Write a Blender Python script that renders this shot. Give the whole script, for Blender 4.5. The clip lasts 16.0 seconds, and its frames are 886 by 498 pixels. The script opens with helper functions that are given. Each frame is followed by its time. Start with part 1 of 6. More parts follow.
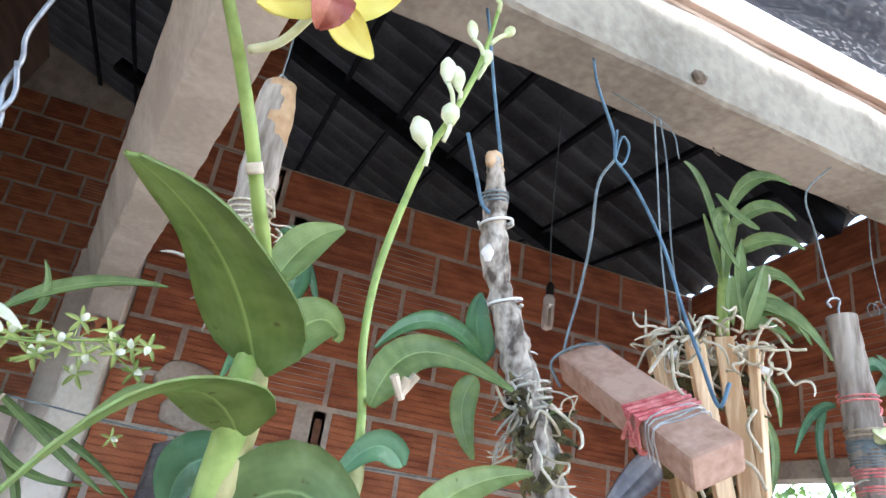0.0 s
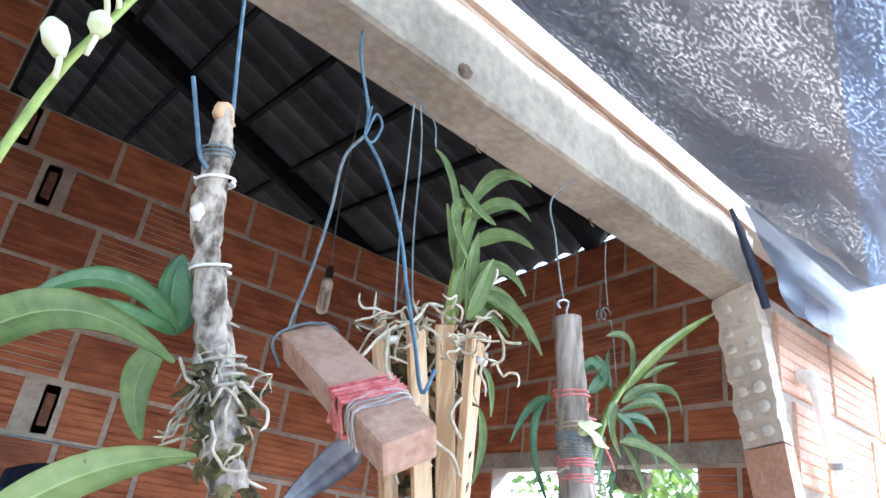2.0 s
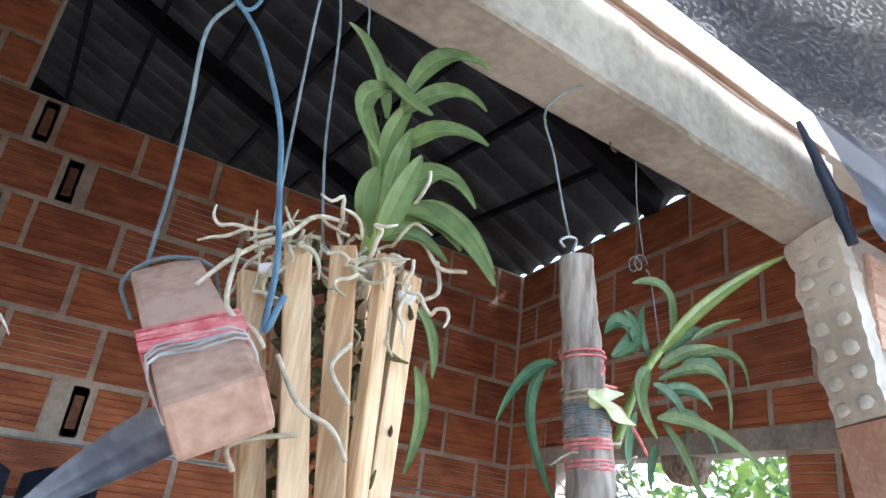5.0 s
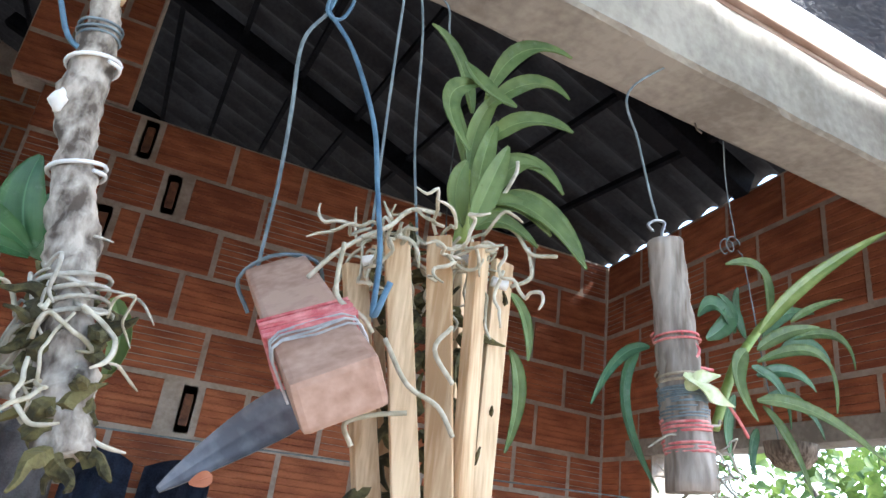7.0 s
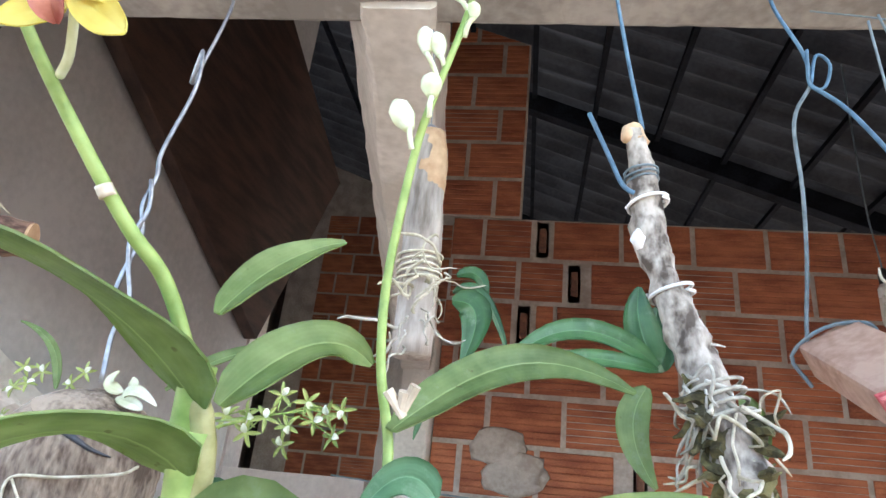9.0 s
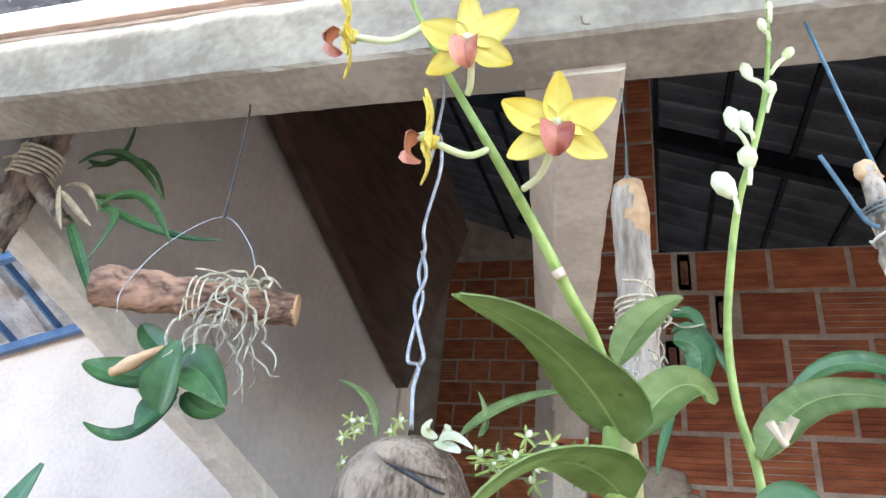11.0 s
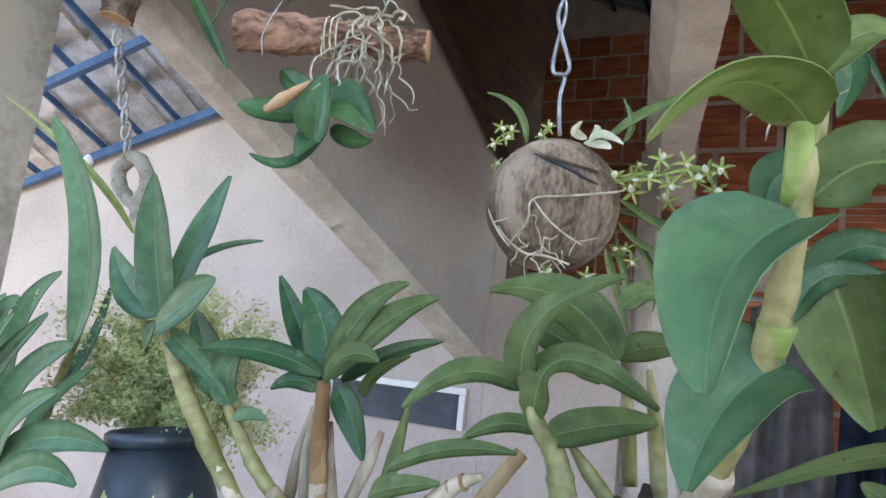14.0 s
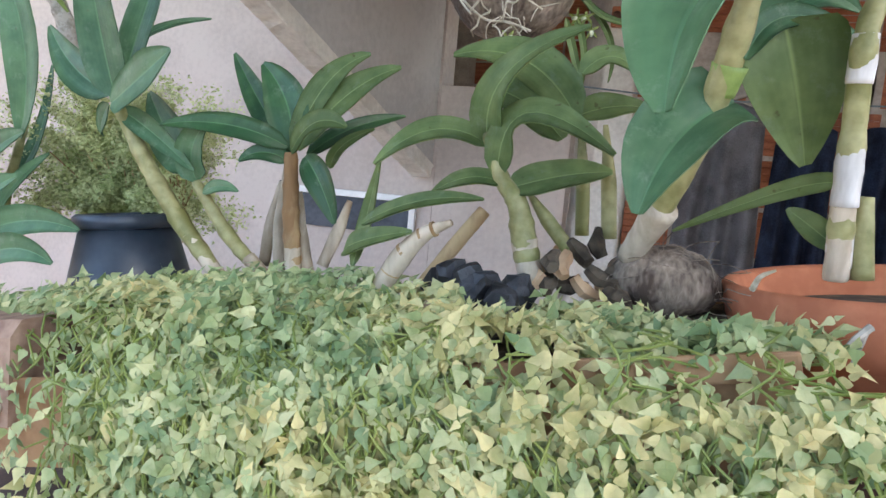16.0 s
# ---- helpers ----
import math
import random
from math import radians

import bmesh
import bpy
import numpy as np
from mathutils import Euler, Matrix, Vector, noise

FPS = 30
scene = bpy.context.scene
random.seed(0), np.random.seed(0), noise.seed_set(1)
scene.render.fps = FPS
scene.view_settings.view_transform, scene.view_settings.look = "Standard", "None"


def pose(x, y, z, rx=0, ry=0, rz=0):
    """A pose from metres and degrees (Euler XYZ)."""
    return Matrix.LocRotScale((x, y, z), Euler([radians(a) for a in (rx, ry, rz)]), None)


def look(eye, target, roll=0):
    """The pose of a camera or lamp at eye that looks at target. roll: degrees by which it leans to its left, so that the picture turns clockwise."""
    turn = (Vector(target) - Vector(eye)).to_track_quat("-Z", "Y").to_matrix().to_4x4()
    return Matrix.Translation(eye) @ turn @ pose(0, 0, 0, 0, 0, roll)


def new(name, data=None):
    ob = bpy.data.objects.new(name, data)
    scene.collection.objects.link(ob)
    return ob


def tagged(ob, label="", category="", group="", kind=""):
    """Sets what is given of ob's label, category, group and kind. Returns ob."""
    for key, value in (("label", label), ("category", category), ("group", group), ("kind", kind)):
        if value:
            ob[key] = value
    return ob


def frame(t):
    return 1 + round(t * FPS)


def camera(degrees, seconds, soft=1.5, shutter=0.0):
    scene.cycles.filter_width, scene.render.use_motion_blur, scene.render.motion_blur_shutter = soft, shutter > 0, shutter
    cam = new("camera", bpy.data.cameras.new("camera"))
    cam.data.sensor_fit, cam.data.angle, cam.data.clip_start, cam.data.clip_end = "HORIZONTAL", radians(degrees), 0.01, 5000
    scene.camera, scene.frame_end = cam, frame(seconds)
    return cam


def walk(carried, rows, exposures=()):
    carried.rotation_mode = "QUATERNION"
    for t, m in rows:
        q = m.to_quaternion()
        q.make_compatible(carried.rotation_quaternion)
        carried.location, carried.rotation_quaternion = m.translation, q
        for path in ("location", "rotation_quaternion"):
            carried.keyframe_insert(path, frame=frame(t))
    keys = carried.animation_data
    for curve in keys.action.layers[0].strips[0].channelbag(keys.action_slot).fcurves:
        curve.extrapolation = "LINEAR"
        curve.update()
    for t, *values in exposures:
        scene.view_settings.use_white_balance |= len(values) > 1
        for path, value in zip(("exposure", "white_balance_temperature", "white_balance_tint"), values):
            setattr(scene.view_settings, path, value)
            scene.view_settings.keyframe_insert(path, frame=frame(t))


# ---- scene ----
cam = camera(66.7, 16.0)
PATH = [
    (0, (-0.107, 0.217, 1.41), (0.531, 1.952, 2.173), 8.9),
    (0.5, (-0.054, 0.196, 1.416), (0.601, 1.936, 2.154), 8.8),
    (1, (-0.023, 0.191, 1.42), (0.756, 1.871, 2.175), 8.9),
    (1.5, (-0.019, 0.205, 1.426), (0.958, 1.753, 2.232), 9.3),
    (2, (-0.014, 0.213, 1.424), (1.118, 1.65, 2.232), 8.1),
    (2.5, (0.035, 0.245, 1.422), (1.18, 1.67, 2.235), 7.1),
    (3, (0.121, 0.28, 1.448), (1.163, 1.773, 2.274), 8.3),
    (3.5, (0.198, 0.305, 1.457), (1.165, 1.841, 2.297), 8.5),
    (4, (0.246, 0.323, 1.457), (1.187, 1.885, 2.277), 7.3),
    (4.2, (0.253, 0.318, 1.464), (1.188, 1.889, 2.275), 7.6),
    (6.3, (0.272, 0.319, 1.437), (1.238, 1.898, 2.196), 6.5),
    (6.5, (0.268, 0.317, 1.438), (1.181, 1.923, 2.204), 6.9),
    (7, (0.25, 0.306, 1.438), (1.0, 2.006, 2.178), 7.7),
    (7.5, (0.225, 0.296, 1.432), (0.667, 2.102, 2.167), 7.5),
    (8, (0.184, 0.29, 1.424), (0.364, 2.141, 2.162), 7.1),
    (8.5, (0.12, 0.277, 1.431), (0.046, 2.124, 2.194), 7.1),
    (9, (0.072, 0.26, 1.421), (-0.204, 2.073, 2.219), 6.2),
    (9.5, (0.03, 0.255, 1.424), (-0.317, 2.037, 2.264), 6.4),
    (9.9, (0.008, 0.224, 1.422), (-0.333, 1.957, 2.36), 7.9),
    (10.2, (-0.011, 0.204, 1.416), (-0.436, 1.892, 2.4), 8.2),
    (12.3, (-0.083, 0.128, 1.342), (-0.765, 1.909, 1.943), 4.1),
    (12.5, (-0.075, 0.127, 1.337), (-0.794, 1.902, 1.916), 4.5),
    (13, (-0.057, 0.142, 1.327), (-0.915, 1.892, 1.778), 6.6),
    (13.5, (-0.06, 0.146, 1.313), (-0.953, 1.906, 1.636), 6.9),
    (14, (-0.097, 0.146, 1.298), (-0.929, 1.943, 1.577), 6.1),
    (14.5, (-0.121, 0.139, 1.264), (-0.914, 1.969, 1.413), 5.9),
    (15, (-0.121, 0.131, 1.241), (-0.959, 1.947, 1.242), 4.6),
    (15.5, (-0.113, 0.128, 1.242), (-0.889, 1.969, 1.15), 4.1),
    (16, (-0.102, 0.124, 1.252), (-0.741, 2.005, 1.016), 4.9),
]
walk(cam, [(t, look(eye, target, roll)) for t, eye, target, roll in PATH], [(0, 3.34, 6250, 9), (0.6, 3.45, 6150, 9), (1.5, 3.50, 6050, 9), (2.5, 3.32, 6100, 9), (4, 3.17, 6200, 8), (7, 3.08, 6250, 8), (9.5, 3.62, 6250, 9), (10, 3.55, 6200, 9), (12.4, 3.36, 6350, 7), (14.0, 2.88, 6450, 9), (16, 2.90, 6750, 11)])

# ---- light ----
world = bpy.data.worlds.new("world")
scene.world = world
world.use_nodes = True
wn = world.node_tree
sky = wn.nodes.new("ShaderNodeTexSky")
sky.sky_type = 'NISHITA'
sky.sun_disc = False
sky.sun_elevation = radians(48)
sky.sun_rotation = radians(125.5)
wn.nodes["Background"].inputs["Strength"].default_value = 0.15
wn.links.new(sky.outputs[0], wn.nodes["Background"].inputs["Color"])
sun_data = bpy.data.lights.new("sun", 'SUN')
sun_data.energy, sun_data.angle, sun_data.color = 2.6, radians(10), (1.0, 0.97, 0.93)
sun = new("sun", sun_data)
sun.matrix_world = look((7, -5, 9.5), (0, 0, 0))


# ---- materials ----
def material(name, dark, light, scale=12.0, rough=0.7, bump=0.3, fine=80.0, metal=0.0, stretch=(1, 1, 1), island=0.0, thin=0.0, spec=0.5):
    """Two tones mixed by noise at two scales, with relief; island varies a joined piece or an object."""
    m = bpy.data.materials.new(name)
    m.use_nodes = True
    t = m.node_tree
    n, l = t.nodes, t.links
    b = n["Principled BSDF"]
    b.inputs["Roughness"].default_value, b.inputs["Metallic"].default_value = rough, metal
    b.inputs["Specular IOR Level"].default_value = spec
    co, mp = n.new("ShaderNodeTexCoord"), n.new("ShaderNodeMapping")
    mp.inputs["Scale"].default_value = stretch
    l.new(co.outputs["Object"], mp.inputs["Vector"])
    a, f = n.new("ShaderNodeTexNoise"), n.new("ShaderNodeTexNoise")
    a.inputs["Scale"].default_value, f.inputs["Scale"].default_value = scale, fine
    a.inputs["Detail"].default_value, f.inputs["Detail"].default_value = 6, 4
    l.new(mp.outputs[0], a.inputs["Vector"]), l.new(mp.outputs[0], f.inputs["Vector"])
    mix = n.new("ShaderNodeMix")
    mix.data_type = 'RGBA'
    mix.inputs[6].default_value, mix.inputs[7].default_value = (*dark, 1), (*light, 1)
    add = n.new("ShaderNodeMath")
    add.operation = 'MULTIPLY_ADD'
    l.new(f.outputs[0], add.inputs[0])
    add.inputs[1].default_value = 0.5
    l.new(a.outputs[0], add.inputs[2])
    ramp = n.new("ShaderNodeMapRange")
    ramp.inputs[1].default_value, ramp.inputs[2].default_value = 0.60, 0.90
    l.new(add.outputs[0], ramp.inputs[0])
    last = ramp.outputs[0]
    if island:
        g, o = n.new("ShaderNodeNewGeometry"), n.new("ShaderNodeObjectInfo")
        s1, s2, s3 = (n.new("ShaderNodeMath") for _ in range(3))
        l.new(g.outputs["Random Per Island"], s1.inputs[0]), l.new(o.outputs["Random"], s1.inputs[1])
        s2.operation = 'WRAP'
        l.new(s1.outputs[0], s2.inputs[0])
        s2.inputs[1].default_value, s2.inputs[2].default_value = 1, 0
        s3.operation = 'MULTIPLY_ADD'
        l.new(s2.outputs[0], s3.inputs[0])
        s3.inputs[1].default_value = island
        sub = n.new("ShaderNodeMath")
        sub.operation = 'SUBTRACT'
        l.new(ramp.outputs[0], sub.inputs[0])
        sub.inputs[1].default_value = island / 2
        l.new(sub.outputs[0], s3.inputs[2])
        cl = n.new("ShaderNodeClamp")
        l.new(s3.outputs[0], cl.inputs[0])
        last = cl.outputs[0]
    l.new(last, mix.inputs[0])
    l.new(mix.outputs[2], b.inputs["Base Color"])
    if bump:
        bp = n.new("ShaderNodeBump")
        bp.inputs["Strength"].default_value, bp.inputs["Distance"].default_value = bump, 0.003
        l.new(add.outputs[0], bp.inputs["Height"])
        l.new(bp.outputs[0], b.inputs["Normal"])
    if thin:
        tr = n.new("ShaderNodeBsdfTranslucent")
        l.new(mix.outputs[2], tr.inputs["Color"])
        ms = n.new("ShaderNodeMixShader")
        ms.inputs[0].default_value = thin
        l.new(b.outputs[0], ms.inputs[1]), l.new(tr.outputs[0], ms.inputs[2])
        l.new(ms.outputs[0], n["Material Output"].inputs["Surface"])
    return m


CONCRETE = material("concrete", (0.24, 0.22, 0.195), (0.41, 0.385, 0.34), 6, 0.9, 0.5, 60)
# lighter copy of the concrete: daylight on these parts is put into the colour
LIT_CONCRETE = material("lit_concrete", (0.56, 0.52, 0.46), (0.74, 0.70, 0.63), 6, 0.9, 0.5, 60)
PLASTER = material("plaster", (0.46, 0.39, 0.34), (0.57, 0.49, 0.43), 2.5, 0.95, 0.25, 40)
GREY_PLASTER = material("grey_plaster", (0.43, 0.41, 0.39), (0.53, 0.505, 0.48), 2.5, 0.95, 0.25, 40)
MORTAR = material("mortar", (0.36, 0.30, 0.25), (0.52, 0.46, 0.40), 9, 0.95, 0.7, 70)
BRICK = material("fired_clay", (0.25, 0.075, 0.038), (0.50, 0.175, 0.082), 5, 0.85, 0.5, 90, island=0.7, stretch=(1, 1, 6))
BRICK_PINK = material("pale_clay", (0.54, 0.31, 0.22), (0.74, 0.52, 0.41), 5, 0.85, 0.5, 90, island=0.5)
# dark clay tone with the shade inside block hollows put into it
HOLE_SHADE = material("clay_hole_shade", (0.09, 0.042, 0.03), (0.24, 0.11, 0.065), 30, 0.9, 0.2)
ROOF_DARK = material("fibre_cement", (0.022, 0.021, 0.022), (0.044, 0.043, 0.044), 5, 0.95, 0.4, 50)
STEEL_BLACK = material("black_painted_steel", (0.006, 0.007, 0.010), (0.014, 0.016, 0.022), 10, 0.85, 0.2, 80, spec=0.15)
STEEL_BLUE = material("blue_painted_steel", (0.035, 0.09, 0.20), (0.07, 0.15, 0.30), 10, 0.5, 0.2, 80)
ROOF_TILE = material("weathered_roof_tile", (0.44, 0.40, 0.36), (0.68, 0.63, 0.58), 10, 0.9, 0.5, 60, island=0.5)
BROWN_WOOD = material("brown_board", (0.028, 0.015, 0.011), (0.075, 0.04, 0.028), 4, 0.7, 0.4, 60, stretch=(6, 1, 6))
EARTH = material("packed_earth", (0.15, 0.12, 0.095), (0.25, 0.21, 0.17), 3, 0.95, 0.6, 40)
CHAIN = material("bright_chain", (0.42, 0.42, 0.42), (0.66, 0.66, 0.65), 60, 0.45, 0.1, 200, metal=0.5)
GALV = material("galvanised_wire", (0.24, 0.25, 0.27), (0.38, 0.39, 0.41), 60, 0.45, 0.1, 200, metal=0.8)
BLUE_WIRE = material("blue_plastic_wire", (0.05, 0.115, 0.18), (0.10, 0.20, 0.29), 40, 0.5, 0.1, 150)
GREY_WIRE = material("grey_green_wire", (0.12, 0.16, 0.18), (0.22, 0.27, 0.29), 40, 0.6, 0.1, 150)
TWINE = material("pale_twine", (0.50, 0.46, 0.34), (0.74, 0.70, 0.54), 90, 0.9, 0.6, 260)
RED_TIE = material("red_plastic_ribbon", (0.58, 0.10, 0.11), (0.80, 0.32, 0.30), 60, 0.5, 0.4, 200)
GREY_BARK = material("weathered_grey_wood", (0.15, 0.12, 0.095), (0.50, 0.44, 0.38), 18, 0.9, 1.0, 120, stretch=(1, 1, 0.18))
DARK_BARK = material("dark_rough_bark", (0.05, 0.04, 0.033), (0.30, 0.24, 0.20), 24, 0.95, 1.0, 130, stretch=(1, 1, 0.35))
SPOTTED_BARK = material("lichen_spotted_bark", (0.085, 0.065, 0.05), (0.50, 0.44, 0.37), 62, 0.9, 0.9, 150, stretch=(1, 1, 0.6))
RED_BARK = material("reddish_peeling_bark", (0.075, 0.038, 0.026), (0.42, 0.25, 0.17), 30, 0.85, 1.0, 120, stretch=(0.25, 1, 1))
CUT_WOOD = material("cut_wood", (0.42, 0.25, 0.13), (0.62, 0.42, 0.25), 14, 0.8, 0.3, 90)
SLAT_WOOD = material("pale_pine", (0.42, 0.25, 0.12), (0.74, 0.55, 0.34), 14, 0.75, 0.3, 90, stretch=(3, 3, 0.25), island=0.4)
BLOCK_WOOD = material("pinkish_sawn_wood", (0.34, 0.19, 0.13), (0.56, 0.37, 0.28), 9, 0.85, 0.4, 100)
WHITE_PLASTIC = material("white_plastic", (0.72, 0.72, 0.70), (0.86, 0.86, 0.84), 20, 0.4, 0.1)
ROOT = material("pale_aerial_root", (0.36, 0.32, 0.22), (0.62, 0.57, 0.45), 40, 0.8, 0.4, 160, island=0.6)
ROOT_GREY = material("grey_aerial_root", (0.24, 0.22, 0.17), (0.50, 0.47, 0.40), 40, 0.85, 0.4, 160, island=0.6)
MOSS = material("dark_moss", (0.035, 0.03, 0.012), (0.15, 0.13, 0.05), 60, 0.95, 1.0, 220, island=0.5)


def leaf_material(name, dark, light, rough=0.36, thin=0.2, dust=0.5, specks=0.3):
    """A waxy blade: sunken paler rib, fine long veins, dusty bloom and a few brown specks."""
    m = material(name, dark, light, 5, rough, 0.0, 60, island=0.40, thin=thin)
    n, l = m.node_tree.nodes, m.node_tree.links
    b = n["Principled BSDF"]
    base = b.inputs["Base Color"].links[0].from_socket
    uv, sp = n.new("ShaderNodeUVMap"), n.new("ShaderNodeSeparateXYZ")
    l.new(uv.outputs[0], sp.inputs[0])
    off, rib = n.new("ShaderNodeMath"), n.new("ShaderNodeMapRange")
    off.operation = 'PINGPONG'
    l.new(sp.outputs[0], off.inputs[0])
    off.inputs[1].default_value = 0.5
    rib.inputs[1].default_value, rib.inputs[2].default_value, rib.inputs[3].default_value, rib.inputs[4].default_value = 0.39, 0.5, 0.0, 0.9
    l.new(off.outputs[0], rib.inputs[0])
    wave = n.new("ShaderNodeTexWave")
    wave.bands_direction = 'X'
    wave.inputs["Scale"].default_value, wave.inputs["Distortion"].default_value, wave.inputs["Detail"].default_value = 4.5, 1.2, 2
    l.new(uv.outputs[0], wave.inputs["Vector"])
    co = n.new("ShaderNodeTexCoord")
    bloom, spot = n.new("ShaderNodeTexNoise"), n.new("ShaderNodeTexNoise")
    bloom.inputs["Scale"].default_value, bloom.inputs["Detail"].default_value, bloom.inputs["Roughness"].default_value = 55, 8, 0.75
    spot.inputs["Scale"].default_value, spot.inputs["Detail"].default_value = 130, 2
    l.new(co.outputs["Object"], bloom.inputs["Vector"]), l.new(co.outputs["Object"], spot.inputs["Vector"])
    last = base
    for src, lo, hi, top, col in ((wave.outputs[1], 0.3, 0.9, 0.03, [c * 1.5 + 0.02 for c in light]), (rib.outputs[0], 0.0, 1.0, 0.75, [c * 1.5 + 0.03 for c in light]),
                                  (bloom.outputs[0], 0.54, 0.76, dust, (0.42, 0.50, 0.38)), (spot.outputs[0], 0.70, 0.76, specks, (0.10, 0.055, 0.02))):
        mr, mx = n.new("ShaderNodeMapRange"), n.new("ShaderNodeMix")
        mr.inputs[1].default_value, mr.inputs[2].default_value, mr.inputs[4].default_value = lo, hi, top
        l.new(src, mr.inputs[0])
        mx.data_type = 'RGBA'
        mx.inputs[7].default_value = (*[min(1, c) for c in col], 1)
        l.new(mr.outputs[0], mx.inputs[0]), l.new(last, mx.inputs[6])
        last = mx.outputs[2]
    l.new(last, b.inputs["Base Color"])
    for q in n:
        if q.bl_idname == "ShaderNodeBsdfTranslucent":
            l.new(last, q.inputs["Color"])
    rr = n.new("ShaderNodeMapRange")
    rr.inputs[3].default_value, rr.inputs[4].default_value = rough - 0.06, rough + 0.30
    l.new(bloom.outputs[0], rr.inputs[0]), l.new(rr.outputs[0], b.inputs["Roughness"])
    bp = n.new("ShaderNodeBump")
    bp.inputs["Strength"].default_value, bp.inputs["Distance"].default_value = 0.06, 0.001
    l.new(wave.outputs[1], bp.inputs["Height"]), l.new(bp.outputs[0], b.inputs["Normal"])
    return m


LEAF = leaf_material("orchid_leaf", (0.125, 0.20, 0.065), (0.29, 0.39, 0.15), 0.40, 0.48, 0.35, 0.5)
LEAF_YOUNG = leaf_material("young_orchid_leaf", (0.19, 0.28, 0.085), (0.38, 0.48, 0.19), 0.40, 0.55, 0.30, 0.5)
LEAF_DARK = leaf_material("dark_orchid_leaf", (0.025, 0.085, 0.030), (0.075, 0.185, 0.06), 0.33, 0.14, 0.30, 0.0)
LEAF_BLUE = leaf_material("waxy_bluish_leaf", (0.042, 0.118, 0.052), (0.115, 0.235, 0.108), 0.36, 0.16, 0.34, 0.25)
LEAF_PALE = material("yellowing_leaf", (0.20, 0.27, 0.06), (0.38, 0.44, 0.13), 9, 0.45, 0.12, 60, island=0.4, thin=0.25)
CREEPER = material("creeper_leaf", (0.29, 0.37, 0.15), (0.68, 0.68, 0.36), 30, 0.5, 0.1, 90, island=1.0, thin=0.3)
CREEPER_GREEN = material("fresh_creeper_leaf", (0.19, 0.29, 0.125), (0.48, 0.56, 0.28), 30, 0.5, 0.1, 90, island=1.0, thin=0.3)
CREEPER_YELLOW = material("yellow_creeper_leaf", (0.42, 0.42, 0.17), (0.80, 0.71, 0.35), 30, 0.5, 0.1, 90, island=1.0, thin=0.3)
FERN = material("fern_frond", (0.36, 0.43, 0.16), (0.60, 0.63, 0.32), 30, 0.6, 0.1, 90, island=0.8, thin=0.3)
CANE = material("orchid_cane", (0.19, 0.19, 0.06), (0.42, 0.39, 0.18), 20, 0.5, 0.2, 80)
BAND_WHITE = material("papery_white_band", (0.52, 0.50, 0.46), (0.82, 0.80, 0.76), 30, 0.8, 0.5, 140, stretch=(1, 1, 0.3))
CANE_DRY = material("papery_cane_sheath", (0.30, 0.23, 0.15), (0.62, 0.53, 0.40), 20, 0.8, 0.5, 120, stretch=(1, 1, 0.3))
CANE_BROWN = material("brown_striped_cane", (0.24, 0.13, 0.05), (0.58, 0.42, 0.22), 24, 0.7, 0.5, 120, stretch=(1, 1, 0.3))
STEM_GREEN = material("flower_stem", (0.16, 0.25, 0.05), (0.32, 0.42, 0.12), 20, 0.5, 0.1)
PETAL = material("yellow_petal", (0.80, 0.64, 0.08), (0.93, 0.84, 0.26), 12, 0.5, 0.1, 60, thin=0.35)
LIP = material("maroon_lip", (0.30, 0.07, 0.05), (0.62, 0.27, 0.18), 40, 0.5, 0.2)
BUD = material("pale_bud", (0.60, 0.66, 0.34), (0.84, 0.86, 0.66), 20, 0.5, 0.1, thin=0.2)
WHITE_PETAL = material("cream_petal", (0.60, 0.62, 0.38), (0.88, 0.88, 0.76), 30, 0.6, 0.1, thin=0.3)
HUSK = material("coconut_husk", (0.075, 0.05, 0.035), (0.36, 0.285, 0.215), 26, 0.95, 1.0, 260, stretch=(1, 1, 0.35))
TERRACOTTA = material("terracotta", (0.40, 0.13, 0.06), (0.58, 0.22, 0.11), 8, 0.8, 0.3, 70)
TROUGH = material("brown_clay_trough", (0.22, 0.11, 0.05), (0.42, 0.25, 0.13), 10, 0.85, 0.5, 70)
CLAY_WORN = material("worn_clay", (0.20, 0.12, 0.085), (0.42, 0.29, 0.21), 24, 0.9, 0.8, 90)
POT_BLACK = material("dark_blue_grey_plastic", (0.02, 0.03, 0.045), (0.055, 0.07, 0.09), 8, 0.4, 0.1, 50)
CHARCOAL = material("charcoal", (0.008, 0.009, 0.012), (0.045, 0.048, 0.055), 30, 0.5, 0.8, 120)
SOIL = material("potting_soil", (0.035, 0.025, 0.015), (0.12, 0.09, 0.06), 30, 0.95, 1.0, 120)
CLOTH_BLUE = material("navy_cloth", (0.012, 0.018, 0.04), (0.04, 0.06, 0.11), 12, 0.95, 0.4, 200)
CLOTH_GREY = material("grey_cloth", (0.16, 0.15, 0.16), (0.28, 0.27, 0.28), 12, 0.95, 0.4, 200)
BLADE = material("dull_grey_blade", (0.10, 0.10, 0.11), (0.24, 0.24, 0.25), 14, 0.55, 0.3, 80, metal=0.3)
PALE_BOARD = material("pinkish_clay_edge", (0.36, 0.24, 0.19), (0.66, 0.53, 0.46), 8, 0.7, 0.3, 60, stretch=(0.3, 1, 1))
WHITE_PAINT = material("white_window_paint", (0.74, 0.73, 0.70), (0.84, 0.83, 0.80), 10, 0.5, 0.1)
BULB_BLACK = material("black_socket", (0.01, 0.01, 0.01), (0.03, 0.03, 0.03), 30, 0.5, 0.1)
BULB_GLASS = material("frosted_lamp_tube", (0.62, 0.58, 0.52), (0.76, 0.72, 0.66), 30, 0.3, 0.05)
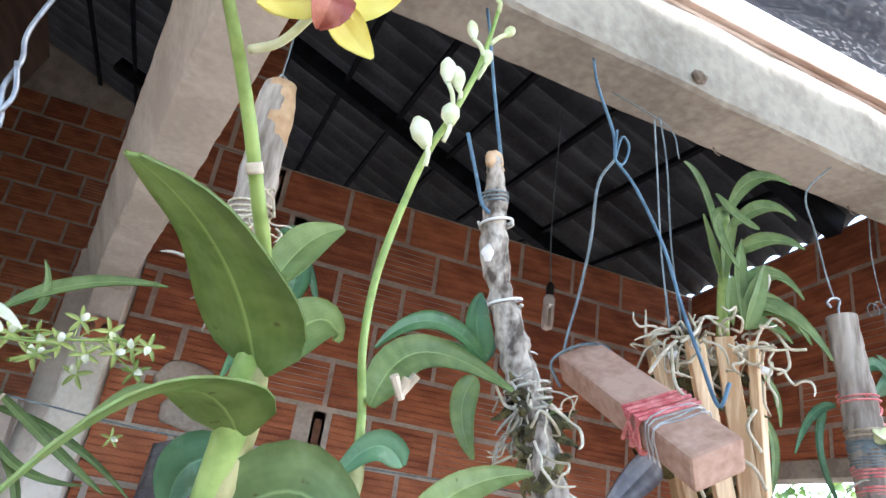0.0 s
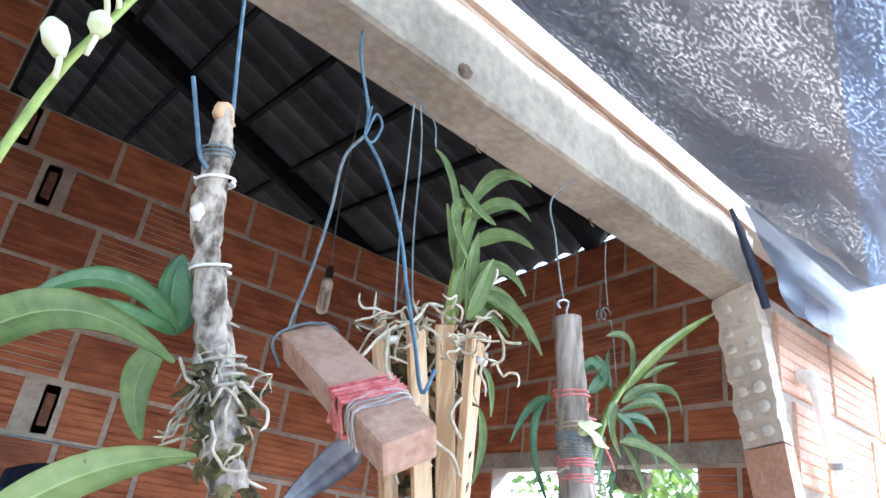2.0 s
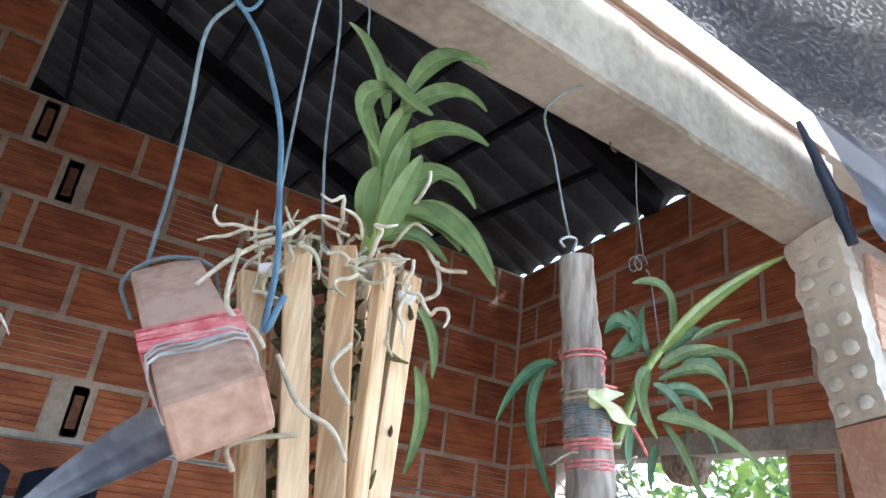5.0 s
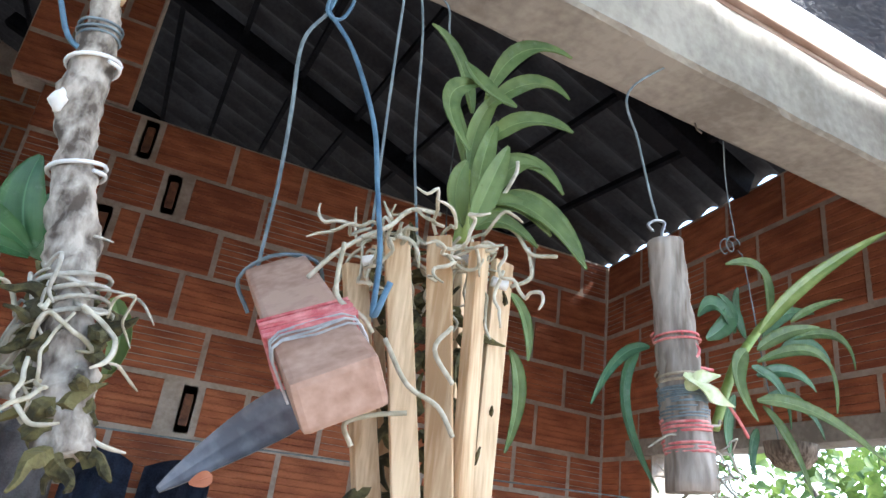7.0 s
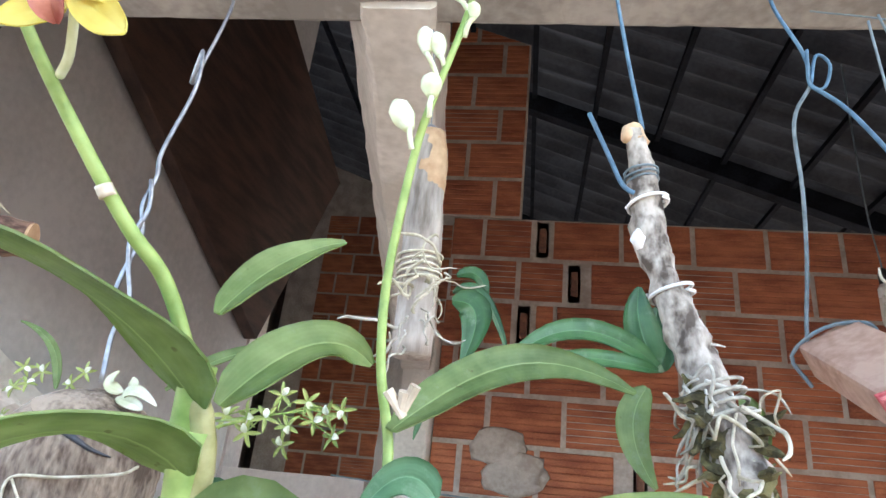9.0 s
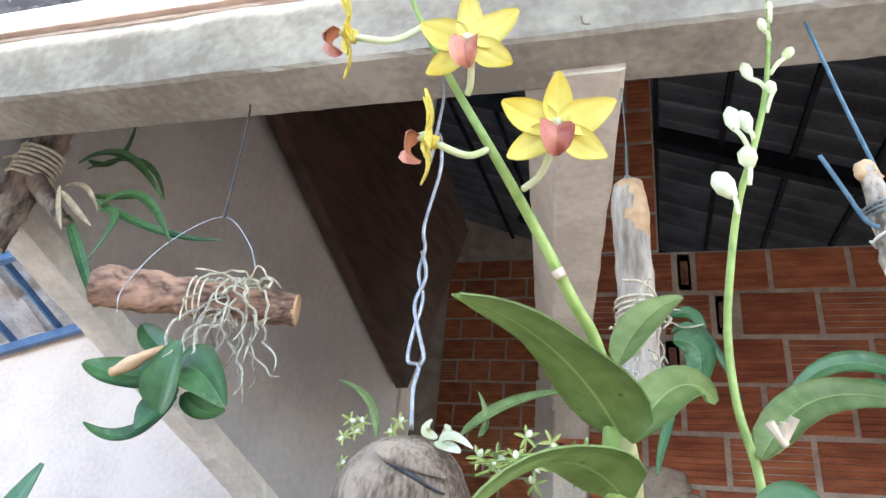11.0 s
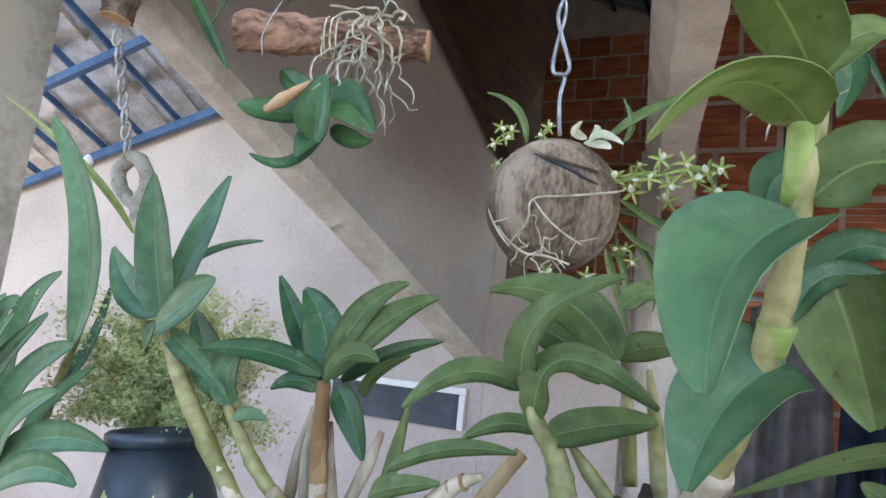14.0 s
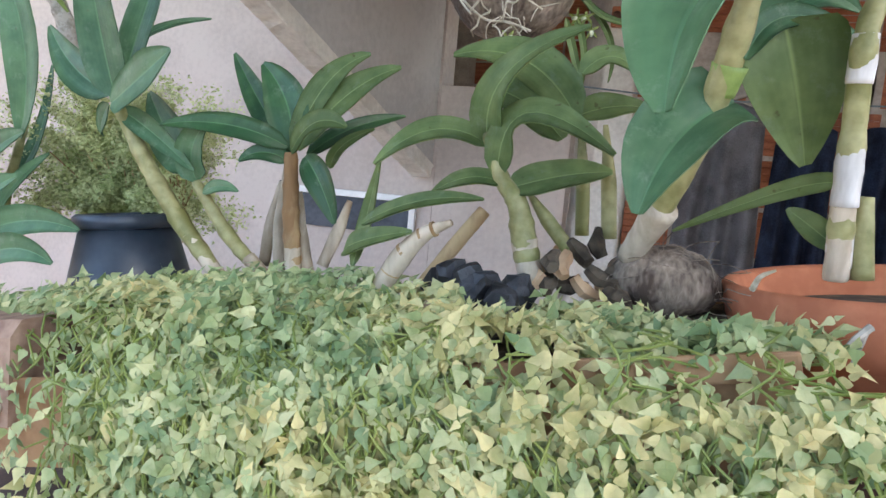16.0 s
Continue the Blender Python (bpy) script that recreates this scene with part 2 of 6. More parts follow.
TREE = material("far_foliage", (0.05, 0.10, 0.02), (0.16, 0.24, 0.06), 4, 0.6, 0.1, 20, island=0.8, thin=0.3)


def net_material(name="shade_net", low=0.07, high=0.66, axes=('X', 'Y')):
    """Black knitted net: fine crossing threads with open holes."""
    m = bpy.data.materials.new(name)
    m.use_nodes = True
    n, l = m.node_tree.nodes, m.node_tree.links
    b = n["Principled BSDF"]
    b.inputs["Base Color"].default_value, b.inputs["Roughness"].default_value = (0.016, 0.03, 0.065, 1), 0.4
    co = n.new("ShaderNodeTexCoord")
    hole = n.new("ShaderNodeMath")
    hole.operation = 'MULTIPLY'
    for k, axis in enumerate(axes):
        w = n.new("ShaderNodeTexWave")
        w.bands_direction = axis
        w.inputs["Scale"].default_value = 100 if k == 0 else 150
        w.inputs["Distortion"].default_value, w.inputs["Detail"].default_value, w.inputs["Detail Scale"].default_value = 1.2, 2, 3
        l.new(co.outputs["Object"], w.inputs["Vector"])
        c = n.new("ShaderNodeMath")
        c.operation = 'GREATER_THAN'
        c.inputs[1].default_value = 0.30
        l.new(w.outputs[1], c.inputs[0])
        l.new(c.outputs[0], hole.inputs[k])
    big = n.new("ShaderNodeTexNoise")
    big.inputs["Scale"].default_value, big.inputs["Detail"].default_value = 120, 3
    mp = n.new("ShaderNodeMapping")
    mp.inputs["Scale"].default_value = (0.7, 2.0, 1)
    l.new(co.outputs["Object"], mp.inputs["Vector"])
    l.new(mp.outputs[0], big.inputs["Vector"])
    rg = n.new("ShaderNodeMapRange")
    rg.inputs[1].default_value, rg.inputs[2].default_value, rg.inputs[3].default_value, rg.inputs[4].default_value = 0.42, 0.74, low, high
    l.new(big.outputs[0], rg.inputs[0])
    mu = n.new("ShaderNodeMath")
    mu.operation = 'MULTIPLY'
    folds, fm, fr, fx = n.new("ShaderNodeTexNoise"), n.new("ShaderNodeMapping"), n.new("ShaderNodeMapRange"), n.new("ShaderNodeMath")
    fm.inputs["Scale"].default_value = (0.7, 3.2, 1)
    folds.inputs["Scale"].default_value, folds.inputs["Detail"].default_value = 3.0, 3
    fr.inputs[1].default_value, fr.inputs[2].default_value, fr.inputs[3].default_value, fr.inputs[4].default_value = 0.40, 0.68, 0.22, 1.25
    fx.operation = 'MULTIPLY'
    l.new(co.outputs["Object"], fm.inputs["Vector"]), l.new(fm.outputs[0], folds.inputs["Vector"]), l.new(folds.outputs[0], fr.inputs[0])
    l.new(rg.outputs[0], fx.inputs[0]), l.new(fr.outputs[0], fx.inputs[1])
    l.new(hole.outputs[0], mu.inputs[0]), l.new(fx.outputs[0], mu.inputs[1])
    tr, ms = n.new("ShaderNodeBsdfTransparent"), n.new("ShaderNodeMixShader")
    l.new(mu.outputs[0], ms.inputs[0]), l.new(b.outputs[0], ms.inputs[1]), l.new(tr.outputs[0], ms.inputs[2])
    l.new(ms.outputs[0], n["Material Output"].inputs["Surface"])
    return m


NET = net_material()
NET_THIN = net_material("thin_net", 0.75, 1.0, ('X', 'Z'))


# ---- builders ----
def mesh_from(bm, name, mat):
    me = bpy.data.meshes.new(name)
    bm.normal_update()
    bm.to_mesh(me)
    bm.free()
    me.materials.append(mat)
    return me


def part(name, bm, mat, parent=None, label="", smooth=False):
    me = mesh_from(bm, name, mat)
    if smooth:
        for p in me.polygons:
            p.use_smooth = True
    ob = new(name, me)
    if parent:
        ob.parent = parent
    return tagged(ob, label)


def thing(name, label, category, group="", kind="", at=(0, 0, 0)):
    ob = new(name)
    ob.location = at
    ob.empty_display_size = 0.05
    return tagged(ob, label, category, group, kind)


def box(bm, lo, hi, bevel=0.0, m=None):
    lo, hi = Vector(lo), Vector(hi)
    r = bmesh.ops.create_cube(bm, size=1, matrix=(m or Matrix()) @ Matrix.Translation((lo + hi) / 2) @ Matrix.Diagonal((*(hi - lo), 1)))
    if bevel:
        es = list({e for v in r["verts"] for e in v.link_edges})
        bmesh.ops.bevel(bm, geom=es, offset=bevel, segments=2, affect='EDGES', profile=0.6)
    return bm


def boxed(lo, hi, bevel=0.0, m=None):
    return box(bmesh.new(), lo, hi, bevel, m)


def beam_matrix(a, b, up=(0, 0, 1)):
    """x along a to b, z as near to up as it goes."""
    a, b = Vector(a), Vector(b)
    x = (b - a).normalized()
    y = Vector(up).cross(x).normalized()
    z = x.cross(y)
    m = Matrix((x, y, z)).transposed().to_4x4()
    m.translation = a
    return m, (b - a).length


def smooth_path(pts, n=6):
    """Catmull-Rom through the points."""
    p = [Vector(q) for q in pts]
    if len(p) < 3:
        return [p[0].lerp(p[-1], i / n) for i in range(n + 1)]
    p = [2 * p[0] - p[1]] + p + [2 * p[-1] - p[-2]]
    out = []
    for i in range(1, len(p) - 2):
        a, b, c, d = p[i - 1:i + 3]
        for k in range(n):
            t = k / n
            out.append(0.5 * (2 * b + (c - a) * t + (2 * a - 5 * b + 4 * c - d) * t * t + (3 * b - a - 3 * c + d) * t ** 3))
    return out + [p[-2]]


def tube(bm, pts, radius, seg=8, n=6, rough=0.0, caps=True, freq=30.0):
    """A swept tube; radius a number or one for each point; rough makes it knotty."""
    path = smooth_path(pts, n)
    rs = radius if isinstance(radius, (list, tuple)) else [radius] * len(pts)
    rings = []
    side = None
    for i, p in enumerate(path):
        t = (path[min(i + 1, len(path) - 1)] - path[max(i - 1, 0)]).normalized()
        if side is None:
            side = t.orthogonal().normalized()
        side = (side - t * side.dot(t)).normalized()
        up = t.cross(side)
        f = i / (len(path) - 1) * (len(rs) - 1)
        k = min(int(f), len(rs) - 2) if len(rs) > 1 else 0
        r = rs[k] + (rs[min(k + 1, len(rs) - 1)] - rs[k]) * (f - k)
        ring = []
        for j in range(seg):
            a = 2 * math.pi * j / seg
            d = side * math.cos(a) + up * math.sin(a)
            q = r
            if rough:
                q *= 1 + rough * noise.noise((p + d * r) * freq) + 0.5 * rough * noise.noise((p + d * r) * freq * 3)
            ring.append(bm.verts.new(p + d * q))
        rings.append(ring)
    for a, b in zip(rings, rings[1:]):
        for j in range(seg):
            bm.faces.new((a[j], a[(j + 1) % seg], b[(j + 1) % seg], b[j]))
    if caps:
        bm.faces.new(rings[0][::-1])
        bm.faces.new(rings[-1])
    return bm


def tubed(pts, radius, seg=8, n=6, rough=0.0, freq=30.0):
    return tube(bmesh.new(), pts, radius, seg, n, rough, True, freq)


def blade(bm, base, mid, tip, width, facing=(0, -1, 0.35), fold=0.18, shape=0.75, cells=12, thick=0.0012, wave=0.0):
    """A leaf or petal that goes from base past mid to tip: folded along its rib, with two skins."""
    base, mid, tip = Vector(base), Vector(mid), Vector(tip)
    ctrl = 2 * mid - (base + tip) / 2
    facing = Vector(facing).normalized()
    cols = (-1.0, -0.55, -0.09, 0.0, 0.09, 0.55, 1.0)
    ph = base.x * 37 + tip.z * 53
    skins = []
    for s in (0.5, -0.5):
        grid = []
        for i in range(cells + 1):
            t = i / cells
            p = base * (1 - t) ** 2 + ctrl * 2 * t * (1 - t) + tip * t * t
            d = ((ctrl - base) * (1 - t) + (tip - ctrl) * t).normalized()
            side = d.cross(facing)
            side = side.normalized() if side.length > 1e-4 else d.orthogonal().normalized()
            nrm = side.cross(d)
            w = width / 2 * (math.sin(math.pi * min(1, t ** shape * 0.96 + 0.03)) ** 0.66 * (1 - 0.1 * t) + 0.03)
            row = []
            for c in cols:
                lift = (fold * abs(c) if c else -0.05) * w + wave * w * math.sin(ph + t * 9 + c * 1.5) * abs(c)
                row.append(bm.verts.new(p + side * c * w + nrm * (lift + s * thick)))
            grid.append(row)
        skins.append(grid)
    for k, g in enumerate(skins):
        for a, b in zip(g, g[1:]):
            for j in range(6):
                q = (a[j], a[j + 1], b[j + 1], b[j])
                bm.faces.new(q if k else q[::-1])
    uv = bm.loops.layers.uv.verify()
    where = {v: (j / 6, i / cells) for g in skins for i, row in enumerate(g) for j, v in enumerate(row)}
    for v, q in where.items():
        for lp in v.link_loops:
            lp[uv].uv = q
    f, g = skins
    for i in range(cells):
        bm.faces.new((f[i][0], f[i + 1][0], g[i + 1][0], g[i][0]))
        bm.faces.new((f[i][6], g[i][6], g[i + 1][6], f[i + 1][6]))
    return bm


def leaves(parent, mat, rows, facing=(0, -1, 0.35), fold=0.18, shape=0.75, wave=0.06, name="leaf"):
    for base, mid, tip, width in rows:
        part(name, blade(bmesh.new(), base, mid, tip, width, facing, fold, shape, wave=wave), mat, parent, smooth=True)


def lathe(profile, seg=32, at=(0, 0, 0), m=None):
    bm = bmesh.new()
    rings = []
    for r, z in profile:
        rings.append([bm.verts.new(Vector(at) + Vector((r * math.cos(2 * math.pi * j / seg), r * math.sin(2 * math.pi * j / seg), z))) for j in range(seg)])
    for a, b in zip(rings, rings[1:]):
        for j in range(seg):
            bm.faces.new((a[j], a[(j + 1) % seg], b[(j + 1) % seg], b[j]))
    bm.faces.new(rings[0][::-1])
    bm.faces.new(rings[-1])
    if m:
        bmesh.ops.transform(bm, matrix=m, verts=bm.verts)
    return bm


def curl(rng, start, steps, step, spread, pull=(0, 0, -0.2)):
    """A wandering line, as a root grows."""
    p, d = Vector(start), Vector((rng.uniform(-1, 1), rng.uniform(-1, 1), rng.uniform(-1, 1))).normalized()
    out = [p.copy()]
    for _ in range(steps):
        d = (d + Vector((rng.gauss(0, spread), rng.gauss(0, spread), rng.gauss(0, spread))) + Vector(pull) * 0.5).normalized()
        p = p + d * step
        out.append(p.copy())
    return out


def root_mass(parent, rng, centre, size, count, mat, radius=0.0022, steps=7, step=0.018, pull=(0, 0, -0.3), name="root"):
    c = Vector(centre)
    for _ in range(count):
        s = c + Vector((rng.uniform(-1, 1) * size[0], rng.uniform(-1, 1) * size[1], rng.uniform(-1, 1) * size[2]))
        r = radius * rng.uniform(0.7, 1.35)
        part(name, tubed(curl(rng, s, steps, step, 0.55, pull), [r] * steps + [r * 0.5], 6, 3), mat, parent, smooth=True)


def wrap(parent, name, a, b, r, turns, wire, mat, label=""):
    """Turns of twine round a piece that runs from a to b."""
    m, length = beam_matrix(a, b, (0.3, 0.9, 0.2))
    pts = []
    for i in range(int(turns * 10) + 1):
        th = 2 * math.pi * i / 10
        k = r * (1.05 + 0.05 * math.sin(i * 1.7))
        pts.append(m @ Vector((length * i / (turns * 10), k * math.cos(th), k * math.sin(th))))
    return part(name, tubed(pts, wire, 5, 2), mat, parent, label, True)


# ---- structure ----
def brick_mesh(w, h, d=0.09, ribs=7):
    """A hollow clay block with a grooved face towards -y."""
    bm = bmesh.new()
    prof = [(0.0, 0.004), (0.004, 0.0)]
    for k in range(1, ribs):
        z = h * k / ribs
        prof += [(z - 0.0035, 0.0), (z, 0.004), (z + 0.0035, 0.0)]
    prof += [(h - 0.004, 0.0), (h, 0.004)]
    a = [bm.verts.new((0, y, z)) for z, y in prof]
    b = [bm.verts.new((w, y, z)) for z, y in prof]
    for i in range(len(prof) - 1):
        bm.faces.new((a[i], b[i], b[i + 1], a[i + 1]))
    c = [bm.verts.new((x, d, z)) for x, z in ((0, 0), (w, 0), (w, h), (0, h))]
    bm.faces.new((c[0], c[1], b[0], a[0]))
    bm.faces.new((a[-1], b[-1], c[2], c[3]))
    bm.faces.new([c[0]] + a + [c[3]])
    bm.faces.new([c[1], c[2]] + b[::-1])
    return bm


BRICK_ME = {}


def lay_brick(parent, m, w, h, mat=None):
    mat = mat or BRICK
    key = (round(w, 2), round(h, 2), mat.name)
    if key not in BRICK_ME:
        BRICK_ME[key] = mesh_from(brick_mesh(key[0], key[1]), "brick", mat)
    ob = new("brick", BRICK_ME[key])
    ob.parent = parent
    ob.matrix_basis = m
    return ob


def structure(name, label, category, lo, hi, mat, bevel=0.004):
    ob = part(name, boxed(lo, hi, bevel), mat)
    return tagged(ob, label, category, kind="structure")


def rough_bar(name, label, category, a, b, w, h, mat, bend=0.004, up=(0, 0, 1), n=40):
    """A cast bar with uneven arrises from a to b (its top middle line)."""
    m, length = beam_matrix(a, b, up)
    bm = bmesh.new()
    rings = []
    cs = [(-w / 2, -h), (-w / 2 + 0.008, -h - 0.004), (w / 2 - 0.008, -h - 0.004), (w / 2, -h), (w / 2, -h * 0.5), (w / 2, 0), (-w / 2, 0), (-w / 2, -h * 0.5)]
    for i in range(n + 1):
        x = length * i / n
        ring = []
        for j, (y, z) in enumerate(cs):
            k = noise.noise(Vector((x * 9, y * 40 + j, z * 30 + 5)))
            q = noise.noise(Vector((x * 30, y * 40 - j, z * 30)))
            ring.append(bm.verts.new(m @ Vector((x, y + bend * (k + 0.5 * q), z + bend * (q + 0.5 * k)))))
        rings.append(ring)
    for a2, b2 in zip(rings, rings[1:]):
        for j in range(8):
            bm.faces.new((a2[j], b2[j], b2[(j + 1) % 8], a2[(j + 1) % 8]))
    bm.faces.new(rings[0])
    bm.faces.new(rings[-1][::-1])
    bmesh.ops.recalc_face_normals(bm, faces=bm.faces)
    return tagged(part(name, bm, mat), label, category, kind="structure")


ground = part("ground", boxed((-60, -60, -0.12), (60, 60, 0.0)), EARTH)
tagged(ground, "dusty brown packed earth yard floor", "ground", kind="structure")

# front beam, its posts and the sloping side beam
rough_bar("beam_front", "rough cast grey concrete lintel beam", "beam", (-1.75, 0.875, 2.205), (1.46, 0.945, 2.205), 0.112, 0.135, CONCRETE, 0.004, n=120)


def swept_section(section_at, n):
    """A cast bar through a run of outlines, each a list of places."""
    bm = bmesh.new()
    rings = []
    for i in range(n + 1):
        ring = []
        for j, p in enumerate(section_at(i / n)):
            p = Vector(p)
            e = 0.004 * noise.noise(p * 9 + Vector((0, 0, j * 3))) + 0.003 * noise.noise(p * 33 + Vector((j * 5, 0, 0)))
            ring.append(bm.verts.new(p + Vector((e, e * 0.6, e))))
        rings.append(ring)
    k = len(rings[0])
    for p, q in zip(rings, rings[1:]):
        for j in range(k):
            bm.faces.new((p[j], p[(j + 1) % k], q[(j + 1) % k], q[j]))
    bm.faces.new(rings[0][::-1]), bm.faces.new(rings[-1])
    bmesh.ops.recalc_face_normals(bm, faces=bm.faces)
    return bm


def cross_section(f):
    """The beam that runs back from the front beam to the inner post: underside level, left cheek splayed."""
    y = 0.925 + f * 2.02
    l, r = -0.170 - 0.288 * f, -0.072 - 0.266 * f
    z = 2.058
    return [(l, y, z), (l + 0.006, y, z - 0.004), (r - 0.006, y, z - 0.004), (r, y, z), (r + 0.01, y, z + 0.17), (l - 0.058, y, z + 0.17), (l - 0.055, y, z + 0.13)]


def post_section(f):
    z = 2.225 * f
    return [(-0.448, 2.925, z), (-0.440, 2.918, z), (-0.324, 2.918, z), (-0.316, 2.925, z), (-0.312, 3.004, z), (-0.312, 3.10, z), (-0.552, 3.10, z)]


tagged(part("beam_cross", swept_section(cross_section, 70), LIT_CONCRETE), "rough cast concrete cross beam seen from below", "beam", kind="structure")
post_inner = tagged(part("post_inner", swept_section(post_section, 90), LIT_CONCRETE), "rough concrete post with a broken clay block hollow", "post", kind="structure")
# unseen wall, added to block sky light from the bay
structure("wall_over_beam", "unseen plastered wall added over the front beam to darken the bay", "wall", (-1.75, 0.90, 2.244), (2.3, 0.96, 4.6), GREY_PLASTER)
rough_bar("beam_side", "sloping cast concrete side beam", "beam", (-1.52, 0.60, 2.32), (-1.20, 2.985, 1.265), 0.10, 0.058, LIT_CONCRETE, 0.006, n=90)
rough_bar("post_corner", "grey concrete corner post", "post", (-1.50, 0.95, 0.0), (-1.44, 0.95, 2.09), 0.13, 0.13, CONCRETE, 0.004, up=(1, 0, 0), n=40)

# wall above the sloping beam, with its brown board
bm = bmesh.new()
lowa, lowb = Vector((-1.53, 0.55, 2.345)), Vector((-1.21, 3.02, 1.252))
vs = []
for dx in (-0.03, 0.05):
    vs.append([bm.verts.new(v + Vector((dx, 0, dz))) for v, dz in ((lowa, 0), (lowb, 0), (lowb, 3.3), (lowa, 2.9))])
bm.faces.new(vs[0]), bm.faces.new(vs[1][::-1])
for i in range(4):
    bm.faces.new((vs[0][i], vs[1][i], vs[1][(i + 1) % 4], vs[0][(i + 1) % 4]))
bmesh.ops.recalc_face_normals(bm, faces=bm.faces)
tagged(part("wall_gable", bm, GREY_PLASTER), "shaded smooth grey plaster wall over the sloping beam", "wall", kind="structure")
m, length = beam_matrix((-1.38, 0.55, 3.40), (-1.12, 2.96, 2.18))
tagged(part("trim_board", boxed((0, -0.03, -0.05), (length, 0.03, 1.15), 0.005, m), BROWN_WOOD), "dark brown wooden gable boarding", "board", kind="structure")

# back wall: plaster below and to the side, brickwork in the bay
structure("wall_back_plaster", "smooth pinkish cement plaster wall", "wall", (-7.5, 3.0, 0), (-1.15, 3.16, 2.9), PLASTER)
structure("wall_back_low", "pinkish grey plaster wall under the brickwork", "wall", (-1.15, 3.0, 0), (-0.556, 3.16, 1.62), PLASTER)
wall_back = structure("wall_back", "unplastered hollow clay brick wall with mortar joints", "wall", (-0.308, 3.006, 0), (2.46, 3.12, 2.795), MORTAR)
pier_back = structure("wall_pier", "unplastered brick pier rising to the roof", "wall", (-0.43, 3.006, 2.80), (-0.005, 3.115, 4.3), MORTAR)
wall_pier_left = structure("wall_pier_left", "unplastered brick wall rising to the roof", "wall", (-2.2, 5.886, 0.0), (0.2, 5.98, 5.2), MORTAR)
bm = bmesh.new()
box(bm, (0.006, -2.05, 1.835), (0.12, 0, 2.795))
box(bm, (0.006, -0.40, 0), (0.12, 0, 1.833))
box(bm, (0.006, -2.05, 0), (0.12, -1.55, 1.833))
wall_side = tagged(part("wall_side", bm, MORTAR), "unplastered brick side wall in shade with an opening", "wall", kind="structure")
wall_side.matrix_basis = pose(2.41, 3.0, 0, 0, 0, -8)


def yard_end(z, y):
    """The toothed end of the yard wall leans outwards towards the ground."""
    return 1.395 + (2.07 - max(z, 1.45)) * 0.32 + (y - 0.865) * (0.52 + 0.3 * (2.07 - max(z, 1.45)))


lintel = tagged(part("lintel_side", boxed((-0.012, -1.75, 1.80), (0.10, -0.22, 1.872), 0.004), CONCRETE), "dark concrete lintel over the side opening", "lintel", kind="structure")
lintel.matrix_basis = pose(2.41, 3.0, 0, 0, 0, -8)
wall_yard = tagged(part("wall_yard", swept_section(lambda f: [(yard_end(2.06 * f, y) + 0.034, y, 2.06 * f) for y in (0.875, 0.995)] + [(6.0, 0.995, 2.06 * f), (6.0, 0.875, 2.06 * f)], 30), MORTAR), "sunlit pale brick yard wall", "wall", kind="structure")
pillar = tagged(part("pillar", swept_section(lambda f: [(yard_end(1.73 + 0.335 * f, y) + dx, y + 0.009 * noise.noise(Vector((f * 9, y * 30, 2))) + 0.004 * noise.noise(Vector((f * 30, y * 30, 8))), 1.73 + 0.335 * f) for y, dx in ((0.868, 0), (0.93, -0.004), (1.0, 0), (1.0, 0.045), (0.868, 0.045))], 40), LIT_CONCRETE), "broken wall end of mortar-filled hollow bricks", "pillar", kind="structure")
tagged(part("pillar_foot", swept_section(lambda f: [(yard_end(1.725 * f, y) - 0.003, y, 1.725 * f) for y in (0.866, 0.998)] + [(yard_end(1.725 * f, y) + 0.045, y, 1.725 * f) for y in (0.998, 0.866)], 30), BRICK_PINK), "smooth orange brick wall end under the mortared part", "pillar", kind="structure")
structure("wall_yard_left", "plain plastered yard wall", "wall", (-7.5, -5.0, 0), (-7.35, 3.0, 2.4), PLASTER)
structure("wall_yard_back", "plain plastered yard wall", "wall", (-7.5, -5.15, 0), (6.0, -5.0, 2.4), PLASTER)
structure("wall_yard_right", "plain plastered yard wall", "wall", (6.0, -5.15, 0), (6.15, 1.02, 2.4), PLASTER)

# window in the pale wall
win = thing("window_1", "dark window with a white painted frame", "window", kind="structure", at=(-1.45, 2.99, 0.8))
win.location = (0, 0, 0)
part("window_frame", boxed((-1.95, 2.975, 1.085), (-1.22, 2.998, 1.115), 0.003), WHITE_PAINT, win)
part("window_frame", boxed((-1.252, 2.975, 0.93), (-1.222, 2.998, 1.083), 0.003), WHITE_PAINT, win)
part("window_frame", boxed((-1.95, 2.975, 0.93), (-1.92, 2.998, 1.083), 0.003), WHITE_PAINT, win)
part("pane", boxed((-1.918, 2.985, 0.93), (-1.254, 2.997, 1.083)), POT_BLACK, win)


# roof over the bay, falling to the side wall
def roof_z(x, y=2.4):
    return 2.835 + (2.41 - (3.0 - y) * 0.14 - x) * 0.40


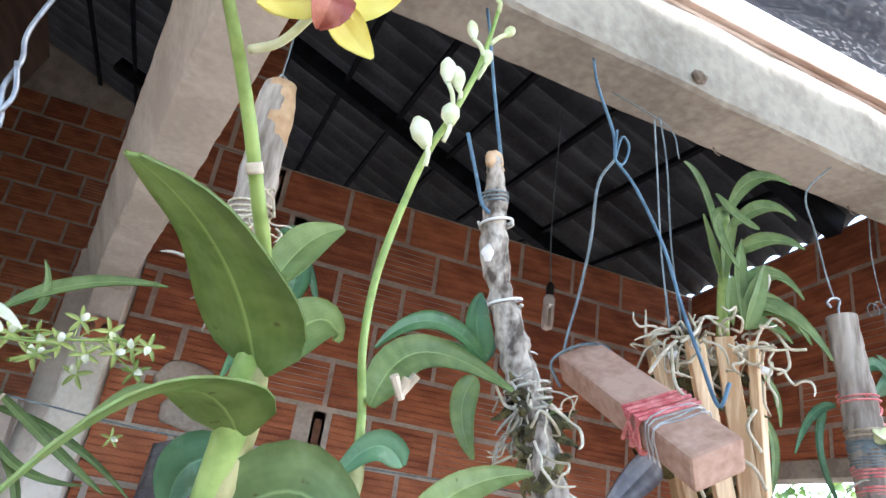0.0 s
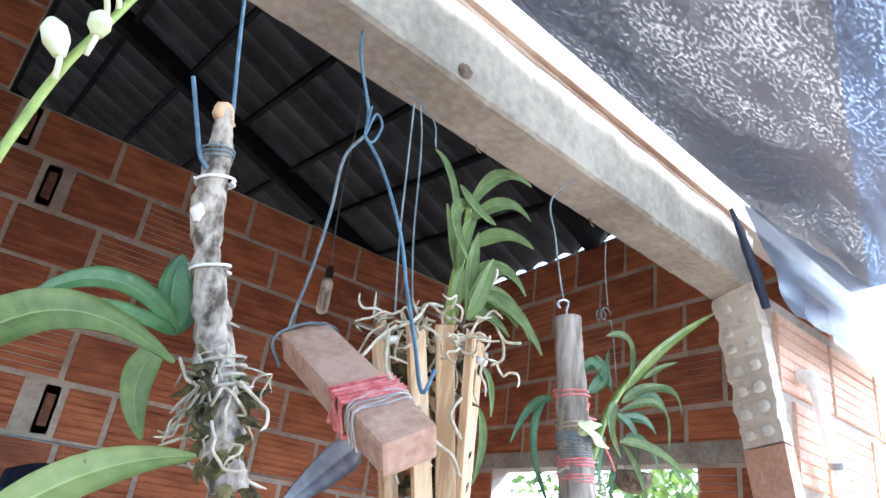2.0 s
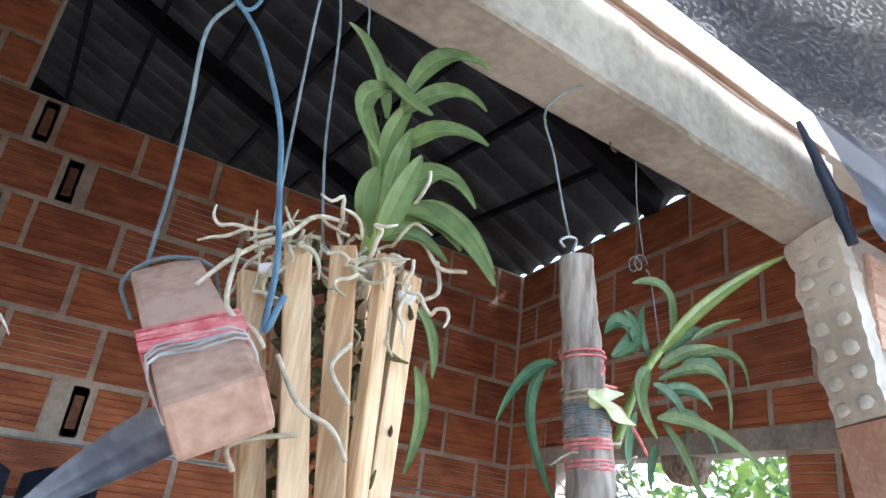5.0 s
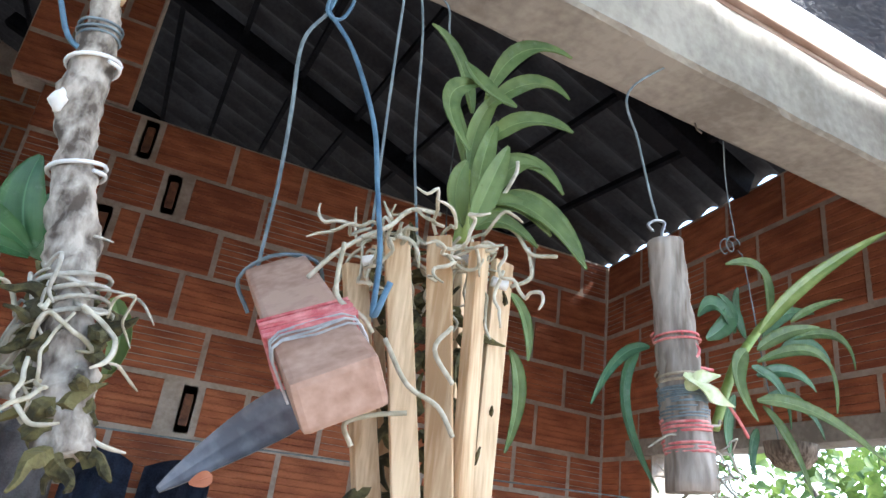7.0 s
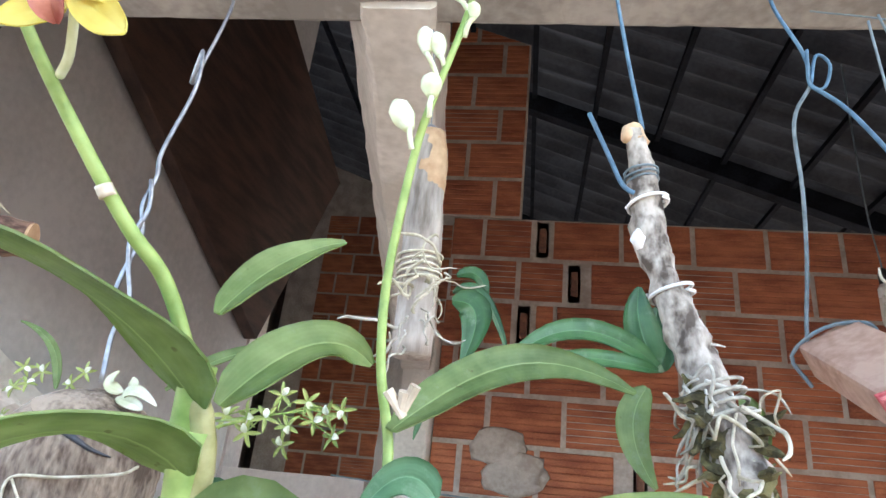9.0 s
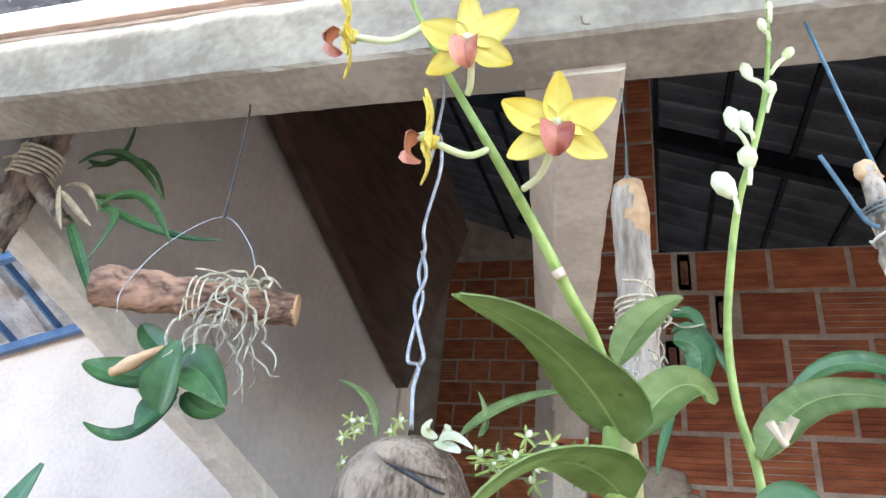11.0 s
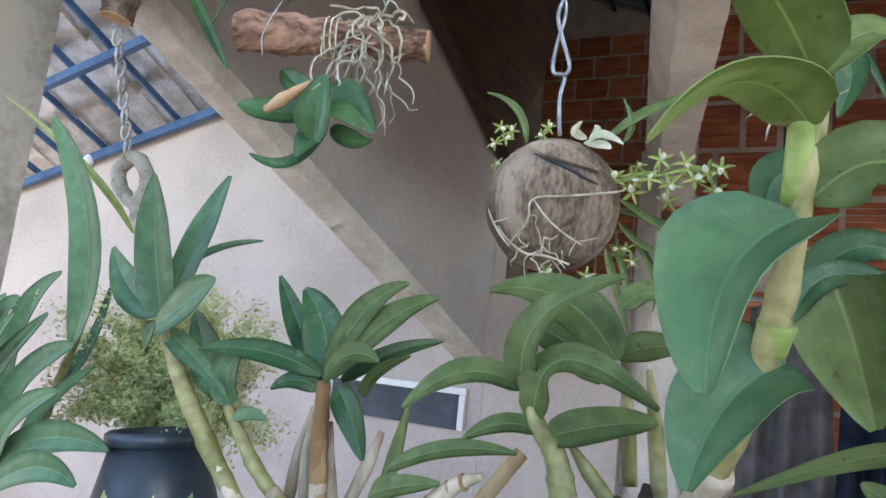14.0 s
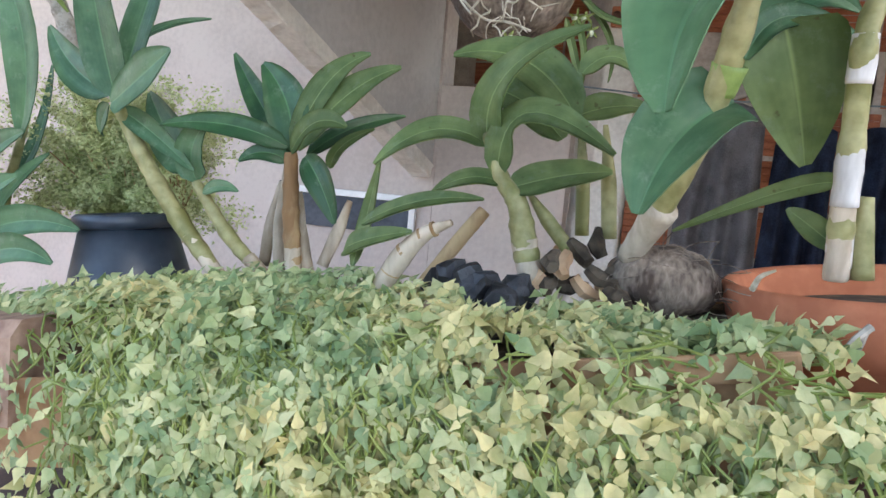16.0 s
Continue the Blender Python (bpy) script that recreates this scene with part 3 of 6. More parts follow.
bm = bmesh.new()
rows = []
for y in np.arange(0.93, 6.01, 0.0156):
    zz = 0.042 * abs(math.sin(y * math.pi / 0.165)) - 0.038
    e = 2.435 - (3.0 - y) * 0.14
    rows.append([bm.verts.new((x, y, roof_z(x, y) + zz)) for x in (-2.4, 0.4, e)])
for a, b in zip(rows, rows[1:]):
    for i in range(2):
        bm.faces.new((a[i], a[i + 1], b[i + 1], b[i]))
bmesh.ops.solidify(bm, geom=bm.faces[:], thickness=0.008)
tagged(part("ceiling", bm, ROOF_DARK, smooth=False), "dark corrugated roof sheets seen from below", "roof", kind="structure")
for y in (1.95, 3.45, 5.2):
    m, length = beam_matrix((-1.1, y, roof_z(-1.1, y) - 0.07), (2.22 if y < 3 else 2.5, y, roof_z(2.22 if y < 3 else 2.5, y) - 0.07))
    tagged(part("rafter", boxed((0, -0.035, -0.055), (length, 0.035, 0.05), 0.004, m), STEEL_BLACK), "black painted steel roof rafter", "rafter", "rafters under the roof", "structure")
for x in np.arange(-1.3, 2.3, 0.33):
    z = roof_z(x, 0.95) - 0.04
    z2 = roof_z(x, 5.95) - 0.04
    m, length = beam_matrix((x, 0.95, z), (x, 5.95, z2))
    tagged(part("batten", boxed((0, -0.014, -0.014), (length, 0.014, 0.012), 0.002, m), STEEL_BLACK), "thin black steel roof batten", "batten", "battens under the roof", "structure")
# added walls closing the inner room; their near-black brown stands in for deep shade
structure("wall_upper_left", "dark brown wall added above the lean-to to deepen the shade", "wall", (-2.3, 3.17, 0), (-1.62, 3.27, 5.3), BROWN_WOOD)
structure("wall_inner_left", "dark brown inner wall added to keep the room dim", "wall", (-2.42, 3.28, 0), (-2.3, 5.99, 5.3), BROWN_WOOD)
structure("wall_far", "dark brown wall added behind the brick wall to keep the room dim", "wall", (-3.0, 6.0, 0), (4.0, 6.1, 5.4), BROWN_WOOD)

# tiled lean-to over the pale wall
lean = thing("lean_to_roof", "pale clay tile roof on blue steel purlins", "roof", kind="structure")


def lean_z(x, y):
    return 2.62 + (x + 2.4) * 0.27 + (3.0 - y) * 0.42


bm = bmesh.new()
for i in range(22):
    for j in range(8):
        x0, y0 = -6.6 + i * 0.235, 3.1 - j * 0.36
        if x0 > -1.62 - 0.0 * j:
            continue
        r0 = []
        for k in range(7):
            a = math.pi * k / 6
            dx, dz = 0.13 * math.cos(a), 0.045 * math.sin(a)
            lo, hi = (x0 + 0.13 + dx, y0), (x0 + 0.13 + dx * 0.9, y0 - 0.42)
            r0.append((bm.verts.new((*lo, lean_z(*lo) + 0.03 + dz)), bm.verts.new((*hi, lean_z(*hi) + 0.055 + dz))))
        for a, b in zip(r0, r0[1:]):
            bm.faces.new((a[0], b[0], b[1], a[1]))
bmesh.ops.solidify(bm, geom=bm.faces[:], thickness=0.012)
tagged(part("tiles", bm, ROOF_TILE, lean, "pale weathered clay tiles"), kind="stuff")
for y in (2.95, 2.45, 1.95, 1.45):
    m, length = beam_matrix((-6.6, y, lean_z(-6.6, y)), (-1.62, y, lean_z(-1.62, y)))
    part("purlin", boxed((0, -0.02, -0.05), (length, 0.02, 0.0), 0.003, m), STEEL_BLUE, lean)
for i in range(17):
    x = -6.4 + i * 0.29
    m, length = beam_matrix((x, 3.0, lean_z(x, 3.0) + 0.035), (x, 0.4, lean_z(x, 0.4) + 0.035))
    part("rafter", boxed((0, -0.010, -0.025), (length, 0.010, 0.010), 0.002, m), STEEL_BLUE, lean)

# pale edging boards on the beam and the shade net above the yard
for dy, z in ((0.006, 2.217), (-0.004, 2.229), (0.008, 2.240)):
    m, length = beam_matrix((-1.75, 0.845 + dy, z), (1.44, 0.915 + dy, z))
    tagged(part("trim_edge", boxed((0, -0.032, -0.0095), (length, 0.032, 0), 0.003, m), PALE_BOARD), "pale pinkish tile edging on the beam", "trim", kind="structure")
bm = bmesh.new()
nx, ny = 130, 60
grid = []
for i in range(nx + 1):
    row = []
    for j in range(ny + 1):
        s = j / ny
        x = -1.7 + (3.7 + 0.6 * s) * i / nx
        y = 0.825 + 0.02 * x - s * 3.4
        z = 2.246 + s * 0.55 + 0.10 * math.sin(s * math.pi) * noise.noise(Vector((x * 1.2, s * 3, 2))) + 0.035 * noise.noise(Vector((x * 2.0, s * 14, 5))) * min(1, s * 6)
        row.append(bm.verts.new((x, y, z)))
    grid.append(row)
for a, b in zip(grid, grid[1:]):
    for j in range(ny):
        bm.faces.new((a[j], a[j + 1], b[j + 1], b[j]))
tagged(part("shade_net", bm, NET, smooth=True), "black knitted shade net stretched over the yard", "shade net")
bm = bmesh.new()
grid = []
for i in range(31):
    row = []
    for j in range(31):
        s, u = j / 30, i / 30
        x = 1.265 + 0.95 * u + 0.10 * s * (1 - u)
        y = 0.815 - 0.05 * s + 0.02 * noise.noise(Vector((u * 5, s * 3, 1)))
        z = 2.19 + 0.09 * u - (0.235 + 0.04 * u) * s + 0.012 * noise.noise(Vector((u * 9, s * 4, 7))) * s
        row.append(bm.verts.new((x, y, z)))
    grid.append(row)
for a, b in zip(grid, grid[1:]):
    for j in range(30):
        bm.faces.new((a[j], a[j + 1], b[j + 1], b[j]))
tagged(part("net_corner", bm, NET_THIN, smooth=True), "sagging corner of black shade net", "shade net")
tagged(part("net_roll", tubed([(1.245, 0.832, 2.175), (1.285, 0.83, 2.125), (1.325, 0.828, 2.065), (1.372, 0.826, 1.985)], [0.004, 0.009, 0.012, 0.009], 12, 8, 0.35), NET, smooth=True), "rolled black net edge tied at the beam end", "net")

# drain pipe on the yard wall
pipe = thing("wall_pipe", "white plastic drain pipe on the sunlit yard wall", "pipe")
part("tube", tubed([(1.600, 0.832, 1.872), (1.650, 0.832, 1.775), (1.712, 0.832, 1.648), (1.880, 0.832, 1.300)], 0.0135, 16, 5), WHITE_PLASTIC, pipe, smooth=True)
part("elbow", tubed([(1.604, 0.832, 1.866), (1.597, 0.832, 1.884), (1.600, 0.845, 1.894), (1.602, 0.868, 1.896)], [0.0165, 0.017, 0.017, 0.016], 16, 5), WHITE_PLASTIC, pipe, "white pipe elbow", True)
part("clip", tubed([(1.679, 0.832, 1.717), (1.685, 0.832, 1.704)], 0.0165, 16, 3), GALV, pipe, "grey pipe clip")

# ---- hanging things by the brick bay ----
rng = random.Random(7)


def hanging_wire(name, label, pts, r, mat, category="wire"):
    return tagged(part(name, tubed(pts, r, 6, 5), mat, smooth=True), label, category)


# knotty branch with an orchid tied on
branch = thing("mounted_branch", "lichen-spotted crooked branch hung on blue wire with an orchid tied on", "orchid mount")
BR = [(0.158, 0.820, 1.799), (0.166, 0.820, 1.752), (0.170, 0.815, 1.697), (0.179, 0.810, 1.652), (0.190, 0.800, 1.604), (0.203, 0.790, 1.561), (0.214, 0.780, 1.517), (0.224, 0.770, 1.478), (0.233, 0.760, 1.443)]
part("stick", tubed(BR, [0.009, 0.0125, 0.0150, 0.013, 0.0145, 0.016, 0.017, 0.017, 0.015], 18, 9, 0.34, 60), SPOTTED_BARK, branch, smooth=True)
part("broken_tip", tubed([(0.162, 0.820, 1.786), (0.157, 0.820, 1.801), (0.150, 0.810, 1.785)], [0.011, 0.009, 0.005], 8, 4, 0.4, 80), CUT_WOOD, branch, "pale broken end", True)
part("lichen_knob", tubed([(0.160, 0.806, 1.688), (0.158, 0.804, 1.680), (0.160, 0.806, 1.670)], [0.003, 0.006, 0.004], 9, 4, 0.5, 120), BAND_WHITE, branch, "pale lichen knob", True)
for a, b in (((0.168, 0.817, 1.724), (0.170, 0.817, 1.717)), ((0.183, 0.807, 1.636), (0.186, 0.807, 1.626))):
    wrap(branch, "cable_tie", a, b, 0.0175, 1.6, 0.0016, WHITE_PLASTIC, "white plastic tie")
wrap(branch, "wire_binding", (0.164, 0.820, 1.758), (0.166, 0.820, 1.743), 0.0145, 3, 0.0012, GREY_WIRE)
wrap(branch, "twine_binding", (0.206, 0.785, 1.551), (0.215, 0.780, 1.521), 0.021, 4, 0.0016, ROOT_GREY)
root_mass(branch, rng, (0.205, 0.770, 1.535), (0.022, 0.012, 0.02), 15, ROOT_GREY, 0.0014, 7, 0.009)
root_mass(branch, rng, (0.217, 0.760, 1.491), (0.02, 0.012, 0.04), 16, ROOT, 0.0013, 7, 0.009)
for _ in range(36):
    c = Vector(BR[5]).lerp(Vector(BR[8]), rng.random())
    part("moss_tuft", tubed(curl(rng, c + Vector((rng.uniform(-.02, .02), rng.uniform(-.015, .01), 0)), 4, 0.008, 0.6), [0.005, 0.006, 0.004, 0.003, 0.001], 5, 2, 0.5, 120), MOSS, branch)
leaves(branch, LEAF_DARK, [
    ((0.174, 0.815, 1.570), (0.106, 0.790, 1.588), (0.048, 0.767, 1.545), 0.021), ((0.174, 0.815, 1.566), (0.120, 0.790, 1.566), (0.078, 0.775, 1.556), 0.015),
    ((0.174, 0.815, 1.570), (0.160, 0.812, 1.602), (0.160, 0.812, 1.637), 0.030), ((0.184, 0.838, 1.572), (0.176, 0.842, 1.600), (0.182, 0.845, 1.632), 0.036)], facing=(-.1, -1, .2), fold=0.35)
leaves(branch, LEAF, [((0.164, 0.808, 1.550), (0.152, 0.803, 1.514), (0.168, 0.800, 1.473), 0.026), ((0.232, 0.800, 1.548), (0.244, 0.798, 1.520), (0.240, 0.796, 1.492), 0.016)], facing=(-.3, -1, .1), fold=0.3)
hanging_wire("blue_hanger", "blue plastic-coated wire hanger", [(0.150, 0.890, 2.067), (0.151, 0.870, 2.012), (0.158, 0.845, 1.908), (0.167, 0.820, 1.803)], 0.0022, BLUE_WIRE)
hanging_wire("blue_hanger", "cut end of blue wire beside the branch", [(0.115, 0.800, 1.806), (0.134, 0.805, 1.762), (0.147, 0.810, 1.735), (0.161, 0.810, 1.725)], 0.0022, BLUE_WIRE)

# sawn block
block = thing("sawn_block", "pinkish sawn wood block bound with red ribbon and wire", "wood block")
ba, bb = Vector((0.360, 0.930, 1.631)), Vector((0.374, 0.710, 1.500))
broad = (bb - ba).cross(Vector((0.394, 0.700, 1.534)) - Vector((0.346, 0.700, 1.498)))
m, length = beam_matrix(ba, bb, broad if broad.y < 0 else -broad)
bm = bmesh.new()
box(bm, (0, -0.029, -0.019), (length, 0.029, 0.019), 0.005, m)
part("wood", bm, BLOCK_WOOD, block)
for x0, k in ((0.60, 3), (0.66, 2)):
    for i in range(k):
        x = length * (x0 + 0.02 * i)
        s = 0.012 * (i - 1)
        pts = [m @ Vector((x + s, -0.032, -0.022)), m @ Vector((x - s, -0.032, 0.022)), m @ Vector((x - s + 0.01, 0.032, 0.022)), m @ Vector((x + s, 0.032, -0.022)), m @ Vector((x + s, -0.032, -0.022))]
        part("ribbon", tubed(pts, 0.0024, 6, 1, 0.3, 150), RED_TIE, block)
for i in range(4):
    x = length * (0.735 + 0.020 * i) + 0.002 * math.sin(i * 2.3)
    pts = [m @ Vector((x, -0.0305, -0.0205)), m @ Vector((x + 0.006 * math.sin(i * 1.9), -0.0300, 0.0205)), m @ Vector((x - 0.005 * math.cos(i * 2.7), 0.0, 0.0225)), m @ Vector((x + 0.004, 0.0300, 0.0205)), m @ Vector((x, 0.0305, -0.0205))]
    part("binding_wire", tubed(pts, 0.0009, 6, 3, 0.3, 150), CHAIN, block)
part("wire_loop", tubed([m @ Vector((0.012, -0.037, -0.02)), m @ Vector((-0.004, -0.036, 0.01)), m @ Vector((0.01, 0, 0.026)), m @ Vector((0.012, 0.036, 0.01)), m @ Vector((0.01, 0.037, -0.02))], 0.002, 6, 4), GREY_WIRE, block)
KN = (0.334, 0.840, 1.873)
hanging_wire("blue_hanger", "twisted blue wire hanger with a loop knot", [(0.324, 0.890, 2.061), (0.321, 0.870, 2.000), (0.336, 0.850, 1.920), KN], 0.0023, BLUE_WIRE)
hanging_wire("wire_knot", "looped blue wire knot", [KN, (0.343, 0.840, 1.910), (0.355, 0.840, 1.899), (0.347, 0.840, 1.871), (0.331, 0.835, 1.870), (0.335, 0.840, 1.917)], 0.0018, BLUE_WIRE)
hanging_wire("grey_hanger", "grey wire bent down to the wood block", [KN, (0.318, 0.850, 1.836), (0.326, 0.870, 1.771), (0.334, 0.900, 1.709), (0.338, 0.930, 1.649), (0.340, 0.935, 1.614)], 0.0020, GREY_WIRE)
hanging_wire("blue_hanger", "blue wire bent down to the wood block", [KN, (0.362, 0.830, 1.834), (0.389, 0.810, 1.756), (0.398, 0.790, 1.681), (0.401, 0.765, 1.618), (0.392, 0.730, 1.560), (0.397, 0.720, 1.583)], 0.0023, BLUE_WIRE)
hanging_wire("grey_hanger", "thin grey wire down to the slat basket", [(0.410, 0.860, 1.974), (0.409, 0.850, 1.883), (0.410, 0.840, 1.765), (0.408, 0.820, 1.663)], 0.0014, GREY_WIRE)
hanging_wire("grey_hanger", "thin grey wire down to the slat basket", [(0.427, 0.870, 1.992), (0.441, 0.870, 1.920), (0.452, 0.870, 1.789), (0.470, 0.870, 1.687)], 0.0014, GREY_WIRE)
hanging_wire("grey_hanger", "thin grey wire from the beam behind the plant", [(0.386, 0.930, 2.054), (0.468, 0.900, 2.007), (0.480, 0.890, 1.952)], 0.0012, GREY_WIRE)

# slat basket with a strap-leaved orchid
basket = thing("slat_basket", "tall basket of pale pine slats with an orchid and dangling roots", "plant basket")
SL = [((0.402, 0.830, 1.628), (0.459, 0.800, 1.339)), ((0.425, 0.800, 1.649), (0.472, 0.770, 1.346)), ((0.459, 0.790, 1.658), (0.487, 0.760, 1.349)),
      ((0.493, 0.780, 1.657), (0.499, 0.770, 1.347)), ((0.539, 0.820, 1.666), (0.526, 0.800, 1.341)), ((0.437, 0.890, 1.672), (0.497, 0.860, 1.328)), ((0.531, 0.890, 1.693), (0.536, 0.860, 1.329))]
for i, (a, b) in enumerate(SL):
    m, length = beam_matrix(a, b, (0.25 * (i - 2), -1, 0))
    part("slat", boxed((0, -0.0105, -0.0045), (length, 0.0105, 0.0045), 0.0012, m @ pose(0, 0, 0, 18 * ((i * 37) % 5 - 2))), SLAT_WOOD, basket)
for a, b in (((0.405, 0.818, 1.629), (0.413, 0.812, 1.631)), ((0.482, 0.790, 1.644), (0.494, 0.783, 1.646)), ((0.514, 0.792, 1.634), (0.528, 0.788, 1.632))):
    part("peg", tubed([a, b], 0.0046, 12, 3), WHITE_PLASTIC, basket, "short white plastic rod end", True)
SC = Vector((0.476, 0.830, 1.648))
for i in range(60):
    part("moss_tuft", tubed(curl(rng, SC + Vector((rng.uniform(-.05, .05), rng.uniform(-.02, .03), rng.uniform(-.22, .0))), 4, 0.012, 0.7), [0.006, 0.007, 0.005, 0.003, 0.001], 5, 2, 0.5, 120), MOSS, basket)
for i in range(54):
    s = SC + Vector((rng.uniform(-.07, .04), rng.uniform(-.06, .02), rng.uniform(-.015, .02)))
    part("root", tubed(curl(rng, s, 8, 0.010, 0.7, (rng.uniform(-.3, .2), -.05, rng.uniform(-.7, -.1))), [0.0016] * 7 + [0.0014, 0.0008], 6, 3), ROOT, basket, smooth=True)
for pts in ([(0.501, 0.800, 1.685), (0.511, 0.790, 1.707), (0.521, 0.780, 1.736), (0.522, 0.780, 1.750)], [(0.501, 0.790, 1.688), (0.525, 0.780, 1.681), (0.538, 0.770, 1.660), (0.565, 0.770, 1.665)],
            [(0.538, 0.775, 1.667), (0.543, 0.775, 1.641), (0.524, 0.775, 1.627)], [(0.414, 0.760, 1.554), (0.432, 0.750, 1.523), (0.458, 0.750, 1.512), (0.473, 0.750, 1.493)],
            [(0.461, 0.800, 1.684), (0.431, 0.790, 1.675), (0.410, 0.780, 1.650), (0.389, 0.780, 1.634)], [(0.392, 0.790, 1.638), (0.372, 0.790, 1.617), (0.356, 0.790, 1.594)],
            [(0.462, 0.750, 1.572), (0.450, 0.750, 1.552), (0.468, 0.750, 1.530)], [(0.376, 0.780, 1.625), (0.375, 0.770, 1.581), (0.394, 0.760, 1.566), (0.404, 0.760, 1.556)],
            [(0.402, 0.760, 1.476), (0.395, 0.760, 1.490), (0.414, 0.760, 1.499), (0.439, 0.760, 1.505)]):
    part("root", tubed(pts, 0.0019, 7, 5), ROOT, basket, smooth=True)
part("stem", tubed([(0.498, 0.830, 1.677), (0.499, 0.830, 1.737), (0.507, 0.830, 1.804), (0.515, 0.840, 1.868)], [0.008, 0.007, 0.006, 0.004], 8, 5), STEM_GREEN, basket, smooth=True)
leaves(basket, LEAF, [
    ((0.497, 0.840, 1.825), (0.474, 0.840, 1.882), (0.436, 0.830, 1.902), 0.019), ((0.507, 0.830, 1.845), (0.532, 0.810, 1.899), (0.581, 0.790, 1.900), 0.021),
    ((0.504, 0.820, 1.824), (0.540, 0.800, 1.856), (0.574, 0.780, 1.840), 0.021), ((0.510, 0.820, 1.787), (0.535, 0.790, 1.804), (0.574, 0.770, 1.796), 0.022),
    ((0.470, 0.810, 1.857), (0.492, 0.800, 1.828), (0.521, 0.790, 1.815), 0.022)], facing=(0.1, -1, 0.25), fold=0.35, shape=0.9)
leaves(basket, LEAF, [
    ((0.501, 0.810, 1.736), (0.536, 0.790, 1.757), (0.567, 0.770, 1.727), 0.022), ((0.504, 0.800, 1.709), (0.538, 0.770, 1.700), (0.582, 0.750, 1.652), 0.029),
    ((0.521, 0.830, 1.714), (0.571, 0.820, 1.736), (0.624, 0.810, 1.691), 0.026), ((0.488, 0.810, 1.839), (0.450, 0.790, 1.795), (0.467, 0.770, 1.736), 0.020),
    ((0.484, 0.800, 1.680), (0.468, 0.790, 1.704), (0.475, 0.790, 1.738), 0.024), ((0.483, 0.780, 1.673), (0.490, 0.770, 1.709), (0.505, 0.770, 1.755), 0.023),
    ((0.491, 0.790, 1.679), (0.495, 0.800, 1.741), (0.512, 0.810, 1.805), 0.023)], facing=(0.1, -1, 0.25), fold=0.35, shape=0.9)
leaves(basket, LEAF, [((0.550, 0.820, 1.638), (0.569, 0.820, 1.616), (0.575, 0.820, 1.580), 0.013), ((0.561, 0.830, 1.589), (0.574, 0.830, 1.550), (0.565, 0.830, 1.498), 0.015)], fold=0.3)

leaves(basket, LEAF, [((0.493, 0.820, 1.749), (0.496, 0.820, 1.798), (0.517, 0.820, 1.847), 0.021), ((0.497, 0.800, 1.695), (0.519, 0.790, 1.745), (0.549, 0.780, 1.752), 0.019), ((0.501, 0.800, 1.691), (0.520, 0.780, 1.704), (0.557, 0.770, 1.682), 0.022), ((0.502, 0.830, 1.738), (0.483, 0.830, 1.788), (0.468, 0.830, 1.835), 0.017), ((0.491, 0.790, 1.676), (0.513, 0.780, 1.685), (0.544, 0.770, 1.667), 0.017)], facing=(0.1, -1, 0.25), fold=0.35, shape=0.9)
# dull blade under the block
bl = thing("worn_blade", "dull grey worn machete blade with rust spots", "blade")
part("blade", blade(bmesh.new(), (0.377, 0.800, 1.508), (0.335, 0.790, 1.474), (0.290, 0.780, 1.433), 0.034, (0.1, -1, 0.4), 0.02, 0.5, thick=0.003), BLADE, bl, smooth=True)
part("rust_patch", blade(bmesh.new(), (0.319, 0.772, 1.445), (0.313, 0.772, 1.442), (0.306, 0.772, 1.439), 0.010, (0.1, -1, 0.4), 0.02), TERRACOTTA, bl, "rusty orange spot")

# pale log and its orchid
dw = thing("mounted_log", "pale weathered log hung on a hook with wired orchid", "orchid mount")
D0, D1 = Vector((0.841, 0.930, 1.811)), Vector((0.862, 0.905, 1.501))
part("log", tubed([D0, D0.lerp(D1, .3), D0.lerp(D1, .6), D1], [0.0225, 0.024, 0.027, 0.030], 20, 10, 0.12, 40), GREY_BARK, dw, smooth=True)
part("hook", tubed([D0 + Vector((0, 0, -.005)), (0.837, 0.930, 1.823), (0.841, 0.930, 1.840), (0.826, 0.930, 1.839), (0.813, 0.930, 1.829), (0.821, 0.930, 1.822)], 0.0022, 8, 6), GALV, dw, "steel screw hook", True)
for f, tr, r0, mt, nm in ((.40, 2, .0016, RED_TIE, "ribbon"), (.62, 7, .0014, GREY_WIRE, "wire_binding"), (.69, 4, .0012, GREY_WIRE, "wire_binding"), (.745, 3, .0018, RED_TIE, "ribbon"), (.82, 3, .0018, RED_TIE, "ribbon"), (.56, 2, .002, CANE_DRY, "cloth_strip")):
    wrap(dw, nm, D0.lerp(D1, f), D0.lerp(D1, f + .035 + .004 * tr), 0.0265, tr, r0, mt)
part("ribbon", tubed([(0.839, 0.900, 1.682), (0.864, 0.895, 1.666), (0.852, 0.895, 1.646), (0.891, 0.900, 1.647)], 0.0022, 6, 4, 0.4, 150), RED_TIE, dw)
leaves(dw, BUD, [((0.838, 0.890, 1.632), (0.854, 0.880, 1.614), (0.914, 0.890, 1.606), 0.022), ((0.838, 0.890, 1.612), (0.855, 0.885, 1.628), (0.892, 0.890, 1.639), 0.018)], wave=0.5, name="cloth_scrap")
part("ribbon", tubed([(0.898, 0.900, 1.625), (0.930, 0.900, 1.596), (0.959, 0.910, 1.578)], 0.002, 6, 4, 0.4, 150), RED_TIE, dw)
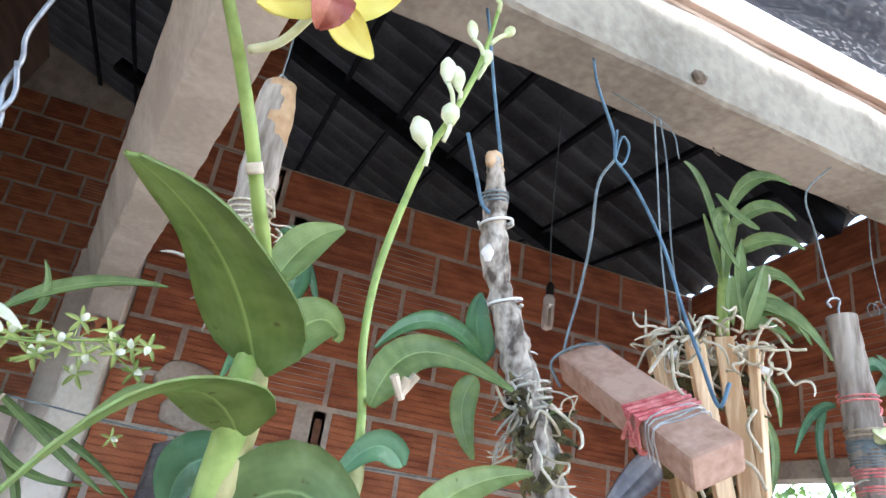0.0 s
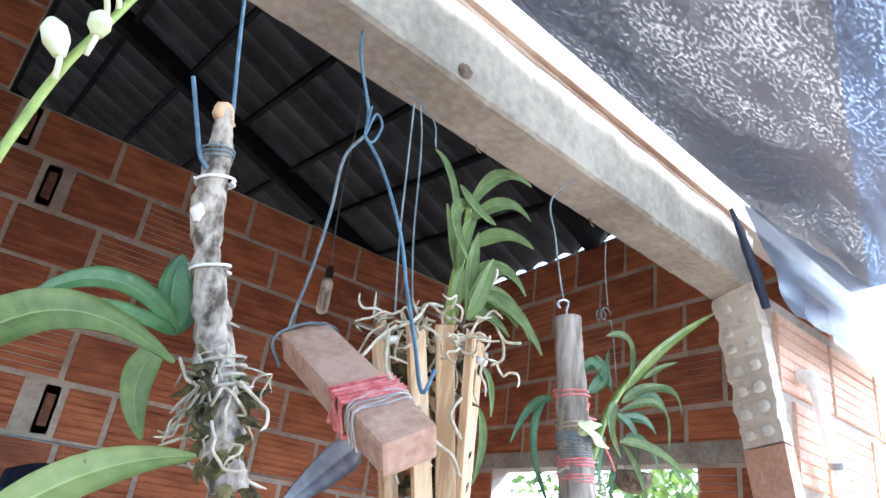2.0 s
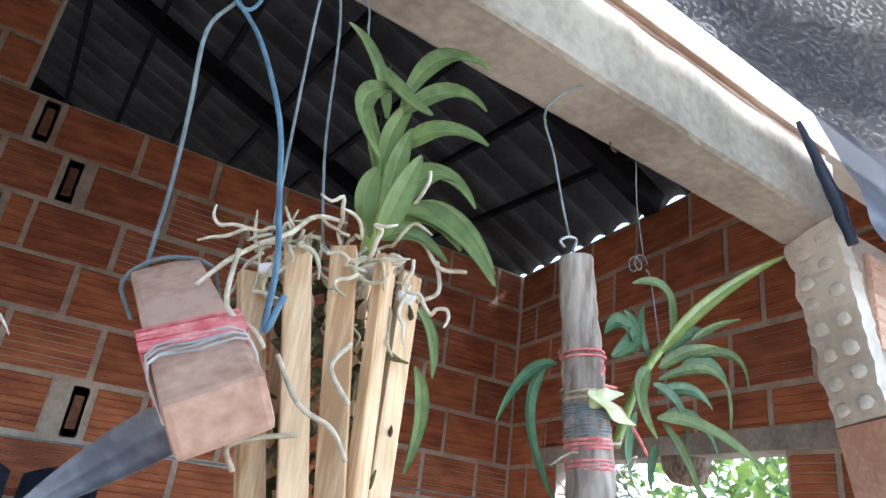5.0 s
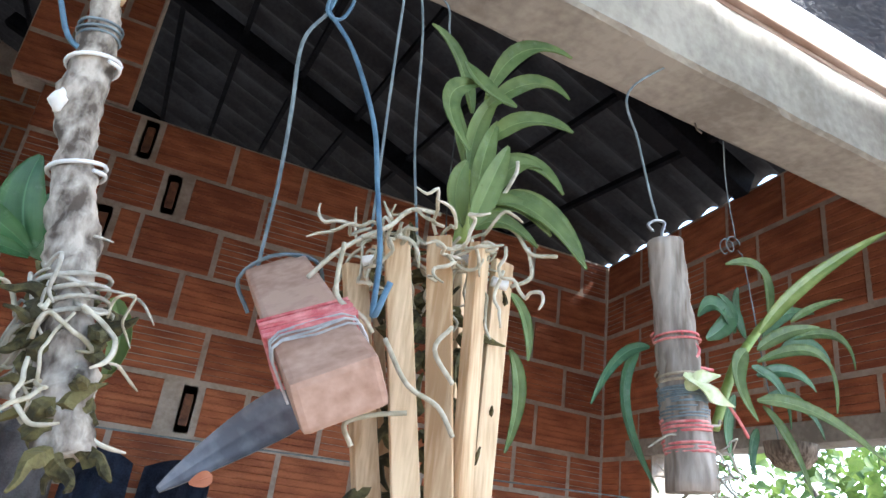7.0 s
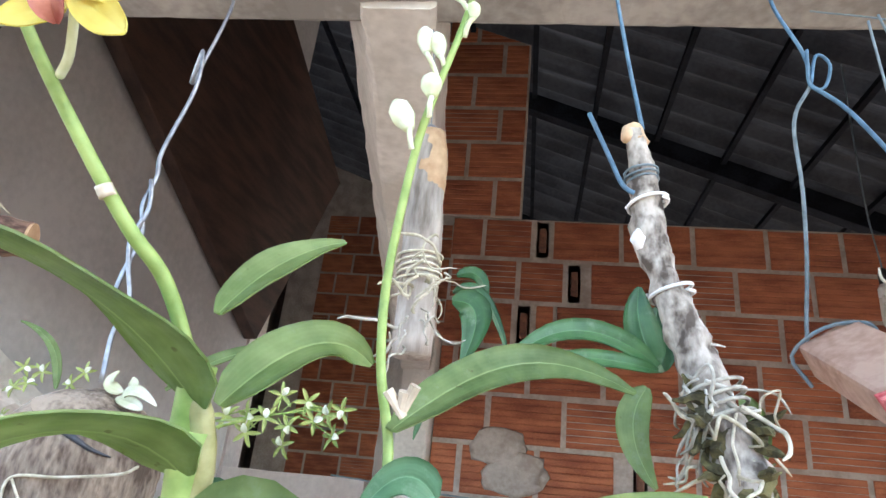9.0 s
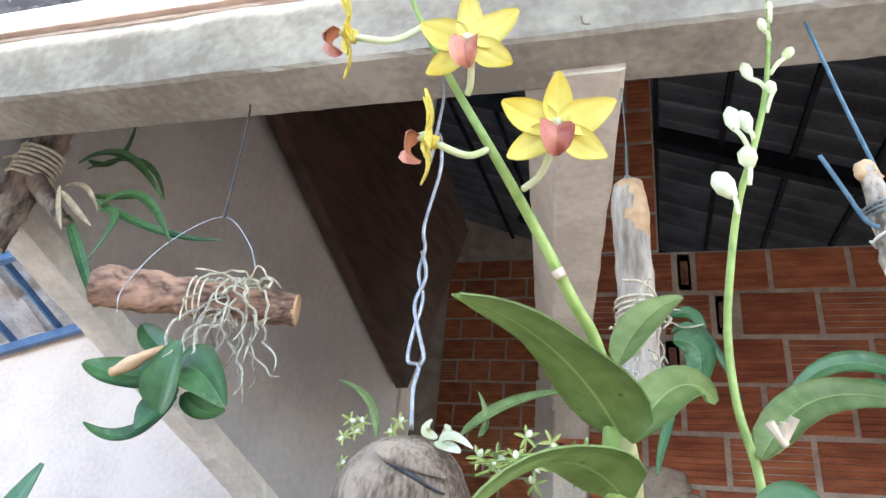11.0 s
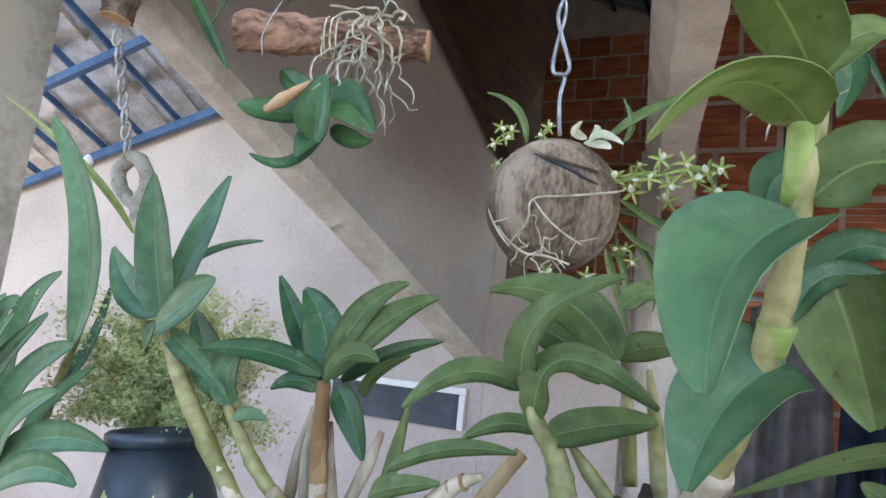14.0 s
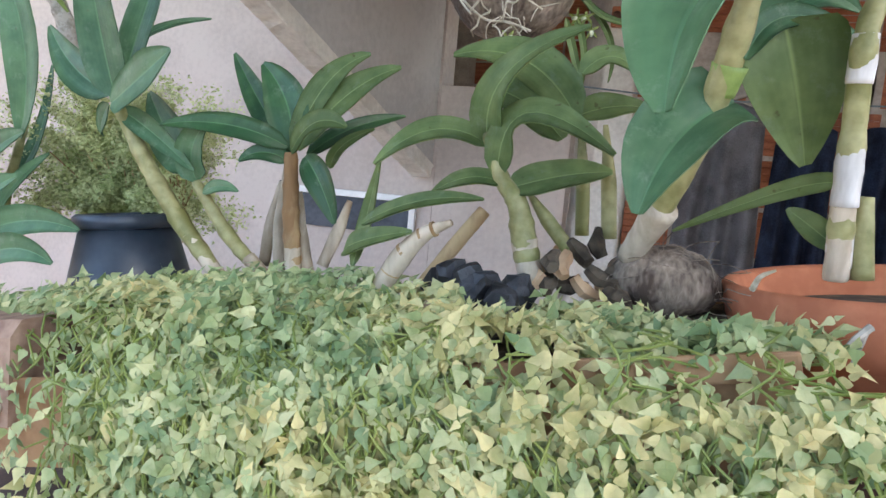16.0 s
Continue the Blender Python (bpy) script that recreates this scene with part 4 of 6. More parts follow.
leaves(dw, LEAF, [
    ((1.057, 0.950, 1.767), (1.032, 0.940, 1.827), (0.952, 0.930, 1.812), 0.024), ((0.985, 0.930, 1.697), (0.955, 0.920, 1.652), (0.990, 0.920, 1.604), 0.026),
    ((1.031, 0.950, 1.711), (1.091, 0.950, 1.749), (1.167, 0.950, 1.775), 0.020), ((1.042, 0.960, 1.698), (1.190, 0.970, 1.740), (1.234, 0.980, 1.661), 0.019),
    ((1.144, 0.980, 1.785), (1.200, 0.980, 1.822), (1.290, 0.990, 1.861), 0.012), ((1.168, 1.000, 1.767), (1.278, 1.000, 1.794), (1.319, 1.000, 1.749), 0.020),
    ((1.014, 0.940, 1.636), (1.137, 0.940, 1.639), (1.283, 0.940, 1.591), 0.022), ((1.036, 0.950, 1.633), (1.087, 0.950, 1.589), (1.125, 0.950, 1.525), 0.020)], facing=(0, -1, 0.3), fold=0.3)
leaves(dw, LEAF_BLUE, [
    ((1.022, 0.980, 1.739), (0.984, 0.980, 1.772), (0.961, 0.990, 1.751), 0.030), ((1.064, 0.980, 1.685), (1.137, 0.980, 1.704), (1.190, 0.980, 1.685), 0.022),
    ((0.956, 0.970, 1.713), (1.012, 0.980, 1.762), (1.001, 0.990, 1.796), 0.028), ((0.827, 0.940, 1.668), (0.787, 0.950, 1.647), (0.748, 0.950, 1.584), 0.015),
    ((0.818, 0.950, 1.664), (0.798, 0.950, 1.590), (0.852, 0.950, 1.499), 0.017), ((1.059, 0.980, 1.609), (1.046, 0.980, 1.576), (1.050, 0.980, 1.547), 0.016)], facing=(0, -1, 0.3), fold=0.3)
leaves(dw, LEAF_BLUE, [
    ((1.068, 0.970, 1.739), (1.120, 0.980, 1.788), (1.213, 0.990, 1.817), 0.024), ((1.030, 0.960, 1.688), (1.084, 0.960, 1.667), (1.115, 0.970, 1.617), 0.022), ((1.141, 1.000, 1.743), (1.207, 1.000, 1.766), (1.258, 1.000, 1.750), 0.024),
    ((0.983, 0.950, 1.639), (0.966, 0.950, 1.591), (0.979, 0.950, 1.544), 0.020), ((1.085, 0.980, 1.661), (1.156, 0.980, 1.657), (1.200, 0.980, 1.616), 0.022), ((1.056, 0.990, 1.740), (1.035, 0.990, 1.774), (1.055, 1.000, 1.822), 0.026)], facing=(0.2, -1, 0.2), fold=0.3)
leaves(dw, LEAF_PALE, [((1.013, 0.930, 1.728), (1.121, 0.920, 1.837), (1.307, 0.910, 1.966), 0.021)], facing=(0, -1, 0.3), fold=0.3)
part("cane", tubed([(0.935, 0.940, 1.586), (0.985, 0.950, 1.677), (1.039, 0.950, 1.745), (1.060, 0.950, 1.767)], [0.006, 0.007, 0.006, 0.004], 8, 5), STEM_GREEN, dw, smooth=True)
root_mass(dw, rng, (0.882, 0.900, 1.536), (0.02, 0.012, 0.03), 16, ROOT_GREY, 0.0014, 7, 0.012)
part("wire", tubed([(0.835, 0.905, 2.085), (0.753, 0.905, 1.997), (0.785, 0.920, 1.941), (0.815, 0.930, 1.878), (0.829, 0.930, 1.839)], 0.0016, 6, 5), GREY_WIRE, dw)
ring = thing("wire_ring_hanger", "coiled wire ring with a hanging half coconut", "plant hanger")
RC, rr = Vector((1.087, 1.030, 1.916)), 0.012
part("ring", tubed([RC + Vector((rr * math.cos(a), 0.002 * a, rr * math.sin(a))) for a in np.linspace(0, 12, 26)], 0.0011, 6, 2), GREY_WIRE, ring, smooth=True)
part("wire", tubed([RC + Vector((0.002, 0, rr)), (1.061, 1.020, 2.008), (1.035, 1.000, 2.076)], 0.0011, 6, 4), GREY_WIRE, ring)
part("wire", tubed([RC + Vector((0.008, 0, -rr)), (1.120, 1.040, 1.889), (1.163, 1.050, 1.737), (1.191, 1.050, 1.608)], 0.0011, 6, 4), GREY_WIRE, ring)
HC = Vector((1.216, 1.050, 1.604))
part("coconut_bowl", lathe([(0.004, -.030), (.025, -.024), (.037, -.008), (.040, .012), (.036, .012), (.033, -.004), (.005, -.02)], 24, HC, None), HUSK, ring, "half coconut shell", True)

# stump of wood by the post
pw = thing("mounted_wood", "upright weathered wood piece with twine-tied orchid by the post", "orchid mount")
W0, W1 = Vector((-0.077, 1.020, 1.918)), Vector((-0.067, 1.020, 1.617))
part("wood", tubed([W0, W0.lerp(W1, .12), W0.lerp(W1, .5), W1], [0.021, 0.025, 0.024, 0.023], 20, 10, 0.14, 35), GREY_BARK, pw, smooth=True)
part("bare_top", tubed([W0 + Vector((0.002, -.003, .003)), W0.lerp(W1, .2) + Vector((0.004, -.003, 0)), W0.lerp(W1, .35) + Vector((0.008, -.002, 0))], [0.0195, 0.0235, 0.015], 16, 6, 0.15, 40), CUT_WOOD, pw, "tan barkless top", True)
part("hook", tubed([W0 + Vector((0, 0, -.004)), (-0.076, 1.020, 1.924), (-0.070, 1.020, 1.933), (-0.079, 1.020, 1.939), (-0.083, 1.020, 1.931)], 0.0016, 7, 5), GALV, pw)
part("wire", tubed([(-0.078, 1.020, 1.939), (-0.078, 1.000, 1.991), (-0.082, 0.950, 2.084)], 0.0009, 6, 4), GREY_WIRE, pw)
wrap(pw, "twine_binding", W0.lerp(W1, .57), W0.lerp(W1, .70), 0.026, 5, 0.0016, TWINE)
root_mass(pw, rng, W0.lerp(W1, .68) + Vector((0.01, -.02, 0)), (0.025, 0.012, 0.02), 20, ROOT, 0.0015, 7, 0.011)
root_mass(pw, rng, W0.lerp(W1, .9) + Vector((0.0, -.02, 0)), (0.022, 0.01, 0.03), 8, ROOT_GREY, 0.0014, 7, 0.012)
leaves(pw, LEAF_DARK, [((-0.027, 1.030, 1.691), (0.003, 1.030, 1.675), (-0.009, 1.030, 1.614), 0.042), ((-0.028, 1.040, 1.705), (0.010, 1.040, 1.704), (0.048, 1.040, 1.619), 0.014), ((-0.027, 1.050, 1.732), (0.001, 1.050, 1.733), (0.013, 1.050, 1.696), 0.02), ((-0.031, 1.020, 1.603), (-0.044, 1.020, 1.564), (-0.054, 1.020, 1.523), 0.012)])

# lamp on the brick wall side
lamp = thing("hanging_lamp", "compact fluorescent lamp on a black socket hung from a wire", "lamp")
L0 = Vector((1.228, 2.505, 2.335))
part("socket", lathe([(0.016, 0.02), (0.017, 0.06), (0.010, 0.075), (0.004, 0.08)], 16, L0), BULB_BLACK, lamp)
part("base", lathe([(0.012, -0.03), (0.024, -0.022), (0.024, 0.005), (0.015, 0.022)], 16, L0), WHITE_PLASTIC, lamp)
for dx in (-0.013, 0.013):
    for dy in (-0.01, 0.01):
        part("tube", tubed([L0 + Vector((dx, dy, -0.02)), L0 + Vector((dx, dy, -0.11)), L0 + Vector((0, dy, -0.12))], 0.0075, 10, 4), BULB_GLASS, lamp, smooth=True)
part("cord", tubed([L0 + Vector((0, 0, .08)), L0 + Vector((-.02, 0, .35)), L0 + Vector((-.02, 0, .97))], 0.003, 6, 4), GREY_WIRE, lamp)

# ---- hanging things on the plaster side ----
log = thing("hanging_log", "short reddish barked log hung level with an orchid below", "orchid mount")
G0, G1 = Vector((-0.746, 0.810, 1.692)), Vector((-0.504, 0.905, 1.691))
part("log", tubed([G0, G0.lerp(G1, .25), G0.lerp(G1, .38), G0.lerp(G1, .5), G1], [0.026, 0.029, 0.026, 0.024, 0.022], 22, 12, 0.20, 45), RED_BARK, log, smooth=True)
part("cut_end", tubed([G1 - (G1 - G0) * 0.01, G1 + (G1 - G0) * 0.012], 0.0205, 16, 2, 0.05), CUT_WOOD, log, "sawn orange end")
part("wire", tubed([(-0.689, 0.800, 1.646), (-0.687, 0.795, 1.681), (-0.673, 0.830, 1.761), (-0.621, 0.860, 1.815), (-0.577, 0.870, 1.779), (-0.554, 0.870, 1.735)], 0.0009, 6, 5, 0.0), GALV, log)
part("cord", tubed([(-0.619, 0.860, 1.813), (-0.628, 0.870, 1.885), (-0.640, 0.880, 2.005), (-0.660, 0.900, 2.047)], 0.0018, 6, 4), BULB_BLACK, log)
for f in (.47, .50, .53):
    wrap(log, "twine_binding", G0.lerp(G1, f), G0.lerp(G1, f + .02), 0.0255, 1.2, 0.0013, TWINE)
root_mass(log, rng, G0.lerp(G1, .70) + Vector((0, -.018, .016)), (0.030, 0.01, 0.006), 24, ROOT, 0.0017, 9, 0.010, (0, -.1, -.45))
root_mass(log, rng, G0.lerp(G1, .72) + Vector((0, -.02, -.01)), (0.025, 0.01, 0.012), 22, ROOT_GREY, 0.0016, 11, 0.012, (0, 0, -.9))
part("dry_sheath", tubed([(-0.678, 0.810, 1.576), (-0.647, 0.805, 1.587), (-0.609, 0.805, 1.605)], [0.006, 0.0085, 0.004], 8, 5, 0.3, 60), CUT_WOOD, log, "orange dry sheath", True)
leaves(log, LEAF_DARK, [
    ((-0.617, 0.850, 1.583), (-0.675, 0.830, 1.579), (-0.736, 0.820, 1.590), 0.046), ((-0.601, 0.840, 1.556), (-0.634, 0.820, 1.506), (-0.686, 0.800, 1.513), 0.020),
    ((-0.599, 0.830, 1.584), (-0.560, 0.815, 1.580), (-0.517, 0.820, 1.541), 0.060), ((-0.600, 0.815, 1.530), (-0.590, 0.800, 1.570), (-0.586, 0.800, 1.612), 0.058), ((-0.646, 0.870, 1.615), (-0.697, 0.880, 1.643), (-0.720, 0.880, 1.664), 0.034),
    ((-0.593, 0.840, 1.559), (-0.566, 0.850, 1.542), (-0.543, 0.860, 1.546), 0.028), ((-0.596, 0.830, 1.564), (-0.608, 0.815, 1.532), (-0.620, 0.810, 1.510), 0.040)], fold=0.3)

hw = thing("hanging_branch", "dark barked branch tied with twine, hook above and chain below", "orchid mount")
H0, H1 = Vector((-1.336, 1.120, 2.261)), Vector((-1.386, 1.100, 1.931))
part("branch", tubed([H0, H0.lerp(H1, .3), H0.lerp(H1, .7), H1], [0.026, 0.037, 0.036, 0.034], 20, 12, 0.26, 40), DARK_BARK, hw, smooth=True)
part("fork", tubed([H0.lerp(H1, .45), (-1.229, 1.090, 2.002), (-1.167, 1.080, 1.956)], [0.022, 0.016, 0.009], 12, 5, 0.3, 50), DARK_BARK, hw, smooth=True)
part("cut_end", tubed([H1 - (H1 - H0) * 0.02, H1 + (H1 - H0) * 0.012], 0.031, 16, 2, 0.05), CUT_WOOD, hw, "pale sawn end")
part("hook", tubed([H0, (-1.323, 1.120, 2.279), (-1.285, 1.120, 2.287), (-1.309, 1.120, 2.313), (-1.330, 1.120, 2.304)], 0.0028, 7, 5), GALV, hw)
wrap(hw, "twine_binding", H0.lerp(H1, .28), H0.lerp(H1, .52), 0.042, 7, 0.0042, TWINE)
part("twine_end", tubed([(-1.371, 1.080, 2.183), (-1.373, 1.070, 2.139), (-1.410, 1.070, 2.133)], 0.0028, 6, 4), TWINE, hw)
leaves(hw, LEAF_DARK, [
    ((-1.222, 1.100, 2.120), (-1.095, 1.090, 2.122), (-0.950, 1.080, 1.998), 0.022), ((-1.142, 1.100, 2.024), (-0.952, 1.090, 1.936), (-0.791, 1.080, 1.900), 0.018),
    ((-1.222, 1.120, 2.140), (-1.139, 1.120, 2.134), (-1.127, 1.120, 2.237), 0.020), ((-1.184, 1.090, 1.983), (-1.092, 1.080, 1.871), (-1.022, 1.080, 1.774), 0.024),
    ((-1.112, 1.090, 2.001), (-1.001, 1.080, 2.007), (-0.887, 1.070, 1.888), 0.022), ((-1.204, 1.110, 2.109), (-1.065, 1.110, 2.116), (-0.973, 1.110, 2.014), 0.015),
    ((-1.097, 1.080, 1.981), (-1.038, 1.070, 1.955), (-1.071, 1.070, 1.864), 0.018), ((-1.160, 1.100, 2.033), (-1.080, 1.100, 2.023), (-1.006, 1.100, 2.019), 0.016)], facing=(0, -1, .3))
leaves(hw, CANE_DRY, [((-1.200, 1.070, 2.029), (-1.130, 1.060, 1.974), (-1.080, 1.060, 1.936), 0.014), ((-1.212, 1.070, 2.044), (-1.177, 1.060, 1.980), (-1.148, 1.060, 1.930), 0.012), ((-1.196, 1.070, 2.042), (-1.128, 1.060, 2.026), (-1.076, 1.060, 1.967), 0.012)], name="dry_sheath")
C0, C1 = Vector((-1.392, 1.110, 1.911)), Vector((-1.436, 1.230, 1.664))
for i in range(8):
    c = C0.lerp(C1, (i + .5) / 8)
    a = math.pi / 2 * (i % 2) + 0.3
    part("chain_link", tubed([c + Vector((0.010 * math.cos(u) * math.cos(a), 0.010 * math.cos(u) * math.sin(a), 0.021 * math.sin(u))) for u in np.linspace(0, 2 * math.pi, 13)], 0.0036, 6, 2), CHAIN, hw, smooth=True)
part("rope_loop", tubed([(-1.425, 1.230, 1.650), (-1.457, 1.230, 1.617), (-1.431, 1.230, 1.570), (-1.384, 1.230, 1.544), (-1.356, 1.230, 1.590), (-1.389, 1.230, 1.642), (-1.425, 1.230, 1.653)], 0.017, 10, 6, 0.25, 120), ROOT_GREY, hw, "thick wrapped rope loop", True)
part("rope_tail", tubed([(-1.390, 1.230, 1.551), (-1.367, 1.240, 1.496), (-1.341, 1.240, 1.422), (-1.304, 1.240, 1.329)], 0.018, 10, 6, 0.25, 120), ROOT_GREY, hw, smooth=True)
part("white_cap", lathe([(0.010, -.03), (0.017, -.02), (0.014, 0), (0.020, .012), (0.012, .03), (0.004, .04)], 16, (-2.073, 1.600, 1.747)), WHITE_PLASTIC, hw, "white plastic insulator")

# coconut planter
coco = thing("coconut_planter", "whole fibrous coconut husk hung on twisted wire with small orchids", "coconut planter")
CC, cr = Vector((-0.275, 0.770, 1.441)), 0.0635
bm = bmesh.new()
bmesh.ops.create_icosphere(bm, subdivisions=5, radius=1.0)
for v in bm.verts:
    d = v.co.normalized()
    k = cr * (1 + 0.025 * noise.noise(d * 2.5) + 0.02 * noise.noise(Vector((d.x * 22, d.y * 22, d.z * 4))))
    if d.z > 0.55 and d.x > 0.1:
        k *= 1.03
    v.co = CC + Vector((d.x * k, d.y * k, d.z * k * 1.02))
part("husk", bm, HUSK, coco, smooth=True)
part("root", tubed([(-0.295, 0.712, 1.393), (-0.278, 0.707, 1.413), (-0.274, 0.706, 1.433), (-0.239, 0.705, 1.436), (-0.203, 0.715, 1.442), (-0.199, 0.730, 1.449)], 0.0011, 6, 5), ROOT, coco, smooth=True)
part("root", tubed([(-0.321, 0.740, 1.422), (-0.304, 0.720, 1.403), (-0.281, 0.713, 1.386), (-0.259, 0.710, 1.383), (-0.241, 0.720, 1.378)], 0.0011, 6, 5), ROOT, coco, smooth=True)
part("root", tubed([(-0.325, 0.740, 1.450), (-0.317, 0.735, 1.438), (-0.311, 0.730, 1.434)], 0.003, 6, 4), ROOT, coco, smooth=True)
root_mass(coco, rng, (-0.259, 0.710, 1.386), (0.02, 0.006, 0.008), 12, ROOT, 0.0007, 5, 0.007)
for pts in ([(-0.335, 0.755, 1.455), (-0.325, 0.733, 1.428), (-0.309, 0.722, 1.405), (-0.297, 0.720, 1.392)], [(-0.274, 0.7065, 1.433), (-0.262, 0.707, 1.418), (-0.247, 0.711, 1.405), (-0.232, 0.719, 1.396)], [(-0.316, 0.727, 1.416), (-0.300, 0.717, 1.418), (-0.288, 0.711, 1.425)]):
    part("root", tubed(pts, 0.0009, 6, 5), ROOT, coco, smooth=True)
crack = [CC + Vector((math.sin(a) * math.cos(h), -math.cos(a) * math.cos(h), math.sin(h))) * 0.0645 for a, h in ((-0.10, 0.62), (0.15, 0.50), (0.42, 0.40), (0.70, 0.26), (0.95, 0.20))]
# the split is a surface strip; its inner shade is in the black colour
part("crack", tubed(crack, [0.0006, 0.0020, 0.0026, 0.0018, 0.0006], 6, 5, 0.3, 90), CHARCOAL, coco, "split under a lifted flap of husk, its shade drawn as a dark strip", True)
part("husk_flap", blade(bmesh.new(), CC + Vector((-0.010, -0.052, 0.047)), CC + Vector((0.022, -0.053, 0.040)), CC + Vector((0.050, -0.036, 0.026)), 0.026, (0.3, -0.75, 0.6), -0.2, 0.8, 12, 0.002), HUSK, coco, "lifted paler flap of husk", True)
part("wire", tubed([(-0.273, 0.770, 1.513), (-0.276, 0.770, 1.551), (-0.273, 0.770, 1.575), (-0.285, 0.770, 1.580), (-0.284, 0.770, 1.606), (-0.277, 0.770, 1.645), (-0.285, 0.770, 1.676), (-0.283, 0.775, 1.707), (-0.289, 0.780, 1.739), (-0.281, 0.790, 1.820), (-0.292, 0.800, 1.877), (-0.307, 0.820, 1.850), (-0.314, 0.860, 1.979), (-0.329, 0.885, 2.042)], 0.0022, 8, 5), GALV, coco, smooth=True)
part("wire_twist", tubed([(-0.272, 0.767, 1.574), (-0.268, 0.767, 1.584), (-0.277, 0.765, 1.613), (-0.284, 0.767, 1.641), (-0.275, 0.766, 1.670), (-0.284, 0.770, 1.701)], 0.0022, 8, 5), GALV, coco, smooth=True)
leaves(coco, LEAF, [((-0.303, 0.760, 1.503), (-0.314, 0.755, 1.536), (-0.346, 0.750, 1.554), 0.008), ((-0.233, 0.800, 1.516), (-0.186, 0.800, 1.548), (-0.127, 0.800, 1.561), 0.012), ((-0.215, 0.800, 1.515), (-0.209, 0.800, 1.533), (-0.219, 0.800, 1.559), 0.007)], fold=0.4)
leaves(coco, LEAF, [((-0.216, 0.800, 1.456), (-0.168, 0.800, 1.424), (-0.126, 0.800, 1.398), 0.008), ((-0.215, 0.800, 1.433), (-0.184, 0.800, 1.407), (-0.141, 0.790, 1.402), 0.007), ((-0.221, 0.810, 1.446), (-0.165, 0.820, 1.432), (-0.107, 0.820, 1.396), 0.007),
    ((-0.222, 0.780, 1.403), (-0.210, 0.780, 1.367), (-0.193, 0.780, 1.317), 0.008), ((-0.215, 0.810, 1.429), (-0.183, 0.810, 1.391), (-0.180, 0.810, 1.349), 0.007), ((-0.221, 0.800, 1.411), (-0.204, 0.790, 1.378), (-0.203, 0.790, 1.332), 0.007)], fold=0.4)


def star(parent, c, size, face, mat=None, lip=None, name="flower"):
    """A small orchid flower of five narrow petals and a lip."""
    c, f = Vector(c), Vector(face).normalized()
    u = f.orthogonal().normalized()
    v = f.cross(u)
    bm = bmesh.new()
    a0 = rng.uniform(0, 6)
    for i in range(5):
        a = a0 + 2 * math.pi * i / 5
        d = u * math.cos(a) + v * math.sin(a)
        blade(bm, c, c + d * size * .55 + f * size * .12, c + d * size, size * 0.30, f, 0.2, 0.8, 5, 0.0005)
    fl = part(name, bm, mat or LEAF_PALE, parent, smooth=True)
    d = u * math.cos(a0 + .6) + v * math.sin(a0 + .6)
    part("lip", blade(bmesh.new(), c + f * size * .08, c + d * size * .3 + f * size * .25, c + d * size * .62 + f * .1 * size, size * .45, f, 0.1, 0.9, 5, 0.0005), lip or WHITE_PETAL, fl, smooth=True)


spray_pts = [(-0.205, 1.000, 1.556), (-0.175, 1.000, 1.551), (-0.149, 1.000, 1.539), (-0.134, 1.000, 1.544), (-0.139, 1.000, 1.515), (-0.189, 0.990, 1.521), (-0.216, 0.990, 1.528), (-0.235, 0.990, 1.511), (-0.258, 0.980, 1.526), (-0.191, 0.990, 1.501), (-0.236, 0.990, 1.530), (-0.164, 1.000, 1.531)]
spray_root = Vector((-0.217, 0.800, 1.479))
part("flower_stem", tubed([spray_root, (-0.202, 0.900, 1.511), (-0.269, 0.980, 1.519), (-0.210, 0.990, 1.532), (-0.163, 1.000, 1.544)], 0.0014, 6, 5), STEM_GREEN, coco)
for c in spray_pts:
    part("pedicel", tubed([Vector(c), Vector((-0.206, 0.995, 1.535)).lerp(Vector(c), .5) + Vector((0, 0, .006)), Vector((-0.206, 0.995, 1.535)).lerp(Vector(c), .15)], 0.0008, 5, 3), STEM_GREEN, coco)
    star(coco, c, 0.017, (rng.uniform(-.5, .5), -1, rng.uniform(-.3, .3)))
for c in ((-0.328, 0.750, 1.516), (-0.321, 0.750, 1.504), (-0.332, 0.750, 1.500), (-0.319, 0.760, 1.516), (-0.284, 0.750, 1.506), (-0.324, 0.740, 1.475), (-0.200, 0.800, 1.488), (-0.135, 0.850, 1.440), (-0.225, 0.720, 1.369), (-0.261, 0.720, 1.371), (-0.204, 0.790, 1.405), (-0.199, 0.790, 1.394), (-0.213, 0.790, 1.406), (-0.282, 0.760, 1.518)):
    star(coco, c, 0.009, (rng.uniform(-.6, .6), -1, rng.uniform(-.3, .6)))
for b, mm, tp in (((-0.242, 0.755, 1.504), (-0.252, 0.750, 1.509), (-0.247, 0.750, 1.519)), ((-0.238, 0.750, 1.500), (-0.225, 0.745, 1.504), (-0.206, 0.745, 1.494)), ((-0.239, 0.755, 1.501), (-0.232, 0.750, 1.508), (-0.234, 0.750, 1.515)), ((-0.243, 0.750, 1.498), (-0.225, 0.745, 1.494), (-0.217, 0.745, 1.490))):
    part("petal", blade(bmesh.new(), b, mm, tp, 0.010, (0, -1, .4), 0.1), WHITE_PETAL, coco, smooth=True)

